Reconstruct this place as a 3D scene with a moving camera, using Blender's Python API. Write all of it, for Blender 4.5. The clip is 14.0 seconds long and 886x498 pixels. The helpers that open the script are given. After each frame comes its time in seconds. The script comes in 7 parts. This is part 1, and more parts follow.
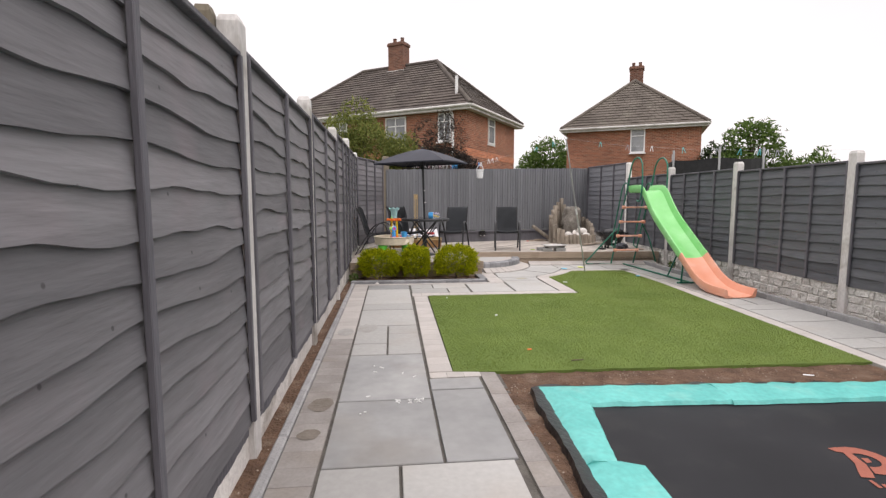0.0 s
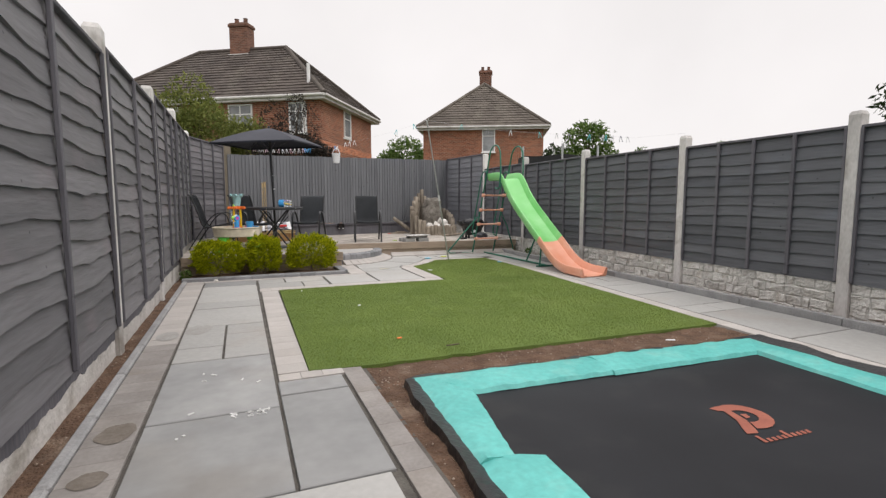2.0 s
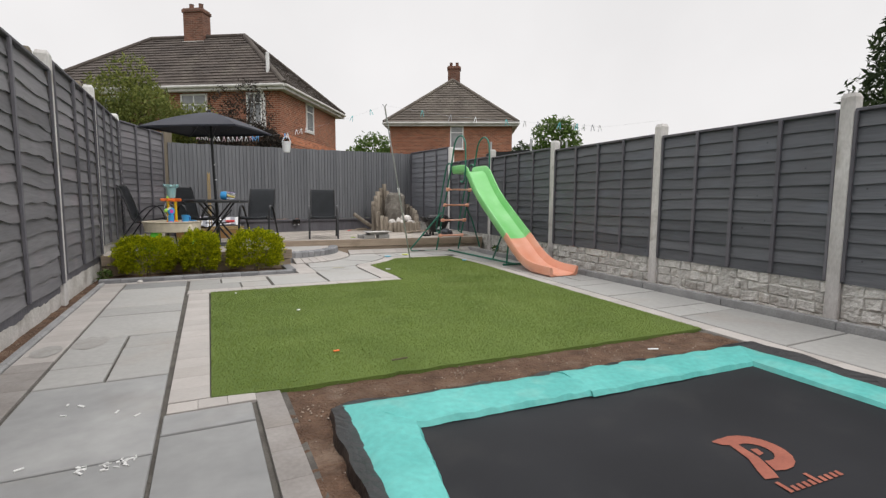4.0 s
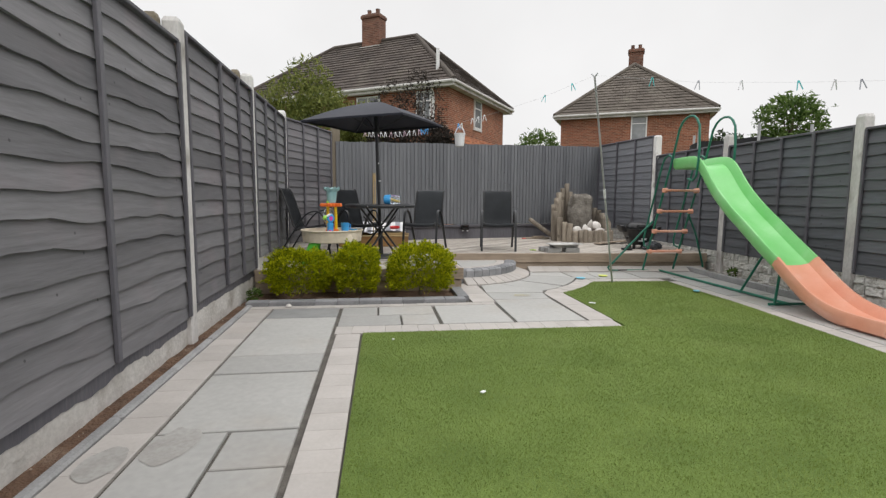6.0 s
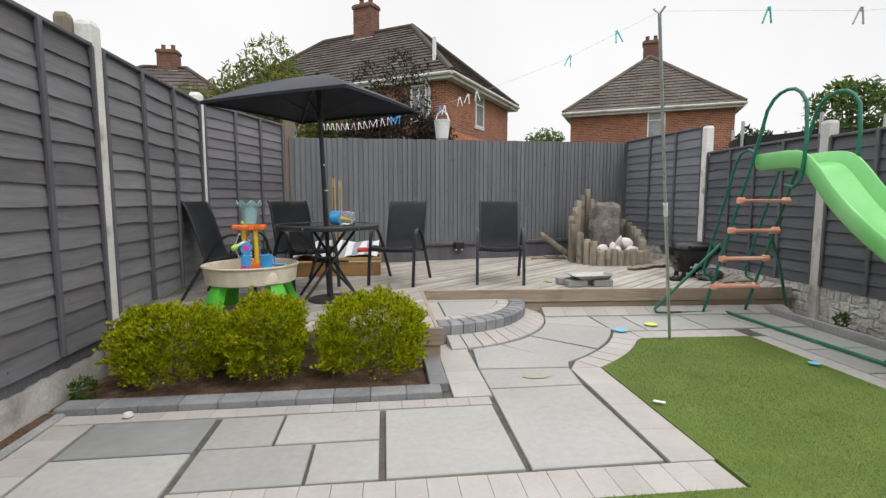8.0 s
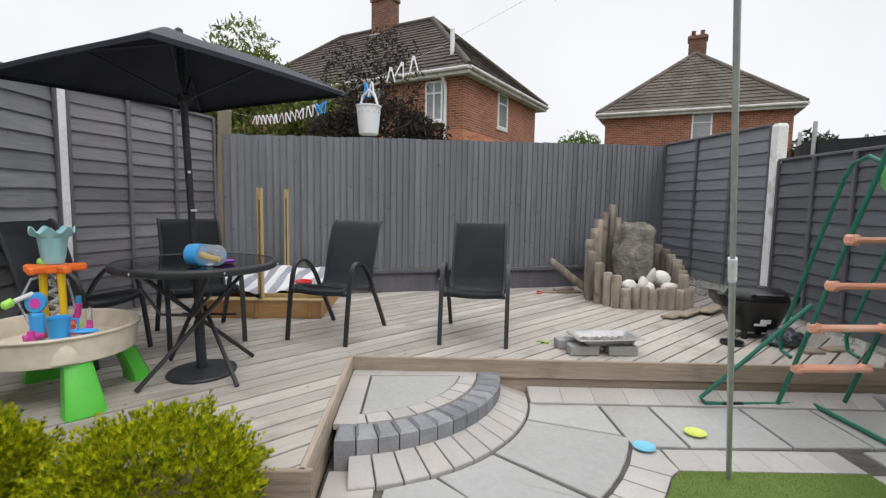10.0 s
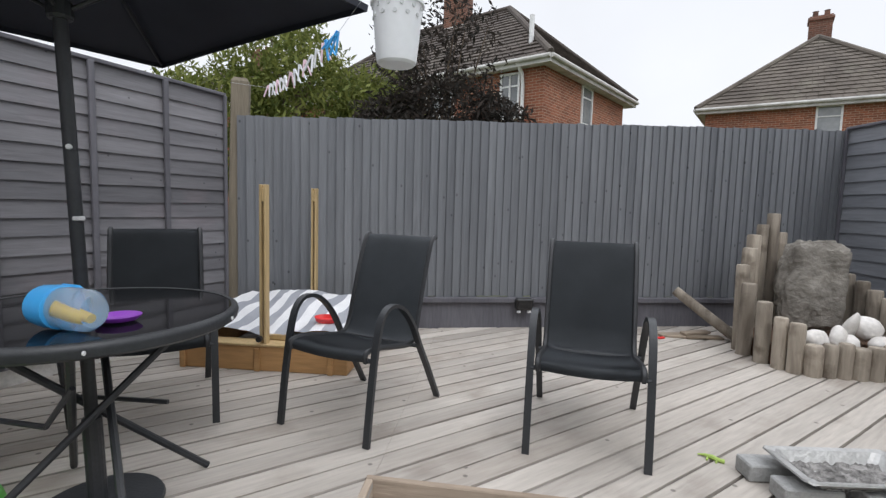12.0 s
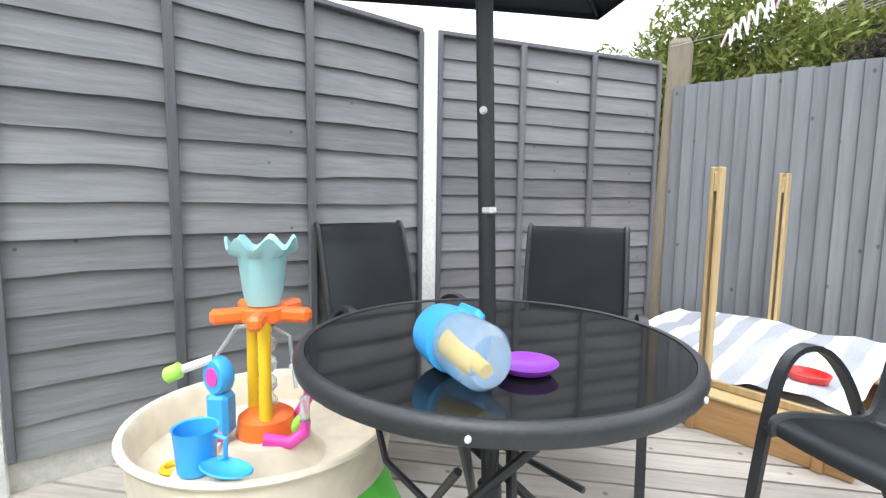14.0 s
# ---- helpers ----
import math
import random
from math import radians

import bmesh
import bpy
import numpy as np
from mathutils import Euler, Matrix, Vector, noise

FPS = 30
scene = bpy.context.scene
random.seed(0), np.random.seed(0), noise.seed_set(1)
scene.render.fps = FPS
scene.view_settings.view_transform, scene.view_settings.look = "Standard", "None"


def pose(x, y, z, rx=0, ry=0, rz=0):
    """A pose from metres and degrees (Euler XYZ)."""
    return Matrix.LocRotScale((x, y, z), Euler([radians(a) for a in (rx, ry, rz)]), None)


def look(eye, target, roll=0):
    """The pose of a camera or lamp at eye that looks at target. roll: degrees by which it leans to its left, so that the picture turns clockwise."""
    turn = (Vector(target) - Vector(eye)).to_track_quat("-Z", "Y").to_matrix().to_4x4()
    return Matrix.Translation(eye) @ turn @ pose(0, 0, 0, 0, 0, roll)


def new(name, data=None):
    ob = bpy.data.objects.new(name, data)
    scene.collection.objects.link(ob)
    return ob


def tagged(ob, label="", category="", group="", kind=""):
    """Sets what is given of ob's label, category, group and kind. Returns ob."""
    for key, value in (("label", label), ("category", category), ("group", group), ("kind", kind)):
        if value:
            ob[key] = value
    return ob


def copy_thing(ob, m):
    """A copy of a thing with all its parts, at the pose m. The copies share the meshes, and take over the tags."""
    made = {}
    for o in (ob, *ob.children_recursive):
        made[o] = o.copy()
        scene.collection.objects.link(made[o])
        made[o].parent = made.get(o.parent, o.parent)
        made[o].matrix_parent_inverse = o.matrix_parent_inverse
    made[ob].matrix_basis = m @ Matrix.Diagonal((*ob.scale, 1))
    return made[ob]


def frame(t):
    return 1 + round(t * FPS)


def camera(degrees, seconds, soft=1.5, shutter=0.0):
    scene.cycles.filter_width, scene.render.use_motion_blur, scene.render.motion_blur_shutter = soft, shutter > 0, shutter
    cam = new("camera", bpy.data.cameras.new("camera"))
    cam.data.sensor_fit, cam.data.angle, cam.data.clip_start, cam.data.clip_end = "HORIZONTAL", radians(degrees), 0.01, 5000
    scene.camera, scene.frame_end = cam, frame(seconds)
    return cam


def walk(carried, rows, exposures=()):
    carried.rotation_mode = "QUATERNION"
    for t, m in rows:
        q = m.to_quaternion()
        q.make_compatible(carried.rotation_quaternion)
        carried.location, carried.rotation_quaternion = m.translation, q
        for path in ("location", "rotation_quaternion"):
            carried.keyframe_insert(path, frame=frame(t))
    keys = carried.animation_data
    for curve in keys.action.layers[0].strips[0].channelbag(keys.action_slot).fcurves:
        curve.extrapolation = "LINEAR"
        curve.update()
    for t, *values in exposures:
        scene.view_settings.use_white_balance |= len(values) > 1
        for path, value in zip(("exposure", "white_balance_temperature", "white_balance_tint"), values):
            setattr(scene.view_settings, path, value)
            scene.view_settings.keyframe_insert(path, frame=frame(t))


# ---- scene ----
cam = camera(84.6, 14.0, soft=1.35)
PATH = [
    (0, (0.047, 0.723, 1.221), (0.255, 2.703, 1.022), 0.0),
    (0.5, (0.059, 0.831, 1.189), (0.264, 2.81, 0.991), -0.1),
    (1, (0.033, 1.04, 1.154), (0.45, 2.986, 0.956), 0.2),
    (1.5, (0.087, 1.204, 1.058), (0.769, 3.074, 0.864), 0.2),
    (2, (0.138, 1.231, 0.984), (0.9, 3.07, 0.79), -0.0),
    (2.5, (0.221, 1.256, 0.926), (1.085, 3.05, 0.737), 0.3),
    (2.7, (0.253, 1.249, 0.906), (1.168, 3.017, 0.716), 0.2),
    (4.8, (0.541, 2.269, 0.904), (1.287, 4.113, 0.696), 0.9),
    (5, (0.541, 2.437, 0.912), (1.205, 4.312, 0.706), 0.9),
    (5.5, (0.584, 2.895, 0.925), (0.995, 4.842, 0.718), 0.5),
    (6, (0.618, 3.385, 0.973), (0.882, 5.356, 0.767), 0.4),
    (6.5, (0.711, 3.88, 1.017), (0.961, 5.853, 0.81), 0.4),
    (7, (0.861, 4.329, 1.049), (1.108, 6.304, 0.849), 0.2),
    (7.5, (0.945, 4.797, 1.065), (1.19, 6.772, 0.864), 0.3),
    (8, (1.125, 5.239, 1.095), (1.365, 7.215, 0.898), 0.0),
    (8.2, (1.203, 5.39, 1.116), (1.444, 7.366, 0.926), 0.2),
    (10.3, (1.972, 6.891, 1.253), (2.053, 8.881, 1.067), 0.9),
    (10.5, (2.007, 7.036, 1.243), (2.079, 9.027, 1.068), 0.8),
    (11, (2.092, 7.439, 1.268), (2.161, 9.429, 1.084), 1.1),
    (11.5, (2.046, 7.798, 1.257), (2.049, 9.79, 1.082), 1.4),
    (12, (1.88, 8.12, 1.248), (1.699, 10.104, 1.076), 1.6),
    (12.5, (1.762, 8.328, 1.263), (1.267, 10.257, 1.079), 1.4),
    (13, (1.598, 8.473, 1.297), (0.671, 10.234, 1.101), 1.6),
    (13.5, (1.453, 8.535, 1.279), (0.241, 10.112, 1.073), 1.6),
    (14, (1.4, 8.734, 1.207), (-0.132, 10.003, 1.0), 0.8),
]
walk(cam, [(t, look(eye, target, roll)) for t, eye, target, roll in PATH],
     exposures=[(0, 0.20, 6700, 17), (1.0, 0.13, 6700, 15), (2.5, -0.04, 6650, 13), (5.0, -0.08, 6550, 11), (8.0, 0.07, 6500, 10), (11.0, 0.03, 6200, 11), (12.0, 0.06, 6150, 11), (12.5, 0.15, 6150, 10), (13.0, 0.66, 6150, 9), (13.5, 1.05, 6100, 8), (14.0, 1.24, 6100, 8)])

# ---- light ----
world = bpy.data.worlds.new("overcast_sky")
scene.world = world
world.use_nodes = True
wn, wl = world.node_tree.nodes, world.node_tree.links
wn.clear()
sky = wn.new("ShaderNodeTexSky")
sky.sky_type, sky.sun_disc = "NISHITA", False
sky.sun_elevation, sky.sun_rotation = radians(52), radians(150)
grey = wn.new("ShaderNodeHueSaturation")
grey.inputs["Saturation"].default_value = 0.12
cloud = wn.new("ShaderNodeTexNoise")
cloud.inputs["Scale"].default_value, cloud.inputs["Detail"].default_value = 2.2, 5
cramp = wn.new("ShaderNodeMapRange")
cramp.inputs["From Min"].default_value, cramp.inputs["From Max"].default_value = 0.3, 0.7
cramp.inputs["To Min"].default_value, cramp.inputs["To Max"].default_value = 9.2, 10.4
ccol = wn.new("ShaderNodeCombineColor")
mixw = wn.new("ShaderNodeMix")
mixw.data_type = "RGBA"
mixw.inputs[0].default_value = 0.86
back = wn.new("ShaderNodeBackground")
back.inputs["Strength"].default_value = 0.1
wout = wn.new("ShaderNodeOutputWorld")
wl.new(sky.outputs[0], grey.inputs["Color"])
wl.new(grey.outputs[0], mixw.inputs[6])
wl.new(cloud.outputs[0], cramp.inputs[0])
for i in range(3):
    wl.new(cramp.outputs[0], ccol.inputs[i])
wl.new(ccol.outputs[0], mixw.inputs[7])
wtc = wn.new("ShaderNodeTexCoord")
wsep = wn.new("ShaderNodeSeparateXYZ")
wl.new(wtc.outputs["Generated"], wsep.inputs[0])
zen = wn.new("ShaderNodeMapRange")
zen.inputs["From Min"].default_value, zen.inputs["From Max"].default_value = 0.42, 1.0
zen.inputs["To Min"].default_value, zen.inputs["To Max"].default_value = 1.0, 2.3
wl.new(wsep.outputs[2], zen.inputs[0])
bright = wn.new("ShaderNodeVectorMath")
bright.operation = "SCALE"
wl.new(mixw.outputs[2], bright.inputs[0])
wl.new(zen.outputs[0], bright.inputs["Scale"])
wl.new(bright.outputs[0], back.inputs["Color"])
wl.new(back.outputs[0], wout.inputs["Surface"])
sun_data = bpy.data.lights.new("sun", "SUN")
sun_data.energy, sun_data.angle, sun_data.color = 0.7, radians(20), (1.0, 0.97, 0.92)
sun = new("sun", sun_data)
sun.matrix_world = look((6, -10, 14), (0, 0, 0))


# ---- materials ----
def material(name, a, b, rough=0.75, scale=6.0, fine=70.0, bump=0.25, metal=0.0, stretch=(1, 1, 1), vary=0.12, spec=0.5,
             third=None, third_scale=1.3, third_amount=0.5, depth=0.01, grain=0.13):
    """Two-scale noise between colours a and b, a value shift for each object, and fine relief; third: stain colour."""
    m = bpy.data.materials.new(name)
    m.use_nodes = True
    n, l = m.node_tree.nodes, m.node_tree.links
    bsdf = n["Principled BSDF"]
    tc, info = n.new("ShaderNodeTexCoord"), n.new("ShaderNodeObjectInfo")
    mul = n.new("ShaderNodeMath")
    mul.operation, mul.inputs[1].default_value = "MULTIPLY", 57.0
    l.new(info.outputs["Random"], mul.inputs[0])
    add = n.new("ShaderNodeVectorMath")
    l.new(tc.outputs["Object"], add.inputs[0])
    l.new(mul.outputs[0], add.inputs[1])
    mp = n.new("ShaderNodeMapping")
    mp.inputs["Scale"].default_value = stretch
    l.new(add.outputs[0], mp.inputs[0])

    def noise_node(s, detail, src):
        t = n.new("ShaderNodeTexNoise")
        t.inputs["Scale"].default_value, t.inputs["Detail"].default_value = s, detail
        l.new(src, t.inputs["Vector"])
        return t

    big, small = noise_node(scale, 4, mp.outputs[0]), noise_node(fine, 3, mp.outputs[0])
    ramp = n.new("ShaderNodeMapRange")
    ramp.inputs["From Min"].default_value, ramp.inputs["From Max"].default_value = 0.32, 0.68
    l.new(big.outputs[0], ramp.inputs[0])
    mix = n.new("ShaderNodeMix")
    mix.data_type = "RGBA"
    mix.inputs[6].default_value, mix.inputs[7].default_value = (*a, 1), (*b, 1)
    l.new(ramp.outputs[0], mix.inputs[0])
    colour = mix.outputs[2]
    if third:
        st = noise_node(third_scale, 5, add.outputs[0])
        r2 = n.new("ShaderNodeMapRange")
        r2.inputs["From Min"].default_value, r2.inputs["From Max"].default_value = 0.55, 0.72
        r2.inputs["To Max"].default_value = third_amount
        l.new(st.outputs[0], r2.inputs[0])
        m3 = n.new("ShaderNodeMix")
        m3.data_type = "RGBA"
        m3.inputs[7].default_value = (*third, 1)
        l.new(r2.outputs[0], m3.inputs[0])
        l.new(colour, m3.inputs[6])
        colour = m3.outputs[2]
    val = n.new("ShaderNodeMapRange")
    val.inputs["To Min"].default_value, val.inputs["To Max"].default_value = 1 - vary, 1 + vary
    l.new(info.outputs["Random"], val.inputs[0])
    val2 = n.new("ShaderNodeMapRange")
    val2.inputs["From Min"].default_value, val2.inputs["From Max"].default_value = 0.25, 0.75
    val2.inputs["To Min"].default_value, val2.inputs["To Max"].default_value = 1 - grain, 1 + grain
    l.new(small.outputs[0], val2.inputs[0])
    both = n.new("ShaderNodeMath")
    both.operation = "MULTIPLY"
    l.new(val.outputs[0], both.inputs[0])
    l.new(val2.outputs[0], both.inputs[1])
    hsv = n.new("ShaderNodeHueSaturation")
    l.new(colour, hsv.inputs["Color"])
    l.new(both.outputs[0], hsv.inputs["Value"])
    l.new(hsv.outputs[0], bsdf.inputs["Base Color"])
    bsdf.inputs["Roughness"].default_value, bsdf.inputs["Metallic"].default_value = rough, metal
    bsdf.inputs["Specular IOR Level"].default_value = spec
    if bump:
        bp = n.new("ShaderNodeBump")
        bp.inputs["Strength"].default_value, bp.inputs["Distance"].default_value = bump, depth
        l.new(small.outputs[0], bp.inputs["Height"])
        l.new(bp.outputs[0], bsdf.inputs["Normal"])
    return m


def clear(name, colour, rough=0.05, trans=1.0, alpha=1.0):
    m = bpy.data.materials.new(name)
    m.use_nodes = True
    b = m.node_tree.nodes["Principled BSDF"]
    b.inputs["Base Color"].default_value = (*colour, 1)
    b.inputs["Roughness"].default_value = rough
    b.inputs["Transmission Weight"].default_value = trans
    b.inputs["IOR"].default_value = 1.3
    b.inputs["Alpha"].default_value = alpha
    return m


def brick_material(name, a, b, mortar, course=0.075, length=0.225):
    """Brickwork for walls that stay far off; the local z axis is up."""
    m = material(name, a, b, 0.9, 0.6, 25, 0.2, vary=0.0)
    n, l = m.node_tree.nodes, m.node_tree.links
    bsdf = n["Principled BSDF"]
    tc = n.new("ShaderNodeTexCoord")
    sep, com, sm = n.new("ShaderNodeSeparateXYZ"), n.new("ShaderNodeCombineXYZ"), n.new("ShaderNodeMath")
    l.new(tc.outputs["Object"], sep.inputs[0])
    l.new(sep.outputs[0], sm.inputs[0])
    l.new(sep.outputs[1], sm.inputs[1])
    l.new(sm.outputs[0], com.inputs[0])
    l.new(sep.outputs[2], com.inputs[1])
    br = n.new("ShaderNodeTexBrick")
    br.inputs["Scale"].default_value = 1.0
    br.inputs["Brick Width"].default_value, br.inputs["Row Height"].default_value = length, course
    br.inputs["Mortar Size"].default_value = 0.006
    br.inputs["Color1"].default_value, br.inputs["Color2"].default_value = (1.12, 1.08, 1.05, 1), (0.62, 0.6, 0.6, 1)
    br.inputs["Mortar"].default_value = (*[c / a[i] for i, c in enumerate(mortar)], 1)
    l.new(com.outputs[0], br.inputs["Vector"])
    mm = n.new("ShaderNodeMix")
    mm.data_type, mm.blend_type = "RGBA", "MULTIPLY"
    mm.inputs[0].default_value = 1.0
    src = bsdf.inputs["Base Color"].links[0].from_socket
    l.new(src, mm.inputs[6])
    l.new(br.outputs[0], mm.inputs[7])
    l.new(mm.outputs[2], bsdf.inputs["Base Color"])
    return m


def add_knots(m, axes, scale, size, dark):
    """Scattered dark knots on boards: axes are the two local axes along the face."""
    n, l = m.node_tree.nodes, m.node_tree.links
    bsdf = n["Principled BSDF"]
    tc, info = n.new("ShaderNodeTexCoord"), n.new("ShaderNodeObjectInfo")
    sep, com, add = n.new("ShaderNodeSeparateXYZ"), n.new("ShaderNodeCombineXYZ"), n.new("ShaderNodeVectorMath")
    mul = n.new("ShaderNodeMath")
    mul.operation, mul.inputs[1].default_value = "MULTIPLY", 91.0
    l.new(info.outputs["Random"], mul.inputs[0])
    l.new(tc.outputs["Object"], sep.inputs[0])
    l.new(sep.outputs[axes[0]], com.inputs[0])
    l.new(sep.outputs[axes[1]], com.inputs[1])
    l.new(com.outputs[0], add.inputs[0])
    l.new(mul.outputs[0], add.inputs[1])
    vo = n.new("ShaderNodeTexVoronoi")
    vo.voronoi_dimensions = "2D"
    vo.inputs["Scale"].default_value = scale
    l.new(add.outputs[0], vo.inputs["Vector"])
    mr = n.new("ShaderNodeMapRange")
    mr.inputs["From Min"].default_value, mr.inputs["From Max"].default_value = size * scale * 0.5, size * scale
    mr.inputs["To Min"].default_value, mr.inputs["To Max"].default_value = dark, 1.0
    l.new(vo.outputs["Distance"], mr.inputs[0])
    mm = n.new("ShaderNodeMix")
    mm.data_type, mm.blend_type = "RGBA", "MULTIPLY"
    mm.inputs[0].default_value = 1.0
    l.new(bsdf.inputs["Base Color"].links[0].from_socket, mm.inputs[6])
    l.new(mr.outputs[0], mm.inputs[7])
    l.new(mm.outputs[2], bsdf.inputs["Base Color"])
    return m


M_FENCE = material("grey_painted_board", (0.124, 0.122, 0.132), (0.196, 0.191, 0.203), 0.66, 3.0, 40, 0.4, stretch=(0.12, 1, 1), vary=0.13,
                   third=(0.21, 0.18, 0.195), third_scale=2.0, third_amount=0.55)
add_knots(M_FENCE, (0, 2), 2.6, 0.008, 0.4)
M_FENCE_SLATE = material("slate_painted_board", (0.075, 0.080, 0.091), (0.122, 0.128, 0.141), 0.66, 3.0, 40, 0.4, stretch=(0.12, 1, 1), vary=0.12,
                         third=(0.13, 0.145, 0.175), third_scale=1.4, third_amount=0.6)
M_FENCE_BLUE = material("blue_grey_painted_board", (0.15, 0.157, 0.175), (0.21, 0.218, 0.238), 0.66, 3.0, 40, 0.4, stretch=(0.12, 1, 1), vary=0.1)
# paler than M_FENCE, for the northmost straight panel of the left fence
M_FENCE_PALE = material("pale_grey_board", (0.150, 0.153, 0.163), (0.222, 0.224, 0.235), 0.66, 3.0, 40, 0.4, stretch=(0.12, 1, 1), vary=0.13, third=(0.26, 0.25, 0.25), third_scale=2.4, third_amount=0.5)
add_knots(M_FENCE_PALE, (0, 2), 2.6, 0.008, 0.4)
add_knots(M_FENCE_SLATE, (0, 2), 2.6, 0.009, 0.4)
M_FENCE_V = material("grey_painted_upright_board", (0.138, 0.145, 0.158), (0.185, 0.193, 0.206), 0.75, 3.0, 40, 0.5, stretch=(1, 1, 0.1), vary=0.07)
add_knots(M_FENCE_V, (0, 2), 4.0, 0.010, 0.45)
M_BATTEN = material("grey_painted_batten", (0.088, 0.086, 0.100), (0.135, 0.132, 0.148), 0.75, 4.0, 50, 0.5, stretch=(1, 1, 0.15), vary=0.1)
M_POST = material("pale_concrete_post", (0.46, 0.445, 0.43), (0.66, 0.645, 0.63), 0.9, 4, 60, 0.4, stretch=(1, 1, 0.4), third=(0.17, 0.145, 0.115), third_scale=3.0, third_amount=0.75)
M_WHITEPOST = material("white_painted_concrete", (0.66, 0.65, 0.63), (0.78, 0.77, 0.75), 0.85, 4, 60, 0.4, third=(0.3, 0.3, 0.26), third_scale=5, third_amount=0.8)
M_OLDPOST = material("weathered_timber_post", (0.15, 0.13, 0.095), (0.26, 0.22, 0.165), 0.9, 5, 60, 0.6, stretch=(1, 1, 0.12))
M_GRAVEL = material("white_washed_gravel_board", (0.54, 0.52, 0.49), (0.74, 0.72, 0.69), 0.9, 3.5, 40, 0.6, third=(0.26, 0.23, 0.19), third_scale=4, third_amount=0.75)
M_STONE = material("white_washed_rock_face", (0.52, 0.51, 0.48), (0.74, 0.73, 0.70), 0.95, 9, 40, 1.0, third=(0.27, 0.24, 0.19), third_scale=9, third_amount=0.7, depth=0.02)
M_SLAB = material("grey_sandstone_slab", (0.345, 0.342, 0.328), (0.388, 0.384, 0.370), 0.7, 1.6, 30, 0.2, vary=0.13, third=(0.34, 0.30, 0.26), third_scale=1.5, third_amount=0.45, depth=0.004, grain=0.07)
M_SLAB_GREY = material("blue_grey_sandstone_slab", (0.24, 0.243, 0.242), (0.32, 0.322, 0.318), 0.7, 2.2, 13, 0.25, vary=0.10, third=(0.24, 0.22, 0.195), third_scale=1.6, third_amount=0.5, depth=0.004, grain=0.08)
M_SETT_DARKER = material("darker_block_paver", (0.225, 0.207, 0.194), (0.30, 0.28, 0.264), 0.85, 5, 60, 0.2, vary=0.06, third=(0.25, 0.215, 0.18), third_scale=1.4, third_amount=0.5, depth=0.004, grain=0.10)
M_SETT = material("pale_block_paver", (0.405, 0.378, 0.355), (0.455, 0.428, 0.405), 0.85, 5, 60, 0.2, vary=0.06, third=(0.36, 0.32, 0.28), third_scale=1.2, third_amount=0.35, depth=0.004, grain=0.045)
M_DARKSETT = material("charcoal_block_paver", (0.19, 0.195, 0.205), (0.28, 0.282, 0.292), 0.85, 6, 80, 0.4, vary=0.15, depth=0.005)
M_KERB = material("grey_edging_block", (0.25, 0.25, 0.253), (0.34, 0.34, 0.34), 0.9, 6, 80, 0.4, vary=0.1)
M_JOINT = material("dark_sandy_joint", (0.075, 0.068, 0.06), (0.13, 0.12, 0.105), 0.95, 12, 120, 0.6, vary=0)
M_SOIL = material("brown_soil", (0.085, 0.046, 0.027), (0.165, 0.098, 0.062), 0.97, 9, 60, 1.0, vary=0, third=(0.24, 0.175, 0.13), third_scale=7, third_amount=0.6, depth=0.03)
M_GROUND = material("rough_grass_ground", (0.05, 0.07, 0.025), (0.10, 0.11, 0.05), 0.95, 0.4, 9, 0.8, vary=0)
M_TURF = material("turf_backing", (0.105, 0.165, 0.028), (0.15, 0.22, 0.045), 0.9, 3.0, 160, 1.0, vary=0, depth=0.01)
M_BLADE = material("artificial_grass_blade", (0.14, 0.2, 0.03), (0.215, 0.28, 0.057), 0.6, 1.2, 30, 0.0, vary=0, third=(0.255, 0.28, 0.10), third_scale=2.2, third_amount=0.45)
M_DECK = material("silvered_deck_board", (0.355, 0.318, 0.28), (0.485, 0.445, 0.40), 0.85, 3, 55, 0.5, stretch=(0.1, 1, 1), vary=0.13, third=(0.255, 0.215, 0.18), third_scale=3, third_amount=0.6)
add_knots(M_DECK, (0, 1), 2.2, 0.012, 0.45)
M_FASCIA = material("brown_deck_fascia", (0.30, 0.235, 0.175), (0.43, 0.35, 0.275), 0.85, 3, 50, 0.6, stretch=(0.1, 1, 1), vary=0.1, third=(0.19, 0.145, 0.105), third_scale=4)
M_PAD = material("turquoise_vinyl_pad", (0.075, 0.40, 0.37), (0.12, 0.50, 0.46), 0.5, 3, 30, 0.25, vary=0, third=(0.20, 0.45, 0.40), third_scale=6, third_amount=0.5)
M_MAT = material("black_trampoline_mat", (0.0135, 0.014, 0.0165), (0.020, 0.0207, 0.024), 0.6, 2, 300, 0.2, vary=0, third=(0.036, 0.035, 0.034), third_scale=4, third_amount=0.4, depth=0.001, spec=0.2)
M_SKIRT = material("black_plastic_skirt", (0.008, 0.008, 0.009), (0.02, 0.02, 0.022), 0.35, 5, 30, 0.6, vary=0)
M_ORANGE_INK = material("orange_print", (0.26, 0.072, 0.045), (0.35, 0.11, 0.068), 0.6, 8, 90, 0.1, vary=0)
M_GREENPL = material("lime_green_plastic", (0.19, 0.58, 0.18), (0.26, 0.65, 0.25), 0.3, 3, 60, 0.0, vary=0, third=(0.38, 0.68, 0.36), third_scale=3, third_amount=0.5, grain=0.02)
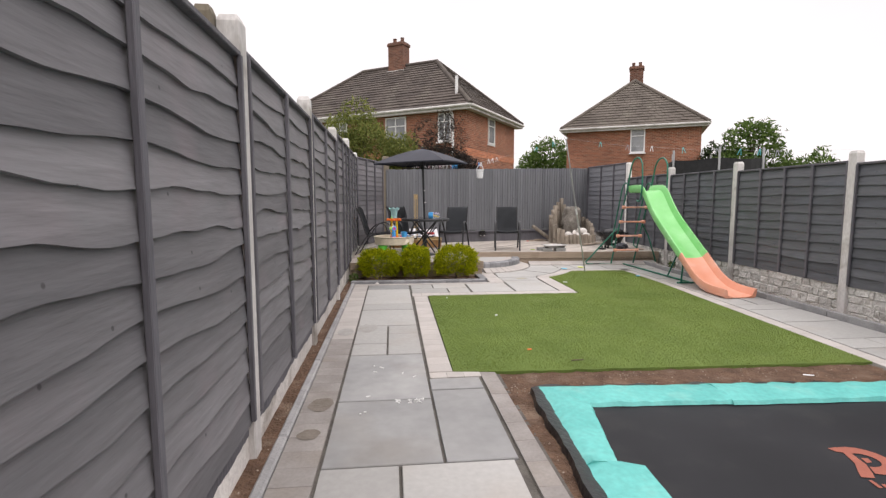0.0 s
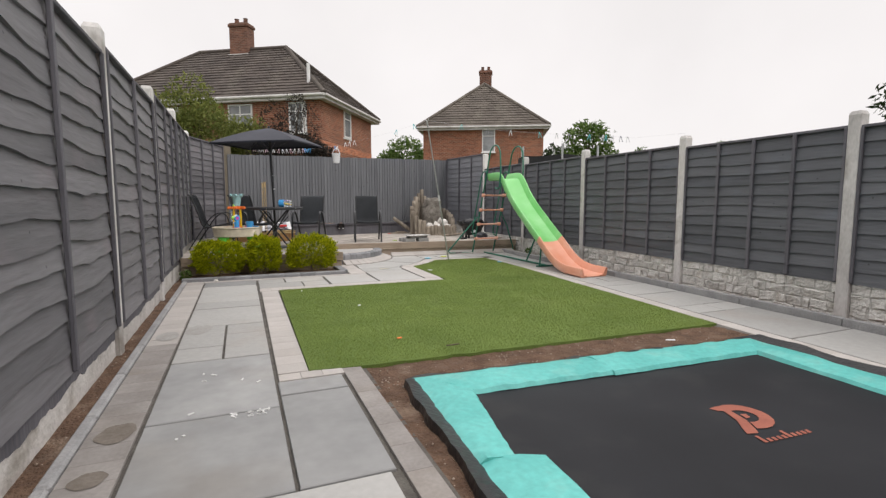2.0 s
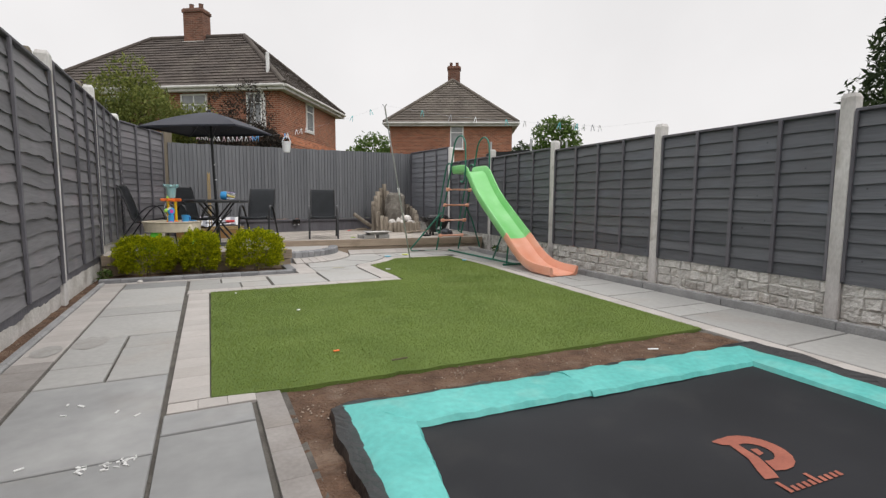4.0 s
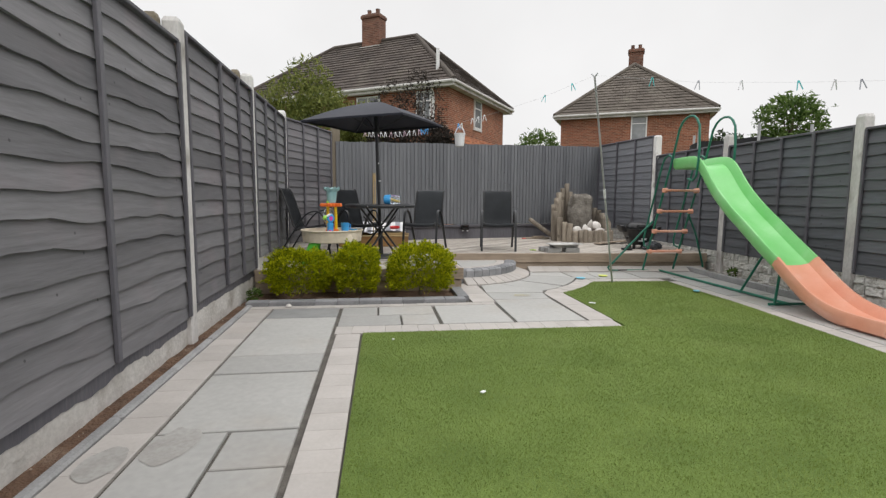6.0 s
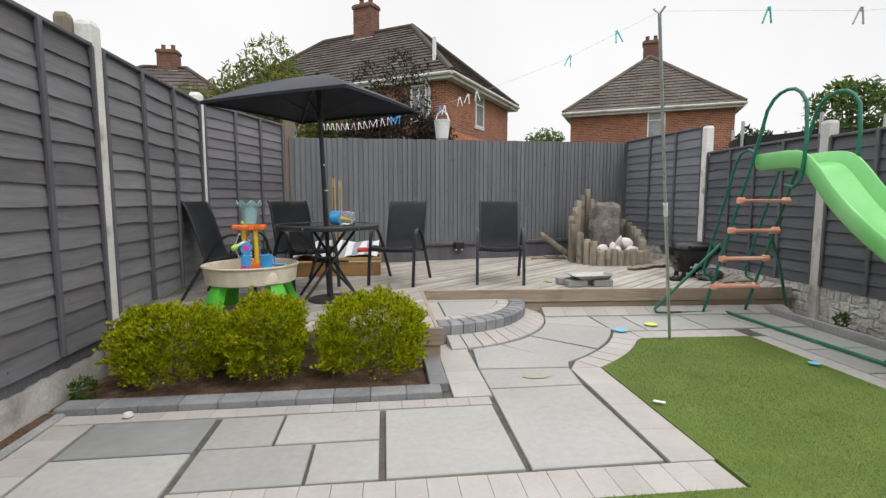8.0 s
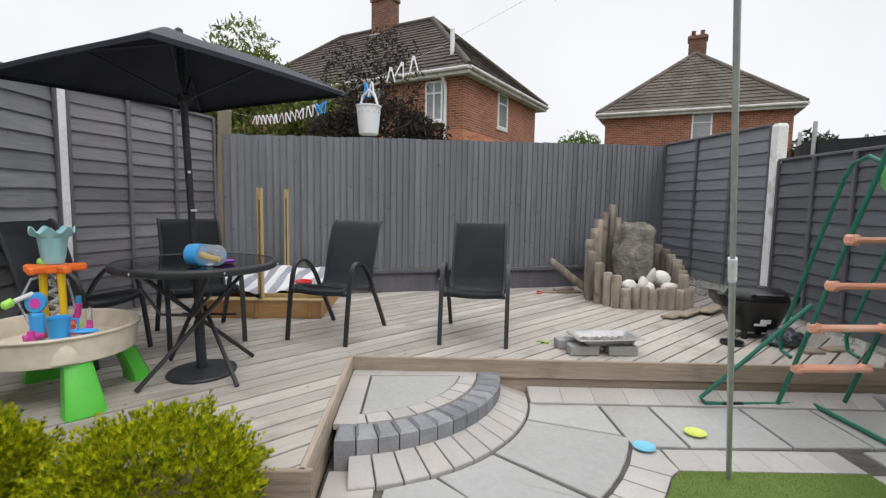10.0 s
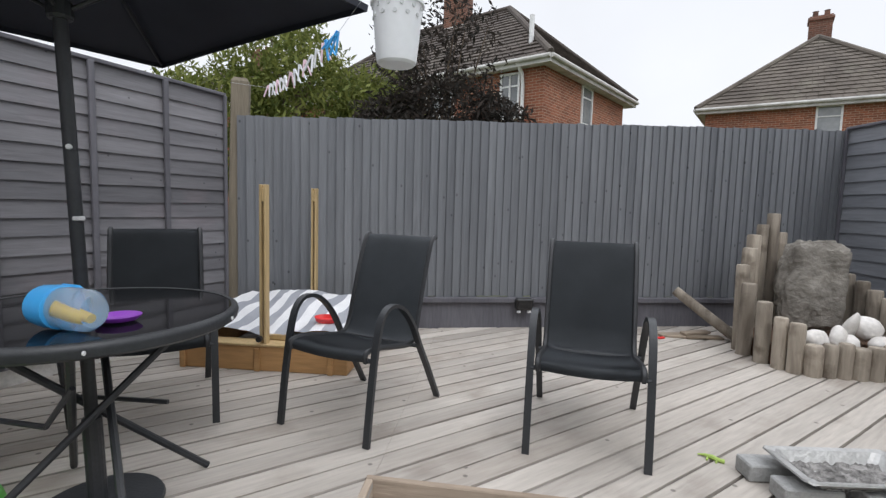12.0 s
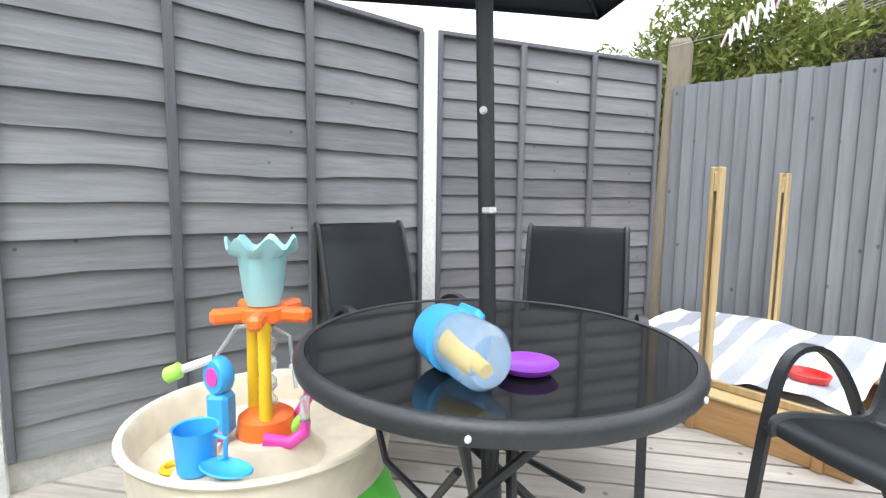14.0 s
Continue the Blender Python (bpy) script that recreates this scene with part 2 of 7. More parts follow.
M_SALMON = material("faded_orange_plastic", (0.76, 0.33, 0.21), (0.82, 0.42, 0.30), 0.3, 3, 60, 0.0, vary=0, third=(0.84, 0.54, 0.43), third_scale=3, third_amount=0.6, grain=0.02)
M_GREENTUBE = material("dark_green_steel_tube", (0.012, 0.13, 0.085), (0.02, 0.18, 0.12), 0.4, 6, 60, 0.1, vary=0.05)
M_BLACKMETAL = material("charcoal_powder_coat", (0.022, 0.024, 0.027), (0.034, 0.036, 0.040), 0.42, 6, 90, 0.12, vary=0.08)
M_SLING = material("charcoal_mesh_fabric", (0.044, 0.050, 0.058), (0.060, 0.067, 0.076), 0.6, 5, 500, 0.4, vary=0.06, depth=0.002)
M_CANOPY = material("navy_black_canopy", (0.016, 0.018, 0.029), (0.027, 0.030, 0.045), 0.7, 3, 250, 0.25, vary=0, depth=0.002)
M_BLACKGLASS = material("black_table_glass", (0.006, 0.006, 0.007), (0.012, 0.012, 0.013), 0.06, 4, 30, 0.0, vary=0, third=(0.03, 0.03, 0.03), third_scale=5, third_amount=0.6)
M_BRICK = brick_material("red_brick_wall", (0.25, 0.088, 0.049), (0.335, 0.123, 0.069), (0.36, 0.27, 0.20))
M_CHIMNEY = brick_material("sooty_chimney_brick", (0.135, 0.062, 0.042), (0.20, 0.088, 0.057), (0.18, 0.14, 0.115))
M_BRICKBAND = brick_material("orange_brick_band", (0.50, 0.18, 0.09), (0.55, 0.21, 0.11), (0.45, 0.26, 0.18))
M_TILE = material("brown_roof_tile", (0.062, 0.050, 0.044), (0.108, 0.088, 0.076), 0.9, 1.2, 20, 0.4, vary=0.12, third=(0.15, 0.132, 0.108), third_scale=1.0, third_amount=0.6)
M_TILE_B = material("grey_brown_roof_tile", (0.088, 0.074, 0.062), (0.145, 0.124, 0.104), 0.9, 1.2, 20, 0.4, vary=0.12, third=(0.19, 0.175, 0.14), third_scale=1.0, third_amount=0.7)
M_GUTTER = material("weathered_white_trim", (0.50, 0.49, 0.47), (0.66, 0.65, 0.63), 0.7, 3, 30, 0.1, vary=0.05, third=(0.3, 0.29, 0.27), third_scale=2)
M_UPVC = material("white_window_frame", (0.72, 0.72, 0.72), (0.8, 0.8, 0.8), 0.4, 3, 30, 0.05, vary=0.04)
M_PANE = material("dim_window_pane", (0.10, 0.11, 0.12), (0.32, 0.33, 0.34), 0.06, 0.9, 6, 0.0, vary=0.1, spec=0.8)
M_BARK = material("brown_bark", (0.07, 0.05, 0.035), (0.13, 0.10, 0.07), 0.95, 8, 40, 0.8, stretch=(1, 1, 0.3), vary=0)


def leaf_material(name, a, b, trans=0.35):
    m = bpy.data.materials.new(name)
    m.use_nodes = True
    n, l = m.node_tree.nodes, m.node_tree.links
    bsdf, out = n["Principled BSDF"], n["Material Output"]
    geo = n.new("ShaderNodeNewGeometry")
    mix = n.new("ShaderNodeMix")
    mix.data_type = "RGBA"
    mix.inputs[6].default_value, mix.inputs[7].default_value = (*a, 1), (*b, 1)
    l.new(geo.outputs["Random Per Island"], mix.inputs[0])
    l.new(mix.outputs[2], bsdf.inputs["Base Color"])
    bsdf.inputs["Roughness"].default_value = 0.6
    bsdf.inputs["Specular IOR Level"].default_value = 0.15
    tr = n.new("ShaderNodeBsdfTranslucent")
    l.new(mix.outputs[2], tr.inputs["Color"])
    ms = n.new("ShaderNodeMixShader")
    ms.inputs[0].default_value = trans
    l.new(bsdf.outputs[0], ms.inputs[1])
    l.new(tr.outputs[0], ms.inputs[2])
    l.new(ms.outputs[0], out.inputs["Surface"])
    return m


M_CYPRESS = leaf_material("golden_cypress_leaf", (0.07, 0.13, 0.004), (0.62, 0.62, 0.012), 0.25)
M_OLIVE = leaf_material("olive_green_leaf", (0.09, 0.12, 0.03), (0.24, 0.26, 0.07))
M_PLUM = leaf_material("dark_plum_leaf", (0.020, 0.020, 0.017), (0.062, 0.049, 0.041))
M_GREENLEAF = leaf_material("mid_green_leaf", (0.05, 0.10, 0.02), (0.15, 0.22, 0.06))
M_DARKLEAF = leaf_material("dark_conifer_leaf", (0.018, 0.035, 0.014), (0.06, 0.085, 0.035))


# ---- mesh helpers ----
def thing(name, m=None, label="", category="", group="", kind=""):
    ob = new(name)
    ob.empty_display_size = 0.1
    if m is not None:
        ob.matrix_world = m
    return tagged(ob, label, category, group, kind)


def mesh_of(bm, name, mat, smooth=False):
    bmesh.ops.recalc_face_normals(bm, faces=bm.faces[:])
    me = bpy.data.meshes.new(name)
    bm.to_mesh(me)
    bm.free()
    me.materials.append(mat)
    if smooth:
        me.shade_smooth()
        me.set_sharp_from_angle(angle=radians(40))
    return me


def part(name, bm, mat, parent=None, label="", smooth=False, m=None):
    ob = new(name, bm if isinstance(bm, bpy.types.Mesh) else mesh_of(bm, name, mat, smooth))
    if parent is not None:
        ob.parent = parent
    if m is not None:
        ob.matrix_basis = m
    if label:
        ob["label"] = label
    return ob


def add_box(bm, c, s, m=None, bevel=0.0):
    x, y, z = (v / 2 for v in s)
    vs = [bm.verts.new((c[0] + i * x, c[1] + j * y, c[2] + k * z)) for i in (-1, 1) for j in (-1, 1) for k in (-1, 1)]
    fs = [bm.faces.new([vs[i] for i in f]) for f in ((0, 1, 3, 2), (4, 6, 7, 5), (0, 4, 5, 1), (2, 3, 7, 6), (0, 2, 6, 4), (1, 5, 7, 3))]
    if bevel:
        es = list({e for f in fs for e in f.edges})
        made = bmesh.ops.bevel(bm, geom=es, offset=bevel, segments=1, affect="EDGES")
        vs = list({v for f in made["faces"] for v in f.verts} | {v for v in vs if v.is_valid})
    if m is not None:
        bmesh.ops.transform(bm, matrix=m, verts=vs)
    return bm


def box(c, s, m=None, bevel=0.0):
    return add_box(bmesh.new(), c, s, m, bevel)


def add_tube(bm, pts, r, seg=8, flat=1.0, closed=False):
    """A tube through pts; r a radius or one for each point; flat squeezes it across its second axis."""
    pts = [Vector(p) for p in pts]
    n = len(pts)
    rs = r if isinstance(r, (list, tuple)) else [r] * n
    rings, ref = [], None
    for i, p in enumerate(pts):
        a = pts[(i - 1) % n] if closed else pts[max(i - 1, 0)]
        b = pts[(i + 1) % n] if closed else pts[min(i + 1, n - 1)]
        t = (b - a).normalized()
        if ref is None:
            ref = t.cross(Vector((0, 0, 1)))
            if ref.length < 0.05:
                ref = Vector((1, 0, 0))
        ref = (ref - t * ref.dot(t)).normalized()
        up = t.cross(ref)
        rings.append([bm.verts.new(p + (ref * math.cos(k * math.tau / seg) + up * math.sin(k * math.tau / seg) * flat) * rs[i]) for k in range(seg)])
    for i in range(n if closed else n - 1):
        a, b = rings[i], rings[(i + 1) % n]
        for k in range(seg):
            bm.faces.new((a[k], a[(k + 1) % seg], b[(k + 1) % seg], b[k]))
    if not closed:
        bm.faces.new(rings[0][::-1])
        bm.faces.new(rings[-1])
    return bm


def tube(pts, r, seg=8, flat=1.0, closed=False):
    return add_tube(bmesh.new(), pts, r, seg, flat, closed)


def add_lathe(bm, prof, seg=24, m=None, close=True):
    rings, vs = [], []
    for r, z in prof:
        ring = [bm.verts.new((r * math.cos(k * math.tau / seg), r * math.sin(k * math.tau / seg), z)) for k in range(seg)]
        rings.append(ring)
        vs += ring
    for a, b in zip(rings, rings[1:]):
        for k in range(seg):
            bm.faces.new((a[k], a[(k + 1) % seg], b[(k + 1) % seg], b[k]))
    if close:
        bm.faces.new(rings[0][::-1])
        bm.faces.new(rings[-1])
    if m is not None:
        bmesh.ops.transform(bm, matrix=m, verts=vs)
    return bm


def lathe(prof, seg=24, m=None, close=True):
    return add_lathe(bmesh.new(), prof, seg, m, close)


def add_prism(bm, poly, z0, z1, edge=0.0):
    """An upright prism on a plan polygon, its upper edge chamfered by edge."""
    cx, cy = sum(p[0] for p in poly) / len(poly), sum(p[1] for p in poly) / len(poly)
    rings = [[bm.verts.new((x, y, z0)) for x, y in poly], [bm.verts.new((x, y, z1 - edge)) for x, y in poly]]
    if edge:
        inset = []
        for x, y in poly:
            d = math.hypot(cx - x, cy - y) or 1
            inset.append(bm.verts.new((x + (cx - x) / d * edge * 1.4, y + (cy - y) / d * edge * 1.4, z1)))
        rings.append(inset)
    k = len(poly)
    for a, b in zip(rings, rings[1:]):
        for i in range(k):
            bm.faces.new((a[i], a[(i + 1) % k], b[(i + 1) % k], b[i]))
    bm.faces.new(rings[0][::-1])
    bm.faces.new(rings[-1])
    return bm


def prism(poly, z0, z1, edge=0.0):
    return add_prism(bmesh.new(), poly, z0, z1, edge)


def clip_poly(poly, a, b):
    """The part of a convex plan polygon to the left of the line from a to b."""
    def side(p):
        return (b[0] - a[0]) * (p[1] - a[1]) - (b[1] - a[1]) * (p[0] - a[0])
    out = []
    for p, q in zip(poly, poly[1:] + poly[:1]):
        sp, sq = side(p), side(q)
        if sp >= 0:
            out.append(p)
        if sp * sq < 0:
            f = sp / (sp - sq)
            out.append((p[0] + f * (q[0] - p[0]), p[1] + f * (q[1] - p[1])))
    return out


def inset_rect(x0, x1, y0, y1, g=0.006):
    return [(x0 + g, y0 + g), (x1 - g, y0 + g), (x1 - g, y1 - g), (x0 + g, y1 - g)]


# ---- ground ----
bm = bmesh.new()
for x0, x1, y0, y1 in ((-300, 300, -300, 300),):
    bm.faces.new([bm.verts.new((x, y, -0.12)) for x, y in ((x0, y0), (x1, y0), (x1, y1), (x0, y1))])
tagged(part("ground", bm, M_GROUND), "rough grassy ground reaching the horizon", "ground", kind="structure")


def soil_sheet(name, x0, x1, y0, y1, z, amp, step, label):
    bm = bmesh.new()
    nx, ny = max(2, int((x1 - x0) / step)), max(2, int((y1 - y0) / step))
    grid = []
    for j in range(ny + 1):
        row = []
        for i in range(nx + 1):
            x, y = x0 + (x1 - x0) * i / nx, y0 + (y1 - y0) * j / ny
            h = noise.noise(Vector((x * 6, y * 6, 1))) * 0.6 + noise.noise(Vector((x * 22, y * 22, 4))) * 0.4
            row.append(bm.verts.new((x, y, z + amp * h)))
        grid.append(row)
    for j in range(ny):
        for i in range(nx):
            bm.faces.new((grid[j][i], grid[j][i + 1], grid[j + 1][i + 1], grid[j + 1][i]))
    return tagged(part(name, bm, M_SOIL, smooth=True), label, "soil", kind="structure")


soil_sheet("soil_pit", 0.74, 4.0, -1.0, 4.10, -0.016, 0.018, 0.035, "bare brown soil with pale crumbs round the sunken trampoline")
for v in bpy.data.objects["soil_pit"].data.vertices:
    if 1.02 < v.co.x < 3.45 and v.co.y < 3.62:
        v.co.z = -0.11
soil_sheet("soil_strip", -0.66, -0.52, -1.0, 7.9, -0.005, 0.012, 0.04, "thin strip of bare soil under the fence")
soil_sheet("soil_bed", -0.62, 1.42, 7.9, 8.46, 0.0, 0.015, 0.05, "dark soil of the raised planting bed")

# ---- lawn ----
C = (1.49, 9.83)


def on_arc(r, deg, c=C):
    return (c[0] + r * math.cos(radians(deg)), c[1] + r * math.sin(radians(deg)))


LAWN = [(0.475, 4.08), (0.80, 4.04)] + [(0.8 + 2.86 * i / 60, 4.04 - 0.09 * i / 60 + 0.016 * noise.noise(Vector((i * 0.37, 5, 1))) + 0.008 * noise.noise(Vector((i * 1.3, 2, 1)))) for i in range(1, 60)] + [(3.66, 3.95), (3.87, 6.2), (4.01, 7.5), (4.06, 8.77), (3.16, 8.82)] + [on_arc(1.93, a) for a in range(-34, -57, -4)] + [(2.54, 8.2), (2.515, 6.85), (0.505, 6.87)]


def inside(poly, x, y):
    hit = False
    for (ax, ay), (bx, by) in zip(poly, poly[1:] + poly[:1]):
        if (ay > y) != (by > y) and x < (bx - ax) * (y - ay) / (by - ay) + ax:
            hit = not hit
    return hit


lawn = tagged(part("lawn", prism(LAWN, -0.022, 0.004), M_TURF), "bright green artificial grass lawn with a ragged cut front edge", "lawn", kind="structure")
rng = np.random.default_rng(7)
verts, faces = [], []
count = 0
while count < 260000:
    x, y = rng.uniform(0.45, 4.08), rng.uniform(3.9, 8.85)
    if not inside(LAWN, x, y):
        continue
    a, lean, h, w = rng.uniform(0, math.tau), rng.uniform(0.002, 0.010), rng.uniform(0.005, 0.012), rng.uniform(0.0009, 0.0018)
    clump = noise.noise(Vector((x * 3, y * 3, 2)))
    b = a + 2.5 * clump
    dx, dy = math.cos(a) * w, math.sin(a) * w
    i = len(verts)
    verts += [(x - dx, y - dy, 0.002), (x + dx, y + dy, 0.002), (x + math.cos(b) * lean, y + math.sin(b) * lean, 0.004 + h)]
    faces.append((i, i + 1, i + 2))
    count += 1
me = bpy.data.meshes.new("grass_blades")
me.from_pydata(verts, [], faces)
me.materials.append(M_BLADE)
tagged(new("grass_blades", me), "short green plastic grass blades of the lawn", "grass", kind="stuff")


# ---- fences ----
def overlap_board(width, height, thick, seed, wavy):
    """A waney-edged board: local x along, z up, the lower edge wavy and proud."""
    rnd = random.Random(seed)
    bm = bmesh.new()
    n = 30
    ph, amp = rnd.uniform(0, 50), rnd.uniform(0.03, 0.06) if wavy == 1 else rnd.uniform(0.012, 0.026) if wavy else rnd.uniform(0.003, 0.011)
    back = -0.007 if wavy else -0.013
    rows = []
    for i in range(n + 1):
        x = width * i / n
        low = amp * noise.noise(Vector((x * 1.7, ph, 0))) + 0.25 * amp * noise.noise(Vector((x * 6, ph, 3)))
        bow = 0.003 * noise.noise(Vector((x * 3, ph, 9)))
        rows.append([bm.verts.new(p) for p in ((x, -0.030 + bow, low), (x, -0.030 + thick + bow, low - 0.001), (x, -0.001 + bow, height), (x, back + bow, height))])
    for a, b in zip(rows, rows[1:]):
        for k in range(4):
            bm.faces.new((a[k], b[k], b[(k + 1) % 4], a[(k + 1) % 4]))
    bm.faces.new(rows[0])
    bm.faces.new(rows[-1][::-1])
    return bm


BOARDS = {}


def board_mesh(width, height, seed, wavy, paint):
    key = (round(width, 2), round(height, 3), seed, wavy, paint.name)
    if key not in BOARDS:
        BOARDS[key] = mesh_of(overlap_board(width, height, 0.017, seed + int(width * 100), wavy), "board", paint, True)
    return BOARDS[key]


FENCE = [None]


def fence_panel(a, b, z0, z1, battens, label, rnd=random.Random(3), pitch=0.152, fall=0.0, wavy=0, paint=M_FENCE):
    """An overlap panel from plan point a to b; its face looks to local -y (right of a to b)."""
    d = Vector((b[0] - a[0], b[1] - a[1]))
    w = d.length
    ob = thing("fence_panel", None, label)
    ob.parent, ob.matrix_basis = FENCE[0], pose(a[0], a[1], z0, 0, fall, math.degrees(math.atan2(d.y, d.x)))
    h = z1 - z0
    n = round((h - 0.03) / pitch)
    step = (h - 0.035) / n
    for i in range(n):
        s = rnd.randrange(9)
        z = i * step
        tall = step + (0.06 if wavy else 0.028)
        top_cut = min(1.0, (h - 0.02 - z) / tall)
        part("board", board_mesh(w, tall, s, wavy if i > 0 else 0, paint), paint, ob, m=pose(0, 0, z) @ Matrix.Diagonal((1, 1, top_cut, 1)))
    for i, f in enumerate([0.012 / w, *battens, 1 - 0.012 / w]):
        wd = 0.034 if 0 < i <= len(battens) else 0.024
        part("batten", box((w * f, -0.040, h / 2 - 0.005), (wd, 0.022, h - 0.03), bevel=0.003), M_BATTEN, ob)
    part("top_rail", box((w / 2, -0.018, h - 0.012), (w, 0.05, 0.024), bevel=0.004), M_BATTEN, ob)
    return ob


def fence_post(x, y, z1, deg, mat=M_POST, label="pale concrete fence post with a worn chamfered top", size=0.10, lean=(0, 0)):
    bm = bmesh.new()
    s = size / 2
    rings = []
    for z, k in ((-0.1, 1), (z1 - 0.03, 1), (z1, 0.72)):
        rings.append([bm.verts.new((i * s * k, j * s * k, z)) for i, j in ((-1, -1), (1, -1), (1, 1), (-1, 1))])
    for a, b in zip(rings, rings[1:]):
        for k in range(4):
            bm.faces.new((a[k], a[(k + 1) % 4], b[(k + 1) % 4], b[k]))
    bm.faces.new(rings[-1])
    es = [e for e in bm.edges if abs(e.verts[0].co.z - e.verts[1].co.z) > 0.5]
    bmesh.ops.bevel(bm, geom=es, offset=0.006, segments=1, affect="EDGES")
    return part("fence_post", bm, mat, FENCE[0], label, m=pose(x, y, 0, lean[0], lean[1], deg))


def gravel_board(a, b, z0, z1, mat, label, rocky=False):
    d = Vector((b[0] - a[0], b[1] - a[1]))
    w = d.length
    m = pose(a[0], a[1], 0, 0, 0, math.degrees(math.atan2(d.y, d.x)))
    if not rocky:
        ob = part("gravel_board", box((w / 2, 0.0, (z0 + z1) / 2), (w, 0.045, z1 - z0), bevel=0.005), mat, FENCE[0], label, m=m)
        return ob
    ob = thing("gravel_board", None, label)
    ob.parent, ob.matrix_basis = FENCE[0], m
    part("core", box((w / 2, 0.01, (z0 + z1) / 2), (w, 0.03, z1 - z0 - 0.004)), mat, ob)
    rnd = random.Random(int(a[1] * 100))
    courses = 4
    ch = (z1 - z0) / courses
    for c in range(courses):
        x = 0.0
        while x < w - 0.02:
            l = min(rnd.uniform(0.05, 0.21), w - x)
            bm = bmesh.new()
            z = z0 + c * ch
            up = [min(max(rnd.uniform(-0.012, 0.012), z0 - z), z1 - z - ch) for k in range(4)]
            base = [(x + 0.001, z + up[0]), (x + l - 0.001, z + up[1]), (x + l - 0.001, z + ch + up[2]), (x + 0.001, z + ch + up[3])]
            cx, cz = x + l / 2, z + ch / 2
            r0 = [bm.verts.new((px, 0.0, pz)) for px, pz in base]
            r1 = [bm.verts.new((cx + (px - cx) * rnd.uniform(0.75, 1.0), -rnd.uniform(0.008, 0.03), cz + (pz - cz) * rnd.uniform(0.55, 1.0))) for px, pz in base]
            for k in range(4):
                bm.faces.new((r0[k], r0[(k + 1) % 4], r1[(k + 1) % 4], r1[k]))
            bm.faces.new(r1)
            part("stone", bm, mat, ob)
            x += l
    return ob


FENCE[0] = thing("fence_left", None, "grey painted overlap fence between pale concrete posts", "fence", kind="structure")
LEFT_Y = [-2.6, -0.72, 1.18, 3.06, 4.90, 6.78, 8.56, 10.30]
LEFT_TOP = [1.86, 1.86, 1.87, 1.90, 1.95, 2.04, 2.045]
LEFT_LOW = [0.18, 0.18, 0.18, 0.18, 0.18, 0.245, 0.34]
for i, (y0, y1) in enumerate(zip(LEFT_Y, LEFT_Y[1:])):
    # the face looks towards +x: the panel runs from north to south
    fence_panel((-0.645, y0 + 0.05), (-0.645, y1 - 0.05), LEFT_LOW[i], LEFT_TOP[i], {5: (0.42, 0.72), 6: (0.31, 0.634)}.get(i, (0.485,)), "grey painted overlap fence panel with wavy board edges", wavy=1 if i < 5 else 2, pitch=0.118, paint=M_FENCE_PALE if i == 6 else M_FENCE)
    gravel_board((-0.66, y0 + 0.045), (-0.66, y1 - 0.045), -0.1, LEFT_LOW[i] + 0.01, M_GRAVEL, "white-washed concrete gravel board stained with soil")
# fence paint carried down over the top of the white-washed boards, with a ragged lower edge
for i, (y0, y1) in enumerate(zip(LEFT_Y[:-2], LEFT_Y[1:-1])):
    bm = bmesh.new()
    top = LEFT_LOW[i] + 0.008
    rows = []
    for k in range(61):
        y = y0 + 0.055 + (y1 - y0 - 0.11) * k / 60
        low = top - 0.075 + 0.03 * noise.noise(Vector((y * 3.1, i, 0))) + 0.018 * noise.noise(Vector((y * 14, i, 4)))
        rows.append([bm.verts.new(p) for p in ((-0.6335, y, top), (-0.6335, y, low), (-0.6385, y, low - 0.002))])
    for p, q in zip(rows, rows[1:]):
        for k in range(2):
            bm.faces.new((p[k], p[k + 1], q[k + 1], q[k]))
    part("painted_band", bm, M_BATTEN, FENCE[0], "grey paint over the top of the gravel board")
for y, zt in zip(LEFT_Y[1:], (2.0, 2.02, 2.03, 2.06, 2.09, 2.18, 2.13)):
    fence_post(-0.655, y, zt, 0, M_POST if y < 8 else M_WHITEPOST)
for y, zt in ((3.02, 2.05), (6.72, 2.09), (8.51, 2.2)):
    fence_post(-0.745, y - 0.02, zt, 0, M_OLDPOST, "weathered brown timber post behind the concrete post", 0.075)
# last bay, turned in towards the corner
fence_panel((-0.645, 10.36), (-0.17, 11.74), 0.33, 2.06, (0.34, 0.66), "purple-grey overlap fence panel in the corner of the deck", pitch=0.1)
gravel_board((-0.66, 10.36), (-0.19, 11.73), 0.0, 0.34, M_GRAVEL, "stained concrete gravel board behind the deck")
fence_post(-0.135, 11.83, 2.2, 20, M_OLDPOST, "weathered green-brown timber corner post leaning a little", 0.13, (0, 1.6))


FENCE[0] = thing("fence_right", None, "dark grey overlap fence on white-washed stone-faced boards", "fence", kind="structure")


def right_x(y):
    return 5.0 + (y - 5.52) * 0.054


RIGHT_Y = [-1.95, -0.05, 1.85, 3.72, 5.51, 7.44, 9.34, 11.18]
RIGHT_TOP = [1.60, 1.60, 1.61, 1.62, 1.65, 1.69, 1.72]
for i, (y0, y1) in enumerate(zip(RIGHT_Y, RIGHT_Y[1:])):
    a, b = (right_x(y1 - 0.05), y1 - 0.05), (right_x(y0 + 0.05), y0 + 0.05)
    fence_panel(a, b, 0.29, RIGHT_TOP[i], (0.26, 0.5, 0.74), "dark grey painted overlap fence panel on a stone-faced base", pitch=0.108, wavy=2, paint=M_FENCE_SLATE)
    gravel_board(a, b, -0.08, 0.295, M_STONE, "white-washed rock-faced concrete gravel board", rocky=True)
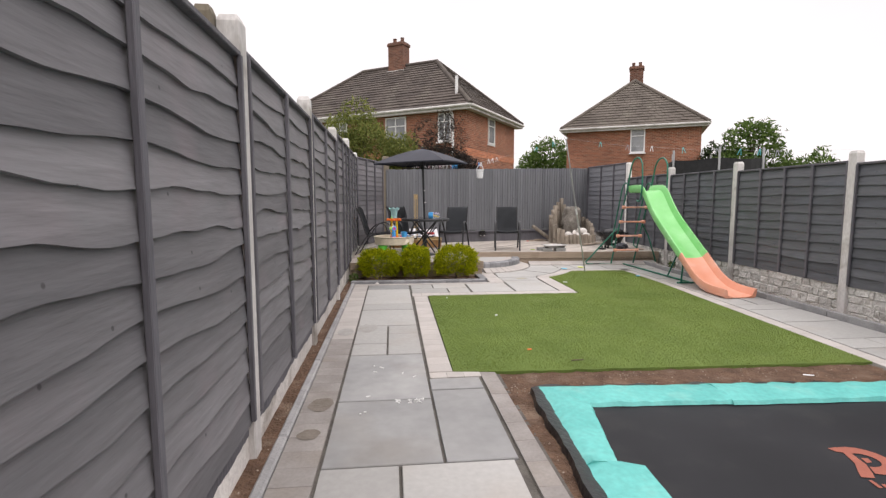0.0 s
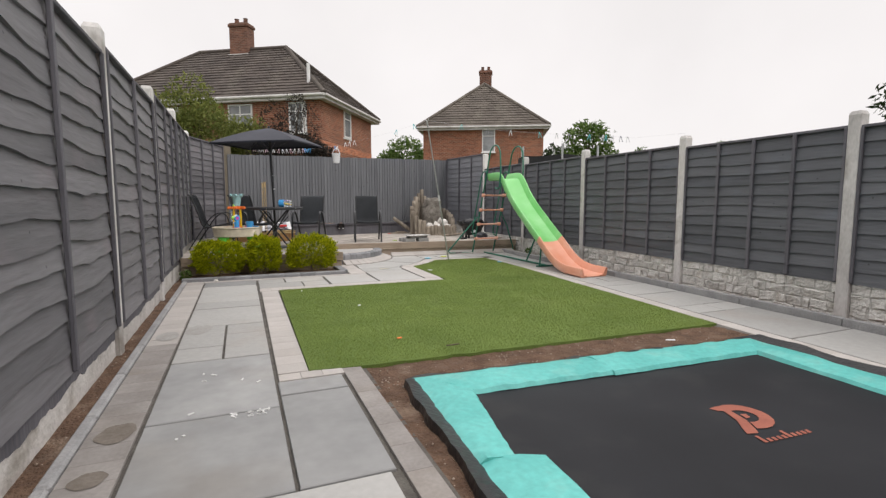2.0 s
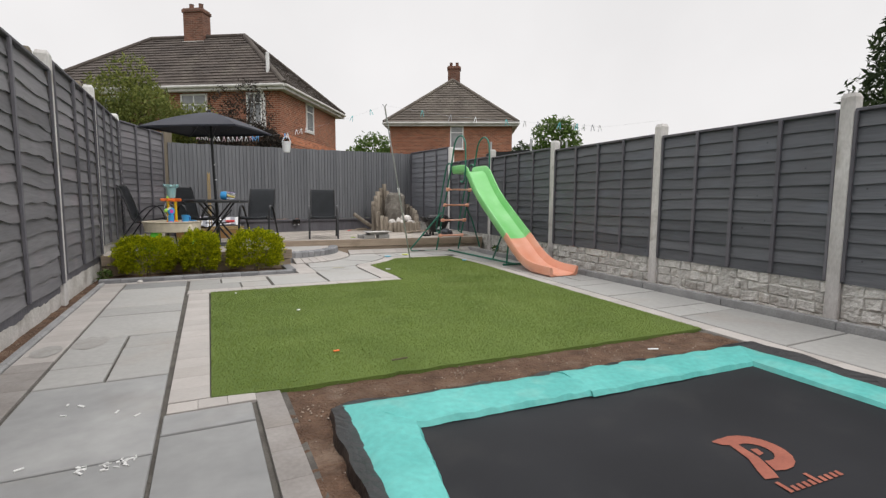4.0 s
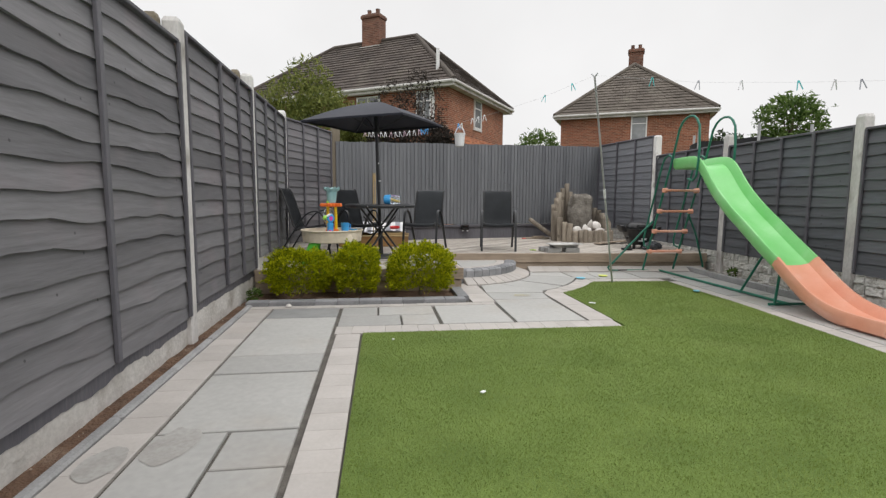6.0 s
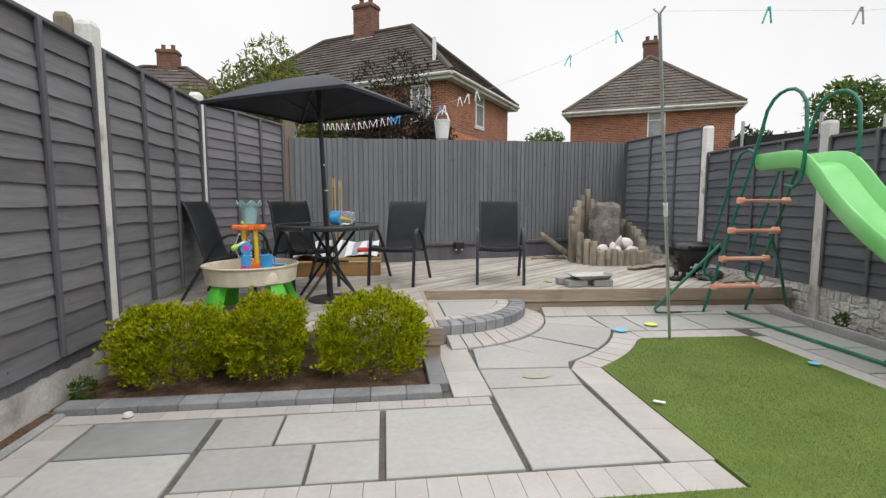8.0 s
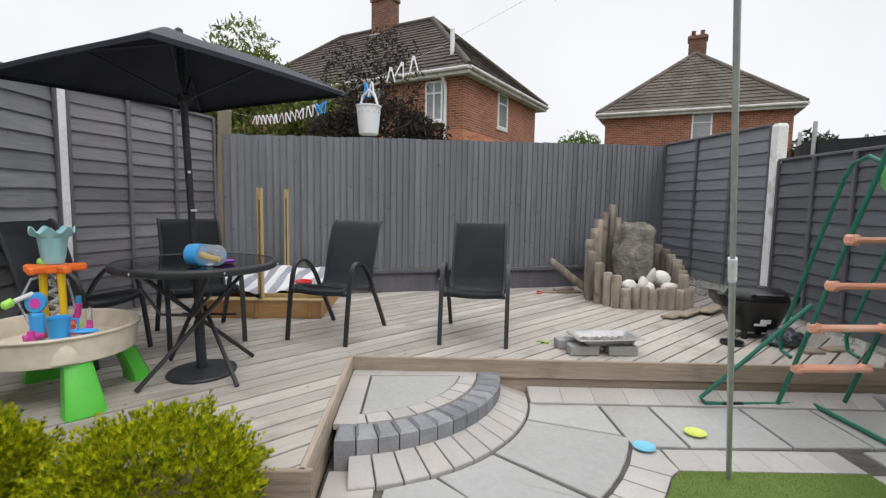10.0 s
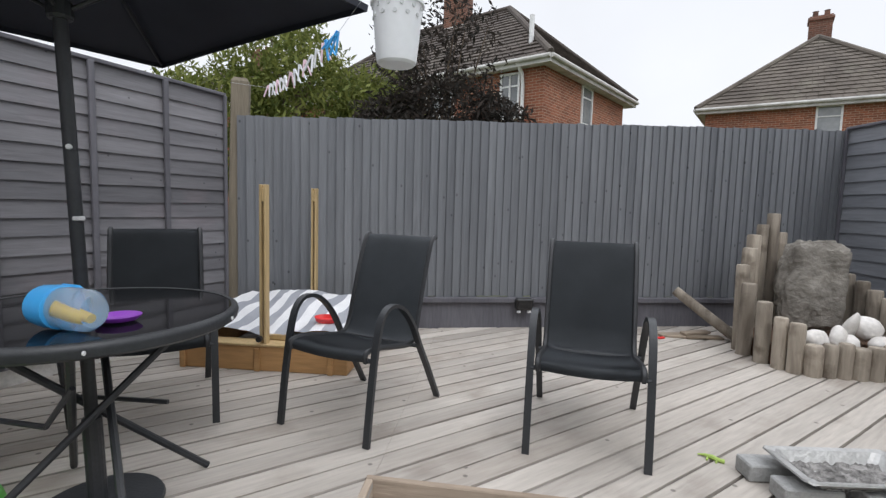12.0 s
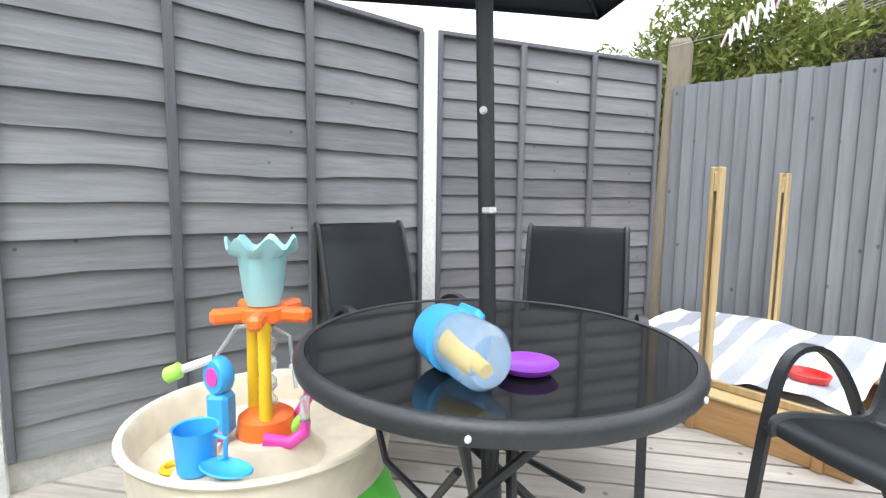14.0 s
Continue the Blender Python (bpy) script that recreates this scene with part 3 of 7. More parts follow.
for y, zt in zip(RIGHT_Y[1:-1], (1.70, 1.70, 1.73, 1.75, 1.78, 1.83)):
    fence_post(right_x(y), y, zt, -3.1)
fence_post(5.325, 11.22, 2.06, -5, M_WHITEPOST, "white painted concrete fence post", 0.10)
fence_panel((5.13, 12.95), (5.325, 11.28), 0.42, 2.07, (0.37, 0.70), "tall grey overlap fence panel beside the log planter", pitch=0.116, paint=M_FENCE_BLUE)
gravel_board((5.13, 12.95), (5.325, 11.28), 0.0, 0.425, M_STONE, "stained rock-faced gravel board at the deck edge", rocky=True)
# kerb along the foot of the fence
kerb = thing("kerb", None, "grey concrete edging kerb along the fence", "kerb", kind="structure")
y = -1.0
while y < 9.3:
    x0, x1 = right_x(y) - 0.31, right_x(y + 0.9) - 0.31
    bm = prism([(x0 - 0.06, y + 0.004), (x0, y + 0.004), (x1, y + 0.9), (x1 - 0.06, y + 0.9)], -0.1, 0.06, 0.008)
    part("kerb_block", bm, M_KERB, kerb)
    y += 0.905
soil_sheet("soil_verge", -0.33, 0.03, -1.0, 9.6, -0.02, 0.012, 0.06, "dark soil between kerb and fence")
for v in bpy.data.objects["soil_verge"].data.vertices:
    v.co.x += right_x(v.co.y)

# back fence of upright feather-edged boards
A, B = Vector((-0.075, 11.785)), Vector((5.13, 12.98))
bd = B - A
bw = bd.length
FENCE[0] = None
back_fence = thing("back_fence", pose(A.x, A.y, 0, 0, 0, math.degrees(math.atan2(bd.y, bd.x))), "grey painted close-board fence of upright feather-edged boards", "fence", kind="structure")
n = 78
pitch = bw / n
UP = []
for s in range(6):
    rnd = random.Random(s)
    bm = bmesh.new()
    t0, t1 = rnd.uniform(0.022, 0.027), rnd.uniform(0.007, 0.010)
    for z in (0, 1):
        for x, yy in ((0, 0.002), (0, -t0), (pitch * 1.0, -t1 - rnd.uniform(0, 0.003)), (pitch * 1.12, 0.002)):
            bm.verts.new((x, yy, z))
    bm.verts.ensure_lookup_table()
    v = bm.verts
    for k in range(4):
        bm.faces.new((v[k], v[(k + 1) % 4], v[4 + (k + 1) % 4], v[4 + k]))
    bm.faces.new(v[0:4][::-1])
    bm.faces.new(v[4:8])
    UP.append(mesh_of(bm, "upright_board", M_FENCE_V))
rnd = random.Random(5)
for i in range(n):
    top = 1.905 + 0.14 * i / n + rnd.uniform(-0.006, 0.006)
    low = 0.50 + rnd.uniform(-0.01, 0.01)
    part("upright_board", UP[rnd.randrange(6)], M_FENCE_V, back_fence, m=pose(i * pitch, 0, low, 0, rnd.uniform(-0.08, 0.08), 0) @ Matrix.Diagonal((1, 1, top - low, 1)))
part("bottom_rail", box((bw / 2, -0.02, 0.475), (bw, 0.07, 0.045), bevel=0.006), M_BATTEN, back_fence)
part("gravel_board", box((bw / 2, 0.0, 0.30), (bw, 0.035, 0.33), bevel=0.005), M_BATTEN, back_fence)
for z in (0.75, 1.6):
    part("rail", box((bw / 2, 0.035, z), (bw, 0.06, 0.08)), M_BATTEN, back_fence)
tagged(fence_post(5.18, 13.04, 2.0, 0, M_OLDPOST, "brown timber post in the far fence corner", 0.08), category="fence post")

# plain wall that closes the garden behind the walk
tagged(part("wall_south", box((2.0, -2.75, 1.3), (5.6, 0.25, 2.8)), M_BRICK), "plain brick house wall closing the garden", "wall", kind="structure")

# ---- paving ----
tagged(part("paving_bed", prism([(-0.53, -1.5), (0.77, -1.5), (0.80, 4.05), (0.49, 4.09), (0.50, 6.86), (2.52, 6.85), (2.55, 8.22), *[on_arc(1.93, a) for a in range(-54, -33, 4)], (3.16, 8.83), (4.06, 8.78), (3.62, 3.9),
      (3.2, -1.5), (4.2, -1.5), (4.68, 5.3), (4.98, 9.66), (1.49, 9.84), (1.49, 8.47), (1.42, 8.47), (1.42, 7.84), (-0.53, 7.9)], -0.10, -0.014), M_JOINT),
       "dark sandy bed showing in the paving joints", "paving", kind="structure")
paving = thing("paving", None, "grey sandstone slabs with dark joints and pale block borders", "paving", kind="structure")


def slab(poly, z=0.0, mat=M_SLAB, name="slab", parent=None):
    edge = 0.0018 if name == "block_paver" else 0.004
    part(name, prism(poly, z - 0.03, z + random.Random(str(poly[0])).uniform(-0.5, 0.5) * edge, edge), mat, parent or paving)


def rect(x0, x1, y0, y1, g=0.0075):
    slab(inset_rect(x0, x1, y0, y1, g), mat=M_SLAB_GREY if y0 > 2.8 and y1 < 4.6 and x0 < 0.3 or y1 > 7.7 and x0 < -0.2 else M_SLAB)


JX0, JX1 = -0.295, 0.285
for y0, y1 in ((-1.5, -0.6), (-0.6, 0.3), (0.3, 1.2), (1.2, 2.05), (2.88, 3.63), (3.63, 4.52), (5.43, 6.12), (6.12, 6.43), (6.43, 7.385), (7.385, 7.73)):
    rect(JX0, JX1, y0, y1)
rect(JX0, 0.075, 2.05, 2.88)
rect(0.075, 0.62, 2.05, 2.88)
rect(JX0, 0.0, 4.52, 4.83)
rect(JX0, 0.0, 4.83, 5.43)
rect(0.0, JX1, 4.52, 5.13)
rect(0.0, JX1, 5.13, 5.43)
for y0, y1 in ((-1.5, -0.3), (-0.3, 0.9), (0.9, 2.05), (2.88, 3.76), (3.76, 3.965)):
    rect(JX1, 0.645, y0, y1)
# row in front of the planting bed
rect(0.30, 0.615, 7.41, 7.73)
rect(0.615, 1.10, 7.41, 7.73)
rect(0.30, 0.80, 7.08, 7.41)
rect(0.80, 1.10, 7.08, 7.41)
rect(1.115, 1.70, 7.08, 7.73)
slab([(1.72, 7.085), (2.295, 7.085), (2.295, 7.94), (1.732, 7.94)])
slab([(1.734, 7.96), (2.30, 7.955), (2.33, 8.24), (1.734, 8.275)])
# fan round the step
slab([(1.734, 8.295), (2.335, 8.26), on_arc(1.71, -59), on_arc(1.155, -64), on_arc(1.155, -76)])
for a0, a1 in ((-63, -46), (-45, -23)):
    k = [a0 + (a1 - a0) * i / 5 for i in range(6)]
    slab([on_arc(1.153, a) for a in k] + [on_arc(1.71, a + (3.5 if a < -46 else 0)) for a in k[::-1]])
slab([on_arc(1.153, a) for a in range(-22, -9, 3)] + [(2.655, 9.60), (3.045, 9.584), (3.037, 9.19)])
# strip in front of the deck
for poly in ([(3.06, 9.583), (3.355, 9.565), (3.335, 9.055), (3.05, 9.08)], [(3.372, 9.563), (3.92, 9.531), (3.89, 9.04), (3.352, 9.055)],
             [(3.937, 9.53), (4.36, 9.504), (4.33, 9.03), (3.907, 9.04)], [(4.378, 9.503), (4.94, 9.468), (4.90, 9.02), (4.347, 9.03)]):
    slab(poly)
# course of pavers sloping up to the fascia
for i in range(12):
    x0, x1 = 2.63 + i * 0.205, 2.63 + (i + 1) * 0.205 - 0.0015
    y0, y1 = 9.738 - (x0 - 2.63) * 0.0613, 9.738 - (x1 - 2.63) * 0.0613
    bm = bmesh.new()
    add_prism(bm, [(x0, y0 - 0.125), (x1, y1 - 0.125), (x1, y1), (x0, y0)], -0.04, 0.012, 0.002)
    for v in bm.verts:
        if v.co.z > 0:
            v.co.z += 0.055 * max(0, v.co.y - (9.738 - (v.co.x - 2.63) * 0.0613 - 0.125)) / 0.125
    part("block_paver", bm, M_SETT, paving)


def setts(a, b, depth, pitch, mat=M_SETT, z=0.0, name="block_paver", parent=None):
    """A row of blocks from plan point a to b, reaching depth to the left of the line."""
    d = Vector((b[0] - a[0], b[1] - a[1]))
    n = max(1, round(d.length / pitch))
    d.normalize()
    step = Vector((b[0] - a[0], b[1] - a[1])).length / n
    nrm = Vector((-d.y, d.x))
    for i in range(n):
        p = Vector(a) + d * (i * step + 0.0006)
        q = Vector(a) + d * ((i + 1) * step - 0.0006)
        slab([tuple(p), tuple(q), tuple(q + nrm * depth), tuple(p + nrm * depth)], z, mat, name, parent)


# darker blocks up to y 5, the pale ones beyond
setts((-0.305, -1.0), (-0.305, 5.0), 0.19, 0.15, M_SETT_DARKER)
setts((-0.305, 5.0), (-0.305, 7.73), 0.19, 0.15)
setts((-0.50, 7.74), (1.70, 7.735), 0.10, 0.125)
setts((0.47, 4.09), (0.487, 6.86), 0.17, 0.165)
setts((0.30, 6.875), (2.50, 6.855), 0.20, 0.125)
setts((0.30, 3.975), (0.66, 3.975), 0.105, 0.12)
setts((0.77, -1.0), (0.77, 4.06), 0.11, 0.2, M_SETT_DARKER)
setts((2.515, 7.06), (2.535, 8.22), 0.20, 0.29)
for i in range(5):
    a0, a1 = -57 + i * 4.8, -57 + (i + 1) * 4.8
    slab([on_arc(1.735, a0 + 0.15), on_arc(1.92, a0 + 0.15), on_arc(1.92, a1 - 0.15), on_arc(1.735, a1 - 0.15)], 0, M_SETT, "block_paver")
slab([(2.342, 8.226), (2.533, 8.222), on_arc(1.92, -57.2), on_arc(1.735, -57.2)], 0, M_SETT, "block_paver")
slab([on_arc(1.735, -32.8), on_arc(1.92, -32.8), (3.166, 8.838), (3.166, 9.032), (3.048, 9.072)], 0, M_SETT, "block_paver")
setts((3.17, 8.835), (4.07, 8.79), 0.20, 0.15)
for i in range(13):
    a0, a1 = -84 + i * 6.4, -84 + (i + 1) * 6.4
    # a shallow ramp of pavers rising to the step
    bm = bmesh.new()
    add_prism(bm, [on_arc(0.965, a0 + 0.2), on_arc(1.14, a0 + 0.2), on_arc(1.14, a1 - 0.2), on_arc(0.965, a1 - 0.2)], -0.03, 0.012, 0.004)
    for v in bm.verts:
        if v.co.z > 0:
            v.co.z += 0.055 * (1.14 - math.hypot(v.co.x - C[0], v.co.y - C[1])) / 0.175
    part("block_paver", bm, M_SETT, paving)
setts((1.725, 7.85), (1.725, 8.86), 0.22, 0.2)
# right-hand path
setts((4.07, 8.77), (4.012, 7.4), 0.135, 0.2)
setts((4.012, 7.4), (3.668, 3.93), 0.135, 0.2)
setts((3.668, 3.93), (3.25, -0.5), 0.135, 0.2)


def path_x(y):
    return 3.815 + (y - 3.93) * 0.0985 if y < 7.4 else 4.157 + (y - 7.4) * 0.045


ys = [-0.8, 0.1, 0.95, 1.9, 2.7, 3.44, 4.275, 4.55, 5.145, 5.69, 5.95, 6.6, 7.3, 7.9, 8.4, 9.0]
for i, (y0, y1) in enumerate(zip(ys, ys[1:])):
    l0, l1, r0, r1 = path_x(y0), path_x(y1), right_x(y0) - 0.385, right_x(y1) - 0.385
    if i in (3, 6, 10):
        m0, m1 = l0 + (r0 - l0) * 0.5, l1 + (r1 - l1) * 0.5
        slab([(l0 + .01, y0 + .008), (m0 - .008, y0 + .008), (m1 - .008, y1 - .008), (l1 + .01, y1 - .008)])
        slab([(m0 + .008, y0 + .008), (r0 - .005, y0 + .008), (r1 - .005, y1 - .008), (m1 + .008, y1 - .008)])
    else:
        slab([(l0 + .01, y0 + .008), (r0 - .005, y0 + .008), (r1 - .005, y1 - .008), (l1 + .01, y1 - .008)])

# edging of the left fence strip and of the bed
edging = thing("path_edging", None, "thin grey concrete edging along the path", "edging", kind="structure")
y = -1.0
while y < 7.7:
    part("edging_block", box((-0.525, y + 0.3, -0.05), (0.052, 0.594, 0.13), bevel=0.010), M_KERB, edging)
    y += 0.6
bed_edge = thing("bed_edging", None, "charcoal block edging round the planting bed", "edging", kind="structure")
x = -0.56
while x < 1.40:
    w = min(0.2, 1.49 - x)
    part("edging_block", box((x + w / 2, 7.905, -0.018), (w - 0.002, 0.12, 0.11), bevel=0.005), M_DARKSETT, bed_edge)
    x += 0.2
y = 7.97
while y < 8.40:
    part("edging_block", box((1.435, y + 0.1, -0.018), (0.11, 0.198, 0.11), bevel=0.005), M_DARKSETT, bed_edge)
    y += 0.2

# ---- deck ----
DZ = 0.235
deck = thing("deck", None, "raised deck of silvered diagonal timber boards", "deck", kind="structure")
LEFTP = [(-0.66, 8.47), (1.49, 8.47), (1.49, 12.1), (-0.66, 12.1)]
RIGHTP = [(1.49, 9.84), (5.17, 9.615), (5.30, 11.2), (5.12, 12.96), (1.49, 12.13)]
LEFTP = clip_poly(LEFTP, (5.13, 12.96), (-0.02, 11.78))
LEFTP = clip_poly(LEFTP, (-0.16, 11.72), (-0.62, 10.5))
dirv = Vector((math.cos(radians(40)), math.sin(radians(40))))
nrm = Vector((-dirv.y, dirv.x))
o = Vector((1.49, 9.84))
PW = 0.126
for i in range(-60, 60):
    pieces = []
    for poly in (LEFTP, RIGHTP):
        p = o + nrm * (i * PW + 0.0068)
        q = o + nrm * ((i + 1) * PW - 0.0068)
        c = clip_poly(poly, tuple(p), tuple(p + dirv))
        if len(c) > 2:
            c = clip_poly(c, tuple(q + dirv), tuple(q))
        if len(c) > 2:
            pieces.append(c)
    if not pieces:
        continue
    bm = bmesh.new()
    rot = Matrix.Rotation(radians(-40), 2)
    lift = random.Random(i).uniform(-0.0015, 0.0015)
    for c in pieces:
        add_prism(bm, [tuple(rot @ Vector(v)) for v in c], DZ - 0.028, DZ + lift, 0.003)
    part("deck_board", bm, M_DECK, deck, m=pose(0, 0, 0, 0, 0, 40))


def beam(name, a, b, z0, z1, thick, mat, parent, label=""):
    d = Vector((b[0] - a[0], b[1] - a[1]))
    return part(name, box((d.length / 2, thick / 2, (z0 + z1) / 2), (d.length, thick, z1 - z0), bevel=0.004), mat, parent, label,
                m=pose(a[0], a[1], 0, 0, 0, math.degrees(math.atan2(d.y, d.x))))


fascia = thing("deck_fascia", None, "brown timber boards facing the front of the deck", "deck", kind="structure")
beam("fascia_board", (1.46, 9.812), (5.17, 9.585), 0.118, 0.240, 0.028, M_FASCIA, fascia)
beam("fascia_board", (1.49, 9.835), (5.17, 9.608), -0.02, 0.112, 0.02, M_FASCIA, fascia)
beam("fascia_board", (1.49, 8.452), (1.49, 9.812), 0.118, 0.240, 0.028, M_FASCIA, fascia)
beam("fascia_board", (-0.62, 8.442), (1.518, 8.442), 0.118, 0.240, 0.028, M_FASCIA, fascia)
beam("fascia_board", (-0.62, 8.46), (1.50, 8.46), -0.03, 0.112, 0.02, M_FASCIA, fascia)
beam("fascia_board", (1.478, 8.47), (1.478, 9.80), -0.03, 0.112, 0.02, M_FASCIA, fascia)

# quarter-round step
step_ob = thing("garden_step", None, "quarter-round paved step with a charcoal block edge", "step", kind="structure")
part("base", prism([(1.525, 9.80)] + [on_arc(0.93, a) for a in range(0, -86, -5)] + [(1.525, 8.9)], -0.05, 0.135), M_JOINT, step_ob)
for i in range(14):
    a0, a1 = -88 + i * 6.2, -88 + (i + 1) * 6.2
    bm = bmesh.new()
    for z0, z1, r0, r1 in ((-0.05, 0.156, 0.817, 0.965),):
        k = [a0 + 0.2 + (a1 - a0 - 0.4) * j / 2 for j in range(3)]
        add_prism(bm, [on_arc(r0, a) for a in k] + [on_arc(r1, a) for a in k[::-1]], z0, z1, 0.016)
    part("edge_block", bm, M_DARKSETT, step_ob)
for i in range(9):
    a0, a1 = -87 + i * 9.4, -87 + (i + 1) * 9.4
    slab([on_arc(0.71, a0 + .3), on_arc(0.812, a0 + .3), on_arc(0.812, a1 - .3), on_arc(0.71, a1 - .3)], 0.152, M_SETT, "block_paver", step_ob)
slab([(1.625, 9.70)] + [on_arc(0.70, a) for a in range(-11, -79, -6)] + [on_arc(0.70, -78.9)], 0.152, M_SLAB, "slab", step_ob)
setts((1.497, 9.712), (2.20, 9.70), 0.095, 0.2, M_SETT, 0.152, parent=step_ob)
setts((1.612, 9.02), (1.612, 9.708), 0.115, 0.23, M_SETT, 0.152, parent=step_ob)

# ---- trampoline ----
TR = pose(0.985, 3.755, -0.05, 0, 0, -3.8)
TW, TL = 2.54, 3.7
tramp = thing("trampoline", TR, "sunken rectangular trampoline with a turquoise pad and black mat", "trampoline")
bm = bmesh.new()
nx, ny = 26, 36
gr = []
for j in range(ny + 1):
    row = []
    for i in range(nx + 1):
        u, v = i / nx, j / ny
        x, yy = 0.10 + u * (TW - 0.30), -0.14 - v * (TL - 0.28)
        sag = 0.03 * math.sin(math.pi * u) * math.sin(math.pi * v)
        row.append(bm.verts.new((x, yy, 0.035 - sag + 0.003 * noise.noise(Vector((x * 4, yy * 4, 0))))))
    gr.append(row)
for j in range(ny):
    for i in range(nx):
        bm.faces.new((gr[j][i], gr[j][i + 1], gr[j + 1][i + 1], gr[j + 1][i]))
part("mat", bm, M_MAT, tramp, smooth=True)


def pad(p0, p1, inner0, inner1, seed, n=24):
    """A padded strip from outer corner p0 to p1 with its inner corners, a little rumpled."""
    bm = bmesh.new()
    p0, p1, q0, q1 = (Vector(p) for p in (p0, p1, inner0, inner1))
    rows = []
    for i in range(n + 1):
        f = i / n
        a, b = p0.lerp(p1, f), q0.lerp(q1, f)
        wob = 0.014 * noise.noise(Vector((f * 9, seed, 0)))
        row = []
        for k, (g, z) in enumerate(((0.0, 0.005), (0.0, 0.045), (0.25, 0.068), (0.6, 0.070), (0.95, 0.058), (1.0, 0.036))):
            c = a.lerp(b, g + (wob * 2 if k > 3 else 0))
            h = 0.012 * noise.noise(Vector((f * 13 + g * 3, seed + g * 2, 5))) if 0 < k < 5 else 0
            row.append(bm.verts.new((c.x, c.y, z + h)))
        rows.append(row)
    for a, b in zip(rows, rows[1:]):
        for k in range(5):
            bm.faces.new((a[k], a[k + 1], b[k + 1], b[k]))
    bm.faces.new(rows[0])
    bm.faces.new(rows[-1][::-1])
    return bm


W = 0.27
part("pad", pad((0, 0), (TW * 0.46, 0), (W, -W - .04), (TW * 0.46, -W - .03), 1), M_PAD, tramp, smooth=True)
part("pad", pad((TW * 0.46 - .03, 0.012), (TW, 0), (TW * 0.46 - .03, -W - .045), (TW - W, -W - .02), 2), M_PAD, tramp, smooth=True)
part("pad", pad((0, 0.0), (0.0, -0.97), (W, -W - .04), (0.165, -0.99), 3), M_PAD, tramp, smooth=True)
part("pad", pad((-0.01, -0.95), (0.0, -TL), (W + .02, -1.0), (W, -TL + W), 4), M_PAD, tramp, smooth=True)
part("pad", pad((TW, 0), (TW, -TL), (TW - W, -W - .02), (TW - W, -TL + W), 5), M_PAD, tramp, smooth=True)
part("pad", pad((0, -TL), (TW, -TL), (W, -TL + W), (TW - W, -TL + W), 6), M_PAD, tramp, smooth=True)
bm = bmesh.new()
ring = [(0.02, -0.02), (TW - 0.02, -0.02), (TW - 0.02, -TL + 0.02), (0.02, -TL + 0.02)]
rows = []
m = 90
for s in range(4):
    a, b = ring[s], ring[(s + 1) % 4]
    for i in range(m):
        f = i / m
        x, yy = a[0] + (b[0] - a[0]) * f, a[1] + (b[1] - a[1]) * f
        k = 0.035 * noise.noise(Vector((x * 5, yy * 5, 3))) + 0.007 * noise.noise(Vector((x * 17, yy * 17, 3)))
        dx, dy = (x - TW / 2), (yy + TL / 2)
        ox = (math.copysign(1, dx) if s in (1, 3) else 0)
        oy = (math.copysign(1, dy) if s in (0, 2) else 0)
        rows.append([bm.verts.new((x, yy, 0.045)), bm.verts.new((x + ox * (0.075 + k), yy + oy * (0.07 + k), (0.034 if s == 0 else 0.068) + 0.4 * k)), bm.verts.new((x + ox * (0.115 + k), yy + oy * (0.115 + k), -0.10))])
for i in range(len(rows)):
    a, b = rows[i], rows[(i + 1) % len(rows)]
    for k in range(2):
        bm.faces.new((a[k], a[k + 1], b[k + 1], b[k]))
part("skirt", bm, M_SKIRT, tramp, "crumpled black plastic skirt", smooth=True, m=pose(0, -0.02, 0.006))
# printed mark on the mat: a plain swoosh and a line of unreadable script
bm = bmesh.new()


def mark(px, py):
    x, y = 1.245 + px * 1.0, -1.08 + py * 1.1
    sag = 0.03 * math.sin(math.pi * (x - 0.10) / (TW - 0.30)) * math.sin(math.pi * (-y - 0.14) / (TL - 0.28))
    return bm.verts.new((x, y, 0.039 - sag))


def band(pts_a, pts_b):
    va, vb = [mark(*p) for p in pts_a], [mark(*p) for p in pts_b]
    for i in range(len(va) - 1):
        bm.faces.new((va[i], va[i + 1], vb[i + 1], vb[i]))


arc = [radians(a) for a in range(105, -116, -20)]
band([(0.055, 0.245), (0.10, 0.252)] + [(0.145 + 0.125 * math.cos(a), 0.142 + 0.112 * math.sin(a)) for a in arc],
     [(0.075, 0.215), (0.105, 0.205)] + [(0.145 + 0.065 * math.cos(a), 0.142 + 0.055 * math.sin(a)) for a in arc])
band([(0.100, 0.205), (0.075, 0.12), (0.03, 0.06), (0.005, 0.02)], [(0.135, 0.20), (0.12, 0.11), (0.085, 0.045), (0.06, 0.01)])
band([(0.145, 0.16), (0.135, 0.12)], [(0.175, 0.155), (0.165, 0.125)])
for i in range(10):
    x = 0.01 + i * 0.029
    hgt = 0.052 if i in (0, 5) else 0.024
    band([(x, -0.055), (x + 0.019, -0.055)], [(x + 0.006, -0.055 + hgt), (x + 0.022, -0.055 + hgt)])
part("printed_mark", bm, M_ORANGE_INK, tramp, "orange printed mark")

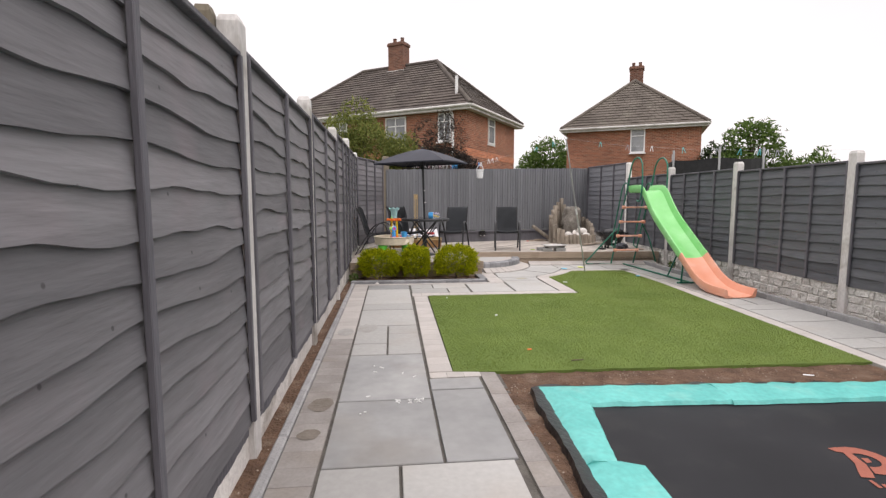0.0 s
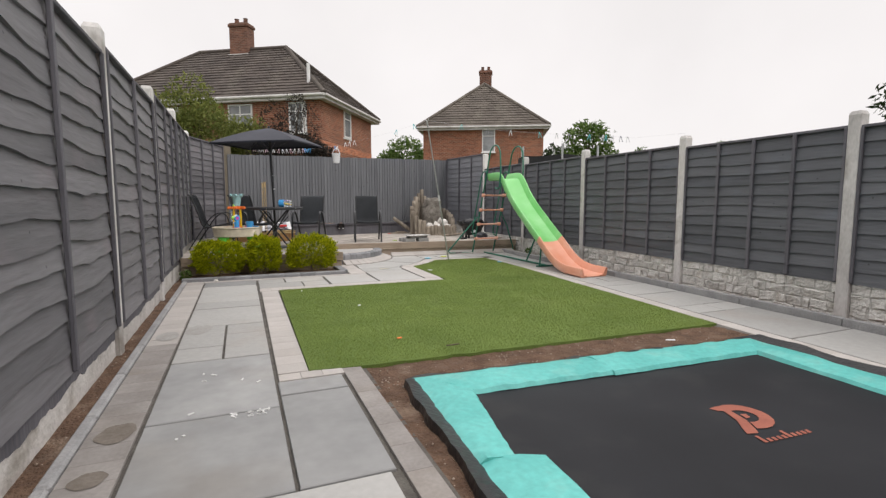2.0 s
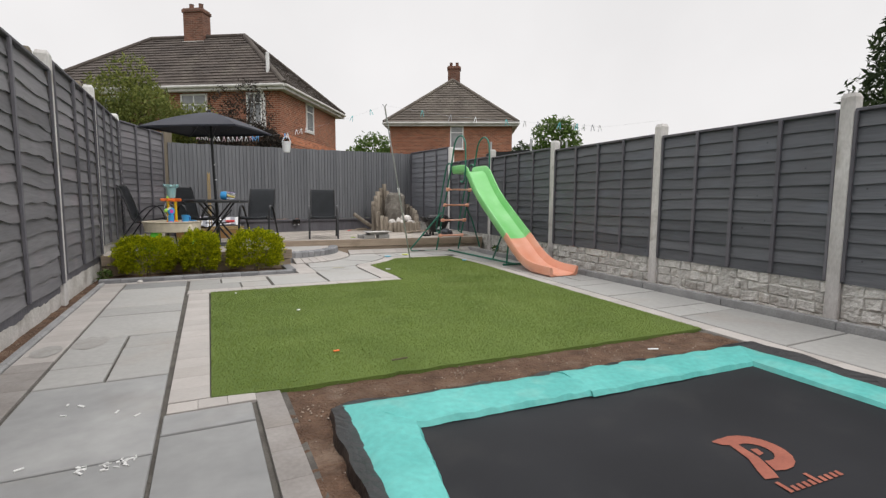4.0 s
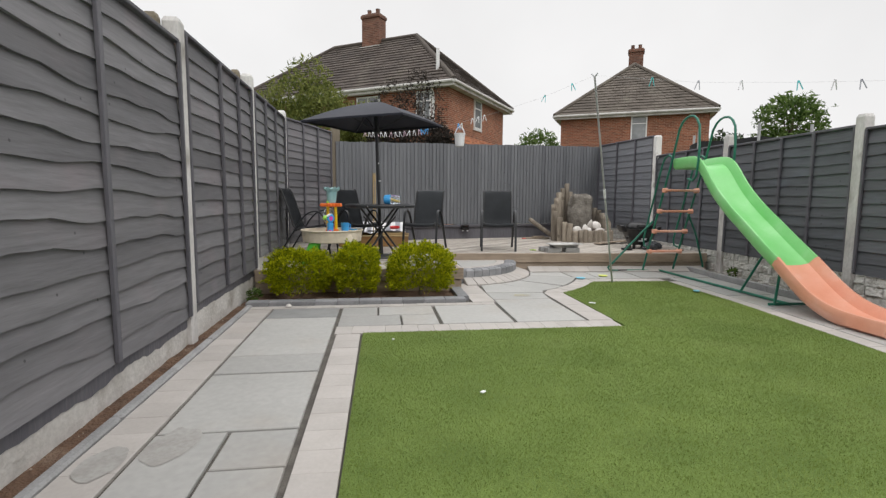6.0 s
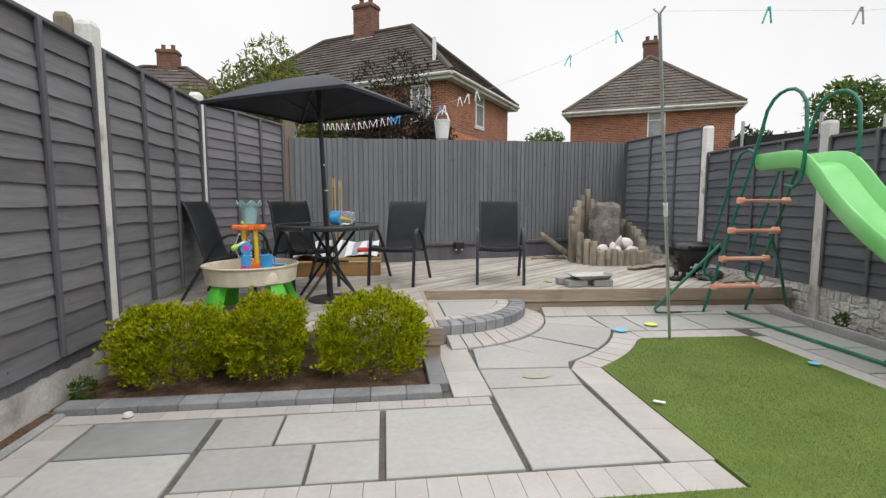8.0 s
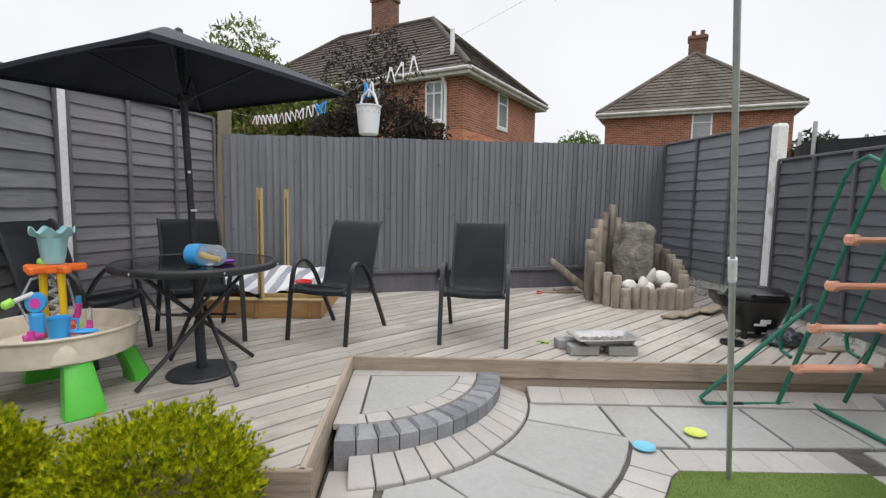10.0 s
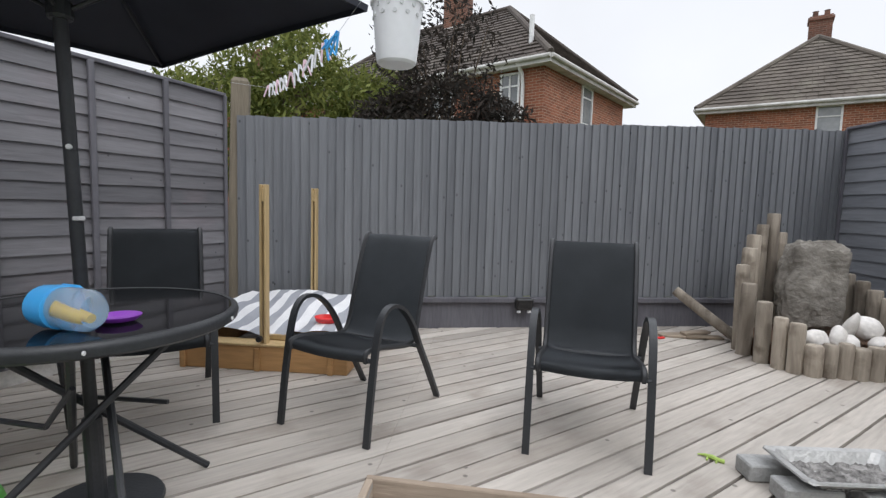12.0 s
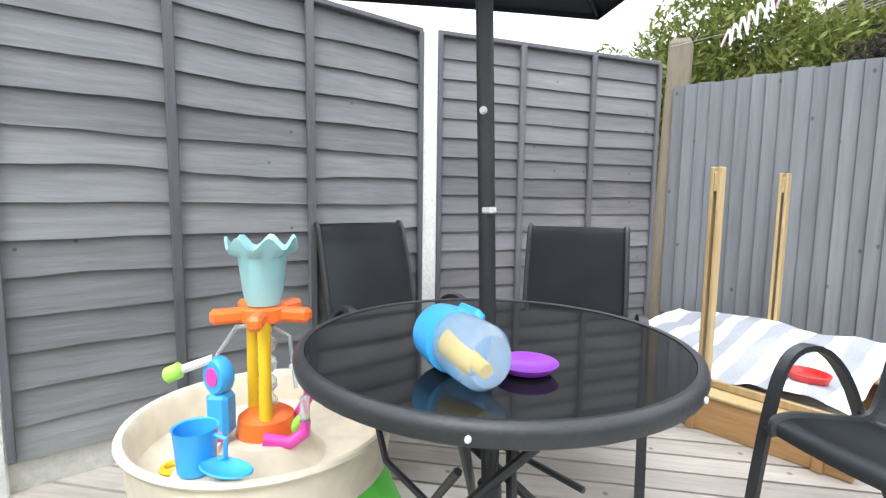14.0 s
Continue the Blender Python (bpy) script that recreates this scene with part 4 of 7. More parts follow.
# ---- houses beyond the fence ----
def house(corner, u, v, length, depth, eave, ridge, tile_mat, label, windows_front, windows_side, side_u0, chimney, over=0.35, band_z=None, rows=18):
    """A hipped two-storey house. corner: eave corner in plan; u: unit vector along the front; v: unit vector inwards."""
    ang = math.degrees(math.atan2(u[1], u[0]))
    flip = u[0] * v[1] - u[1] * v[0]
    m = pose(corner[0], corner[1], 0, 0, 0, ang)
    ob = thing("house", m, label, "house")
    s = 1 if flip > 0 else -1
    # local frame: x along the front, s*y inwards
    w0 = bmesh.new()
    add_box(w0, (length / 2, s * depth / 2, eave / 2 - 0.05), (length - 2 * over, depth - 2 * over, eave - 0.1))
    part("wall", w0, M_BRICK, ob)
    if band_z:
        part("brick_band", box((length / 2, s * depth / 2, band_z), (length - 2 * over + 0.02, depth - 2 * over + 0.02, 0.28)), M_BRICKBAND, ob, "lighter orange brick band")
    h = min(length, depth) / 2
    if length >= depth:
        r0, r1 = (h, s * depth / 2), (length - h, s * depth / 2)
    else:
        r0, r1 = (length / 2, s * h), (length / 2, s * (depth - h))
    e = [(0, 0), (length, 0), (length, s * depth), (0, s * depth)]
    roof = bmesh.new()
    ev = [roof.verts.new((x, y, eave)) for x, y in e]
    rv = [roof.verts.new((*r0, ridge)), roof.verts.new((*r1, ridge))]
    if length >= depth:
        slopes = [(ev[0], ev[1], rv[1], rv[0]), (ev[1], ev[2], rv[1]), (ev[2], ev[3], rv[0], rv[1]), (ev[3], ev[0], rv[0])]
    else:
        slopes = [(ev[0], ev[1], rv[0]), (ev[1], ev[2], rv[1], rv[0]), (ev[2], ev[3], rv[1]), (ev[3], ev[0], rv[0], rv[1])]
    quads = [[v.co.copy() for v in f] for f in slopes]
    for f in slopes:
        roof.faces.new(f)
    roof.faces.new(ev)
    part("roof", roof, tile_mat, ob)
    # tile courses on the four slopes, each lapping the one below
    bm = bmesh.new()
    rnd = random.Random(int(length * 10))
    for q in quads:
        a, b = q[0], q[1]
        c, d = (q[2], q[3]) if len(q) == 4 else (q[2], q[2])
        nrm = (b - a).cross(d - a).normalized()
        if nrm.z < 0:
            nrm = -nrm
        for i in range(rows):
            f0, f1 = i / rows, min(1, (i + 1.15) / rows)
            p0, p1, p2, p3 = a.lerp(d, f0), b.lerp(c, f0), b.lerp(c, f1), a.lerp(d, f1)
            k = max(1, int((p1 - p0).length / 0.33))
            off = 0.5 * (i % 2)
            for j in range(k):
                g0, g1 = j / k, (j + 0.94) / k
                lift = nrm * (0.05 + rnd.uniform(-0.008, 0.012))
                low = nrm * 0.012
                vs = [bm.verts.new(p) for p in (p0.lerp(p1, g0) + lift, p0.lerp(p1, g1) + lift, p3.lerp(p2, g1) + low, p3.lerp(p2, g0) + low)]
                bm.faces.new(vs)
                if i < rows:
                    w2 = [bm.verts.new(p) for p in (p0.lerp(p1, g0) + low * 0.5, p0.lerp(p1, g1) + low * 0.5)]
                    bm.faces.new((vs[0], vs[1], w2[1], w2[0]))
    part("roof_tiles", bm, tile_mat, ob)["kind"] = "stuff"
    hips = [((*e[0], eave), (*r0, ridge)), ((*e[1], eave), (*(r1 if length >= depth else r0), ridge)), ((*r0, ridge), (*r1, ridge))]
    hips.append(((*e[3], eave), (*(r0 if length >= depth else r1), ridge)))
    for p, q in hips:
        bm = tube([Vector(p) + Vector((0, 0, 0.04)), Vector(q) + Vector((0, 0, 0.05))], 0.10, 8)
        part("ridge_tiles", bm, tile_mat, ob)
    for i in range(4):
        a, b = e[i], e[(i + 1) % 4]
        d = Vector((b[0] - a[0], b[1] - a[1]))
        mm = pose(a[0], a[1], 0, 0, 0, math.degrees(math.atan2(d.y, d.x)))
        part("fascia_board", box((d.length / 2, s * 0.03, eave - 0.09), (d.length, 0.03, 0.18)), M_GUTTER, ob, m=mm)
        part("gutter", tube([(0, -s * 0.04, eave - 0.03), (d.length, -s * 0.04, eave - 0.03)], 0.06, 8), M_GUTTER, ob, m=mm)
    part("soffit", box((length / 2, s * depth / 2, eave - 0.14), (length - 0.1, depth - 0.1, 0.03)), M_GUTTER, ob)

    def window(x0, x1, z0, z1, mm, div):
        fr = bmesh.new()
        t = 0.06
        loops = []
        for y, k in ((-0.05, 0), (-0.05, t), (0.05, t), (0.05, 0)):
            loops.append([fr.verts.new((x, y, z)) for x, z in ((x0 + k, z0 + k), (x1 - k, z0 + k), (x1 - k, z1 - k), (x0 + k, z1 - k))])
        for i in range(4):
            for k in range(4):
                a, b = loops[i], loops[(i + 1) % 4]
                fr.faces.new((a[k], a[(k + 1) % 4], b[(k + 1) % 4], b[k]))
        win = part("window", fr, M_UPVC, ob, m=mm)
        for k in range(1, div):
            part("mullion", box((x0 + (x1 - x0) * k / div, 0, (z0 + z1) / 2), (t * 0.8, 0.09, z1 - z0 - 2 * t)), M_UPVC, win)
        part("transom", box(((x0 + x1) / 2, 0.0, z1 - (z1 - z0) * 0.3), (x1 - x0 - 2 * t, 0.085, t * 0.7)), M_UPVC, win)
        part("pane", box(((x0 + x1) / 2, 0.0, (z0 + z1) / 2), (x1 - x0 - 0.08, 0.03, z1 - z0 - 0.08)), M_PANE, win)
        part("sill", box(((x0 + x1) / 2, -0.06 * s, z0 - 0.04), (x1 - x0 + 0.1, 0.2, 0.06)), M_UPVC, win)

    for x0, x1, z0, z1, div in windows_front:
        window(x0, x1, z0, z1, pose(0, s * over, 0), div)
    for y0, y1, z0, z1, div in windows_side:
        window(y0, y1, z0, z1, pose(side_u0, 0, 0, 0, 0, 90 * s), div)
    if chimney:
        cx, cy, cz0, cz1, cw, cd = chimney
        st = part("chimney", box((cx, s * cy, (cz0 + cz1) / 2), (cw, cd, cz1 - cz0)), M_CHIMNEY, ob)
        part("cap", box((cx, s * cy, cz1 - 0.12), (cw + 0.1, cd + 0.1, 0.14), bevel=0.02), M_CHIMNEY, st)
        for k in (-0.25, 0.25):
            part("chimney_pot", lathe([(0.11, cz1 - 0.05), (0.13, cz1), (0.10, cz1 + 0.05), (0.09, cz1 + 0.22), (0.11, cz1 + 0.25), (0.08, cz1 + 0.25)], 12, pose(cx + k * cw, s * cy, 0)), M_CHIMNEY, st)
        part("lead_flashing", box((cx, s * cy, cz0 + 0.35), (cw + 0.12, cd + 0.12, 0.16)), M_GUTTER, st)
    return ob, s


U, V = Vector((-0.834, 0.552)), Vector((0.552, 0.834))
hA, sA = house((3.30, 20.92), U, V, 11.2, 6.75, 5.17, 8.05, M_TILE, "red brick semi-detached house with a brown hipped tile roof",
               [(1.05, 1.68, 3.75, 4.95, 2), (3.3, 4.4, 3.6, 4.95, 2), (6.6, 7.9, 3.6, 4.95, 3), (2.4, 4.0, 0.9, 2.3, 2)],
               [(2.75, 3.55, 3.85, 5.02, 1)], 0.35, (5.6, 3.375, 7.4, 9.25, 0.9, 0.6), band_z=3.3)
part("downpipe", tube([(0.98, sA * 0.0, 5.1), (0.95, sA * 0.25, 4.85), (0.95, sA * 0.30, 4.6), (0.95, sA * 0.30, 0.1)], 0.05, 8), M_UPVC, hA)
part("vent_pipe", tube([(1.0, sA * 0.75, 5.6), (1.0, sA * 0.75, 6.55)], 0.07, 8), M_UPVC, hA, "white soil vent pipe")
UB, VB = Vector((0.877, -0.48)), Vector((0.48, 0.877))
hB, sB = house((9.46, 27.5), UB, VB, 7.3, 11.0, 5.13, 8.2, M_TILE_B, "red brick house with a grey-brown hipped tile roof",
               [(3.62, 4.35, 3.75, 5.0, 1), (1.0, 1.9, 0.9, 2.2, 2)], [], 0.3, (3.7, 4.4, 7.6, 9.2, 0.75, 0.6), over=0.3)
hC, sC = house((-5.0, 28.0), Vector((-1, 0)), Vector((0, 1)), 9.0, 7.0, 5.2, 7.6, M_TILE, "distant brick house with a brown roof and chimney",
               [], [], 0.3, (4.3, 3.5, 7.0, 8.45, 0.9, 0.6), over=0.3, rows=10)


# ---- trees and shrubs ----
def leaf_cloud(blobs, count, size, seed, flat=0.6, droop=0.0):
    """Many small leaves in shells of lumpy blobs: (centre, radii, weight)."""
    rg = np.random.default_rng(seed)
    vs, fs = [], []
    wts = np.array([b[2] for b in blobs], float)
    pick = rg.choice(len(blobs), count, p=wts / wts.sum())
    for k in pick:
        c, r, _ = blobs[k]
        d = Vector(rg.normal(size=3))
        d.normalize()
        rad = rg.uniform(0.35, 1.0) ** 0.45
        lump = 1 + 0.38 * noise.noise(Vector((d.x * 2.3 + k * 3.1, d.y * 2.3, d.z * 2.3 + seed)))
        p = Vector((c[0] + d.x * r[0] * rad * lump, c[1] + d.y * r[1] * rad * lump, c[2] + d.z * r[2] * rad * lump))
        s = size * rg.uniform(0.6, 1.5)
        a = Vector(rg.normal(size=3)).normalized()
        b = (a.cross(Vector(rg.normal(size=3)))).normalized()
        a = (a + Vector((0, 0, -droop))).normalized()
        i = len(vs)
        vs += [tuple(p - a * s), tuple(p + b * s * flat * 0.5), tuple(p + a * s), tuple(p - b * s * flat * 0.5)]
        fs.append((i, i + 1, i + 2, i + 3))
    me = bpy.data.meshes.new("crown")
    me.from_pydata(vs, [], fs)
    return me


def tree(name, x, y, height, blobs, count, size, mat, seed, label, trunk=0.09, category="tree", droop=0.0, limbs=9):
    ob = thing(name, pose(x, y, -0.1), label, category)
    rnd = random.Random(seed)
    top = height * 0.8
    bm = tube([(0, 0, 0), (0.04, 0.02, height * 0.25), (-0.03, 0.05, height * 0.5), (0.05, 0, top)], [trunk, trunk * 0.85, trunk * 0.6, trunk * 0.2], 8)
    part("trunk", bm, M_BARK, ob, smooth=True)
    for i in range(limbs):
        c, r, _ = blobs[i % len(blobs)]
        z = min(c[2], height) * rnd.uniform(0.4, 0.75)
        end = Vector((c[0] + rnd.uniform(-.6, .6) * r[0], c[1] + rnd.uniform(-.6, .6) * r[1], c[2] + rnd.uniform(-.2, .7) * r[2]))
        mid = Vector((0, 0, z)).lerp(end, 0.5) + Vector((0, 0, 0.12))
        part("limb", tube([(0, 0, z), mid, end], [trunk * 0.45, trunk * 0.28, trunk * 0.08], 6), M_BARK, ob)
    me = leaf_cloud(blobs, count, size, seed, droop=droop)
    me.materials.append(mat)
    part("crown", me, mat, ob)
    return ob


tree("garden_tree", -0.75, 14.6, 4.0, [((-1.2, 0, 2.3), (1.1, 0.9, 0.95), 3), ((0.1, 0, 2.5), (1.0, 0.9, 0.95), 3.5), ((1.1, 0.1, 2.4), (0.65, 0.7, 0.75), 2.5), ((-0.3, 0.2, 3.2), (0.9, 0.7, 0.6), 1.2), ((-2.1, 0.3, 2.1), (0.9, 0.8, 0.9), 2), ((-0.1, 0, 3.75), (0.5, 0.4, 0.4), 0.2)],
     30000, 0.05, M_OLIVE, 11, "airy olive-green tree behind the fence", droop=0.6, trunk=0.07, limbs=14)
tree("plum_tree", 1.33, 13.35, 3.2, [((0.05, 0, 2.25), (0.72, 0.6, 0.48), 5), ((-0.5, 0, 2.1), (0.5, 0.5, 0.45), 2.5), ((0.6, 0, 2.1), (0.42, 0.5, 0.42), 2.5), ((-0.15, 0, 2.75), (0.35, 0.35, 0.38), 0.5), ((0.35, 0, 2.95), (0.34, 0.3, 0.5), 0.3), ((-0.45, 0, 2.95), (0.3, 0.3, 0.5), 0.3), ((0.1, 0, 3.3), (0.3, 0.3, 0.35), 0.35)],
     14500, 0.034, M_PLUM, 12, "dark plum-leaved tree behind the fence", trunk=0.045, limbs=14)
tree("hedge_tree", 14.2, 43.9, 7.1, [((0, 0, 4.9), (1.9, 1.6, 2.0), 3), ((-1.5, 0, 4.2), (1.4, 1.3, 1.5), 2), ((1.4, 0, 4.1), (1.4, 1.3, 1.5), 2)], 6000, 0.17, M_GREENLEAF, 13, "bright green bushy tree between the houses")
tree("side_tree", 10.9, 14.6, 3.9, [((0, 0, 3.15), (0.85, 0.7, 0.6), 3), ((-0.5, 0, 2.4), (0.6, 0.6, 0.5), 2), ((0.6, 0, 2.5), (0.6, 0.6, 0.5), 2), ((0.1, 0, 3.35), (0.45, 0.4, 0.3), 0.8)], 3600, 0.075, M_GREENLEAF, 14, "loose green tree beyond the side fence")
tree("side_tree", 12.8, 14.5, 2.8, [((0, 0, 2.2), (0.9, 0.7, 0.5), 3), ((-0.9, 0, 2.0), (0.6, 0.6, 0.5), 2), ((0.8, 0, 2.0), (0.7, 0.6, 0.4), 2), ((0.3, 0, 2.7), (0.3, 0.3, 0.3), 0.4)], 3000, 0.07, M_GREENLEAF, 15, "low green tree beyond the side fence")
tree("far_tree", 16.6, 24.4, 4.2, [((0, 0, 3.0), (1.1, 1.0, 1.2), 3), ((-0.9, 0, 2.4), (0.8, 0.9, 1.0), 2)], 3200, 0.12, M_DARKLEAF, 16, "dark green shrub beside the far house")
tree("far_tree", 22.3, 18.6, 4.2, [((0, 0, 3.0), (1.6, 1.4, 1.0), 3), ((1.5, 0, 2.6), (1.2, 1.2, 1.0), 2)], 3000, 0.13, M_GREENLEAF, 17, "hazy green tree far beyond the fence")
tree("conifer_tree", 11.05, 5.45, 5.2, [((0, 0, 2.6), (1.0, 1.0, 1.3), 4), ((0.2, 0, 3.7), (0.75, 0.8, 0.9), 2.5), ((0.9, 0, 2.6), (1.0, 1.0, 1.6), 3)], 16000, 0.07, M_DARKLEAF, 18, "tall dark conifer beyond the side fence", trunk=0.14, droop=0.4)


def golden_bush(x, y, rx, rz, seed, label):
    ob = thing("cypress_bush", pose(x, y, 0.0), label, "bush", "bushes in the bed")
    rg = np.random.default_rng(seed)
    part("stem", tube([(0, 0, 0), (0.01, 0.0, 0.14), (0, 0.01, rz * 1.1)], [0.022, 0.018, 0.006], 6), M_BARK, ob)
    vs, fs = [], []
    for k in range(24000):
        d = Vector(rg.normal(size=3)).normalized()
        if d.z < -0.75:
            continue
        lump = 1.02 + 0.14 * noise.noise(Vector((d.x * 1.8, d.y * 1.8, d.z * 1.8 + seed * 7))) + 0.30 * noise.noise(Vector((d.x * 4.2, d.y * 4.2, d.z * 4.2 + seed * 7))) + 0.24 * noise.noise(Vector((d.x * 9, d.y * 10, d.z * 10 + seed * 7)))
        rad = rg.uniform(0.5, 1.0) ** 0.3
        d = d * (abs(d.x) ** 2.9 + abs(d.y) ** 2.9 + abs(d.z) ** 2.9) ** (-1 / 2.9)
        p = Vector((d.x * rx * lump * rad, d.y * 0.23 * lump * rad, 0.04 + rz + d.z * rz * lump * rad))
        up = (d * 0.7 + Vector((0, 0, 0.75)) + Vector(rg.normal(size=3)) * 0.25).normalized()
        side = up.cross(Vector(rg.normal(size=3))).normalized()
        # a flat fan of small scales: a spray with five fingers
        i = len(vs)
        s = rg.uniform(0.008, 0.020)
        pts = [p - up * s * 0.6]
        for f in (-0.9, -0.45, 0, 0.45, 0.9):
            t = (up * math.cos(f) + side * math.sin(f))
            pts += [p + (up * math.cos(f - 0.2) + side * math.sin(f - 0.2)) * s * 0.35, p + t * s * rg.uniform(0.8, 1.15)]
        pts.append(p + (up * math.cos(1.1) + side * math.sin(1.1)) * s * 0.35)
        vs += [tuple(v) for v in pts]
        fs.append(tuple(range(i, i + len(pts))))
    me = bpy.data.meshes.new("foliage")
    me.from_pydata(vs, [], fs)
    me.materials.append(M_CYPRESS)
    part("foliage", me, M_CYPRESS, ob)
    return ob


golden_bush(-0.14, 8.27, 0.30, 0.205, 1, "low golden-green cypress bush beside the fence")
golden_bush(0.41, 8.26, 0.20, 0.23, 2, "narrow golden-green cypress bush with browned sprigs")
golden_bush(1.04, 8.25, 0.305, 0.23, 3, "round golden-green cypress bush at the bed corner")

# ---- slide ----
slide = thing("garden_slide", None, "wavy slide in lime green and faded orange on green tubes", "slide")


def slide_x(y):
    return 4.365 + (y - 6.3) * 0.034


PROFILE = [(9.06, 1.48), (8.85, 1.485), (8.66, 1.48), (8.54, 1.44), (8.43, 1.345), (8.32, 1.22), (8.18, 1.08), (7.98, 0.92), (7.76, 0.77), (7.52, 0.605), (7.29, 0.455),
           (7.10, 0.32), (6.93, 0.215), (6.76, 0.152), (6.58, 0.127), (6.42, 0.122), (6.32, 0.122), (6.28, 0.118)]
SECTION = [(-0.205, -0.13), (-0.235, -0.10), (-0.240, -0.012), (-0.232, 0.0), (-0.212, 0.0), (-0.200, -0.02), (-0.175, -0.085), (-0.10, -0.105), (0, -0.108)]
SECTION = [(0.9 * x, z) for x, z in SECTION]
SECTION = SECTION + [(-x, z) for x, z in SECTION[-2::-1]]


def slide_shell(pts):
    bm = bmesh.new()
    rows = []
    for i, (y, z) in enumerate(pts):
        a, b = pts[max(i - 1, 0)], pts[min(i + 1, len(pts) - 1)]
        t = Vector((b[0] - a[0], b[1] - a[1])).normalized()
        nrm = Vector((t.y, -t.x))
        if nrm.y < 0:
            nrm = -nrm
        low = max(0.0, -0.02 - z)
        rows.append([bm.verts.new((slide_x(y) + dx, y + nrm.x * dz, max(0.004, z + nrm.y * dz) + low)) for dx, dz in SECTION])
    n = len(SECTION)
    for a, b in zip(rows, rows[1:]):
        for k in range(n):
            bm.faces.new((a[k], a[(k + 1) % n], b[(k + 1) % n], b[k]))
    bm.faces.new(rows[0])
    bm.faces.new(rows[-1][::-1])
    return bm


def refine(pts, k=3):
    out = []
    for i in range(len(pts) - 1):
        p0, p1, p2, p3 = pts[max(i - 1, 0)], pts[i], pts[i + 1], pts[min(i + 2, len(pts) - 1)]
        for j in range(k):
            t = j / k
            out.append(tuple(0.5 * (2 * p1[c] + (p2[c] - p0[c]) * t + (2 * p0[c] - 5 * p1[c] + 4 * p2[c] - p3[c]) * t * t + (3 * p1[c] - p0[c] - 3 * p2[c] + p3[c]) * t ** 3) for c in range(len(p1))))
    return out + [pts[-1]]


part("upper_chute", slide_shell(refine(PROFILE[:11])), M_GREENPL, slide, "lime green plastic chute", smooth=True)
part("lower_chute", slide_shell(refine([(7.31, 0.470), *PROFILE[11:]])), M_SALMON, slide, "faded orange plastic chute", smooth=True)
TUBE = 0.0135
for sx, x in ((-1, 4.215), (1, 4.655)):
    part("stringer", tube([(x - 0.02, 9.55, 0.02), (x, 9.02, 1.50), (x, 8.97, 1.66), (x, 8.92, 1.82), (x, 8.86, 1.895), (x, 8.80, 1.93), (x, 8.73, 1.945), (x, 8.66, 1.935), (x, 8.60, 1.895), (x, 8.55, 1.82), (x, 8.53, 1.60), (x, 8.535, 1.42), (x, 8.56, 1.24), (x, 8.62, 1.20), (x, 8.70, 1.22)], TUBE, 8), M_GREENTUBE, slide, smooth=True)
    part("handrail", tube([(x, 9.50, 0.34), (x, 9.58, 0.36), (x, 9.60, 0.44), (x, 9.24, 1.42), (x, 9.19, 1.50), (x, 9.10, 1.53), (x, 9.02, 1.49)], TUBE * 0.9, 8), M_GREENTUBE, slide, smooth=True)
part("base_tube", tube([(4.20, 9.36, 0.70), (3.98, 9.45, 0.42), (3.76, 9.545, 0.13), (3.70, 9.565, 0.06), (3.73, 9.565, 0.022), (3.85, 9.56, 0.018), (4.9, 9.55, 0.018), (5.04, 9.56, 0.02), (5.09, 9.56, 0.05), (5.07, 9.55, 0.12), (4.86, 9.44, 0.55), (4.665, 9.33, 0.80)], TUBE, 8), M_GREENTUBE, slide, smooth=True)
part("ground_tube", tube([(4.43, 9.54, 0.018), (4.42, 8.0, 0.018), (4.41, 7.36, 0.018)], TUBE, 8), M_GREENTUBE, slide)
part("cross_foot", tube([(4.20, 7.38, 0.02), (4.62, 7.36, 0.02)], TUBE, 8), M_GREENTUBE, slide)
part("support_leg", tube([(4.42, 8.0, 0.03), (4.405, 7.66, 0.53)], TUBE * 0.9, 8), M_GREENTUBE, slide)
for x in (4.25, 4.58):
    part("support_leg", tube([(x, 7.37, 0.02), (x, 7.33, 0.36)], TUBE * 0.9, 8), M_GREENTUBE, slide)
for z in (0.29, 0.565, 0.83, 1.095):
    y = 9.55 - (z / 1.48) * 0.53
    rung = part("rung", box((4.43, y - 0.005, z), (0.47, 0.085, 0.028), bevel=0.008), M_SALMON, slide, "faded orange plastic rung")
    for x in (4.215, 4.645):
        part("rung_clip", box((x, y - 0.005, z), (0.06, 0.06, 0.06), bevel=0.012), M_SALMON, rung)
part("tape", tube([(3.84, 9.56, 0.018), (3.97, 9.559, 0.018)], TUBE * 1.12, 8), M_SKIRT, slide, "black tape on the base tube")

# ---- chairs ----
M_SEAM = material("dark_chair_piping", (0.02, 0.021, 0.023), (0.03, 0.031, 0.034), 0.5, 6, 90, 0.1)
ARM = [(0.0, 0.0), (0.02, 0.16), (0.045, 0.33), (0.065, 0.43), (0.09, 0.51), (0.13, 0.557), (0.19, 0.57), (0.26, 0.55), (0.33, 0.495), (0.39, 0.42), (0.44, 0.335), (0.53, 0.20), (0.655, 0.0)]
SLING_LINE = [(0.035, 0.352), (0.028, 0.375), (0.045, 0.393), (0.12, 0.392), (0.26, 0.365), (0.37, 0.345), (0.43, 0.352), (0.465, 0.40), (0.49, 0.48), (0.525, 0.60), (0.565, 0.72), (0.605, 0.82), (0.635, 0.852), (0.655, 0.85)]


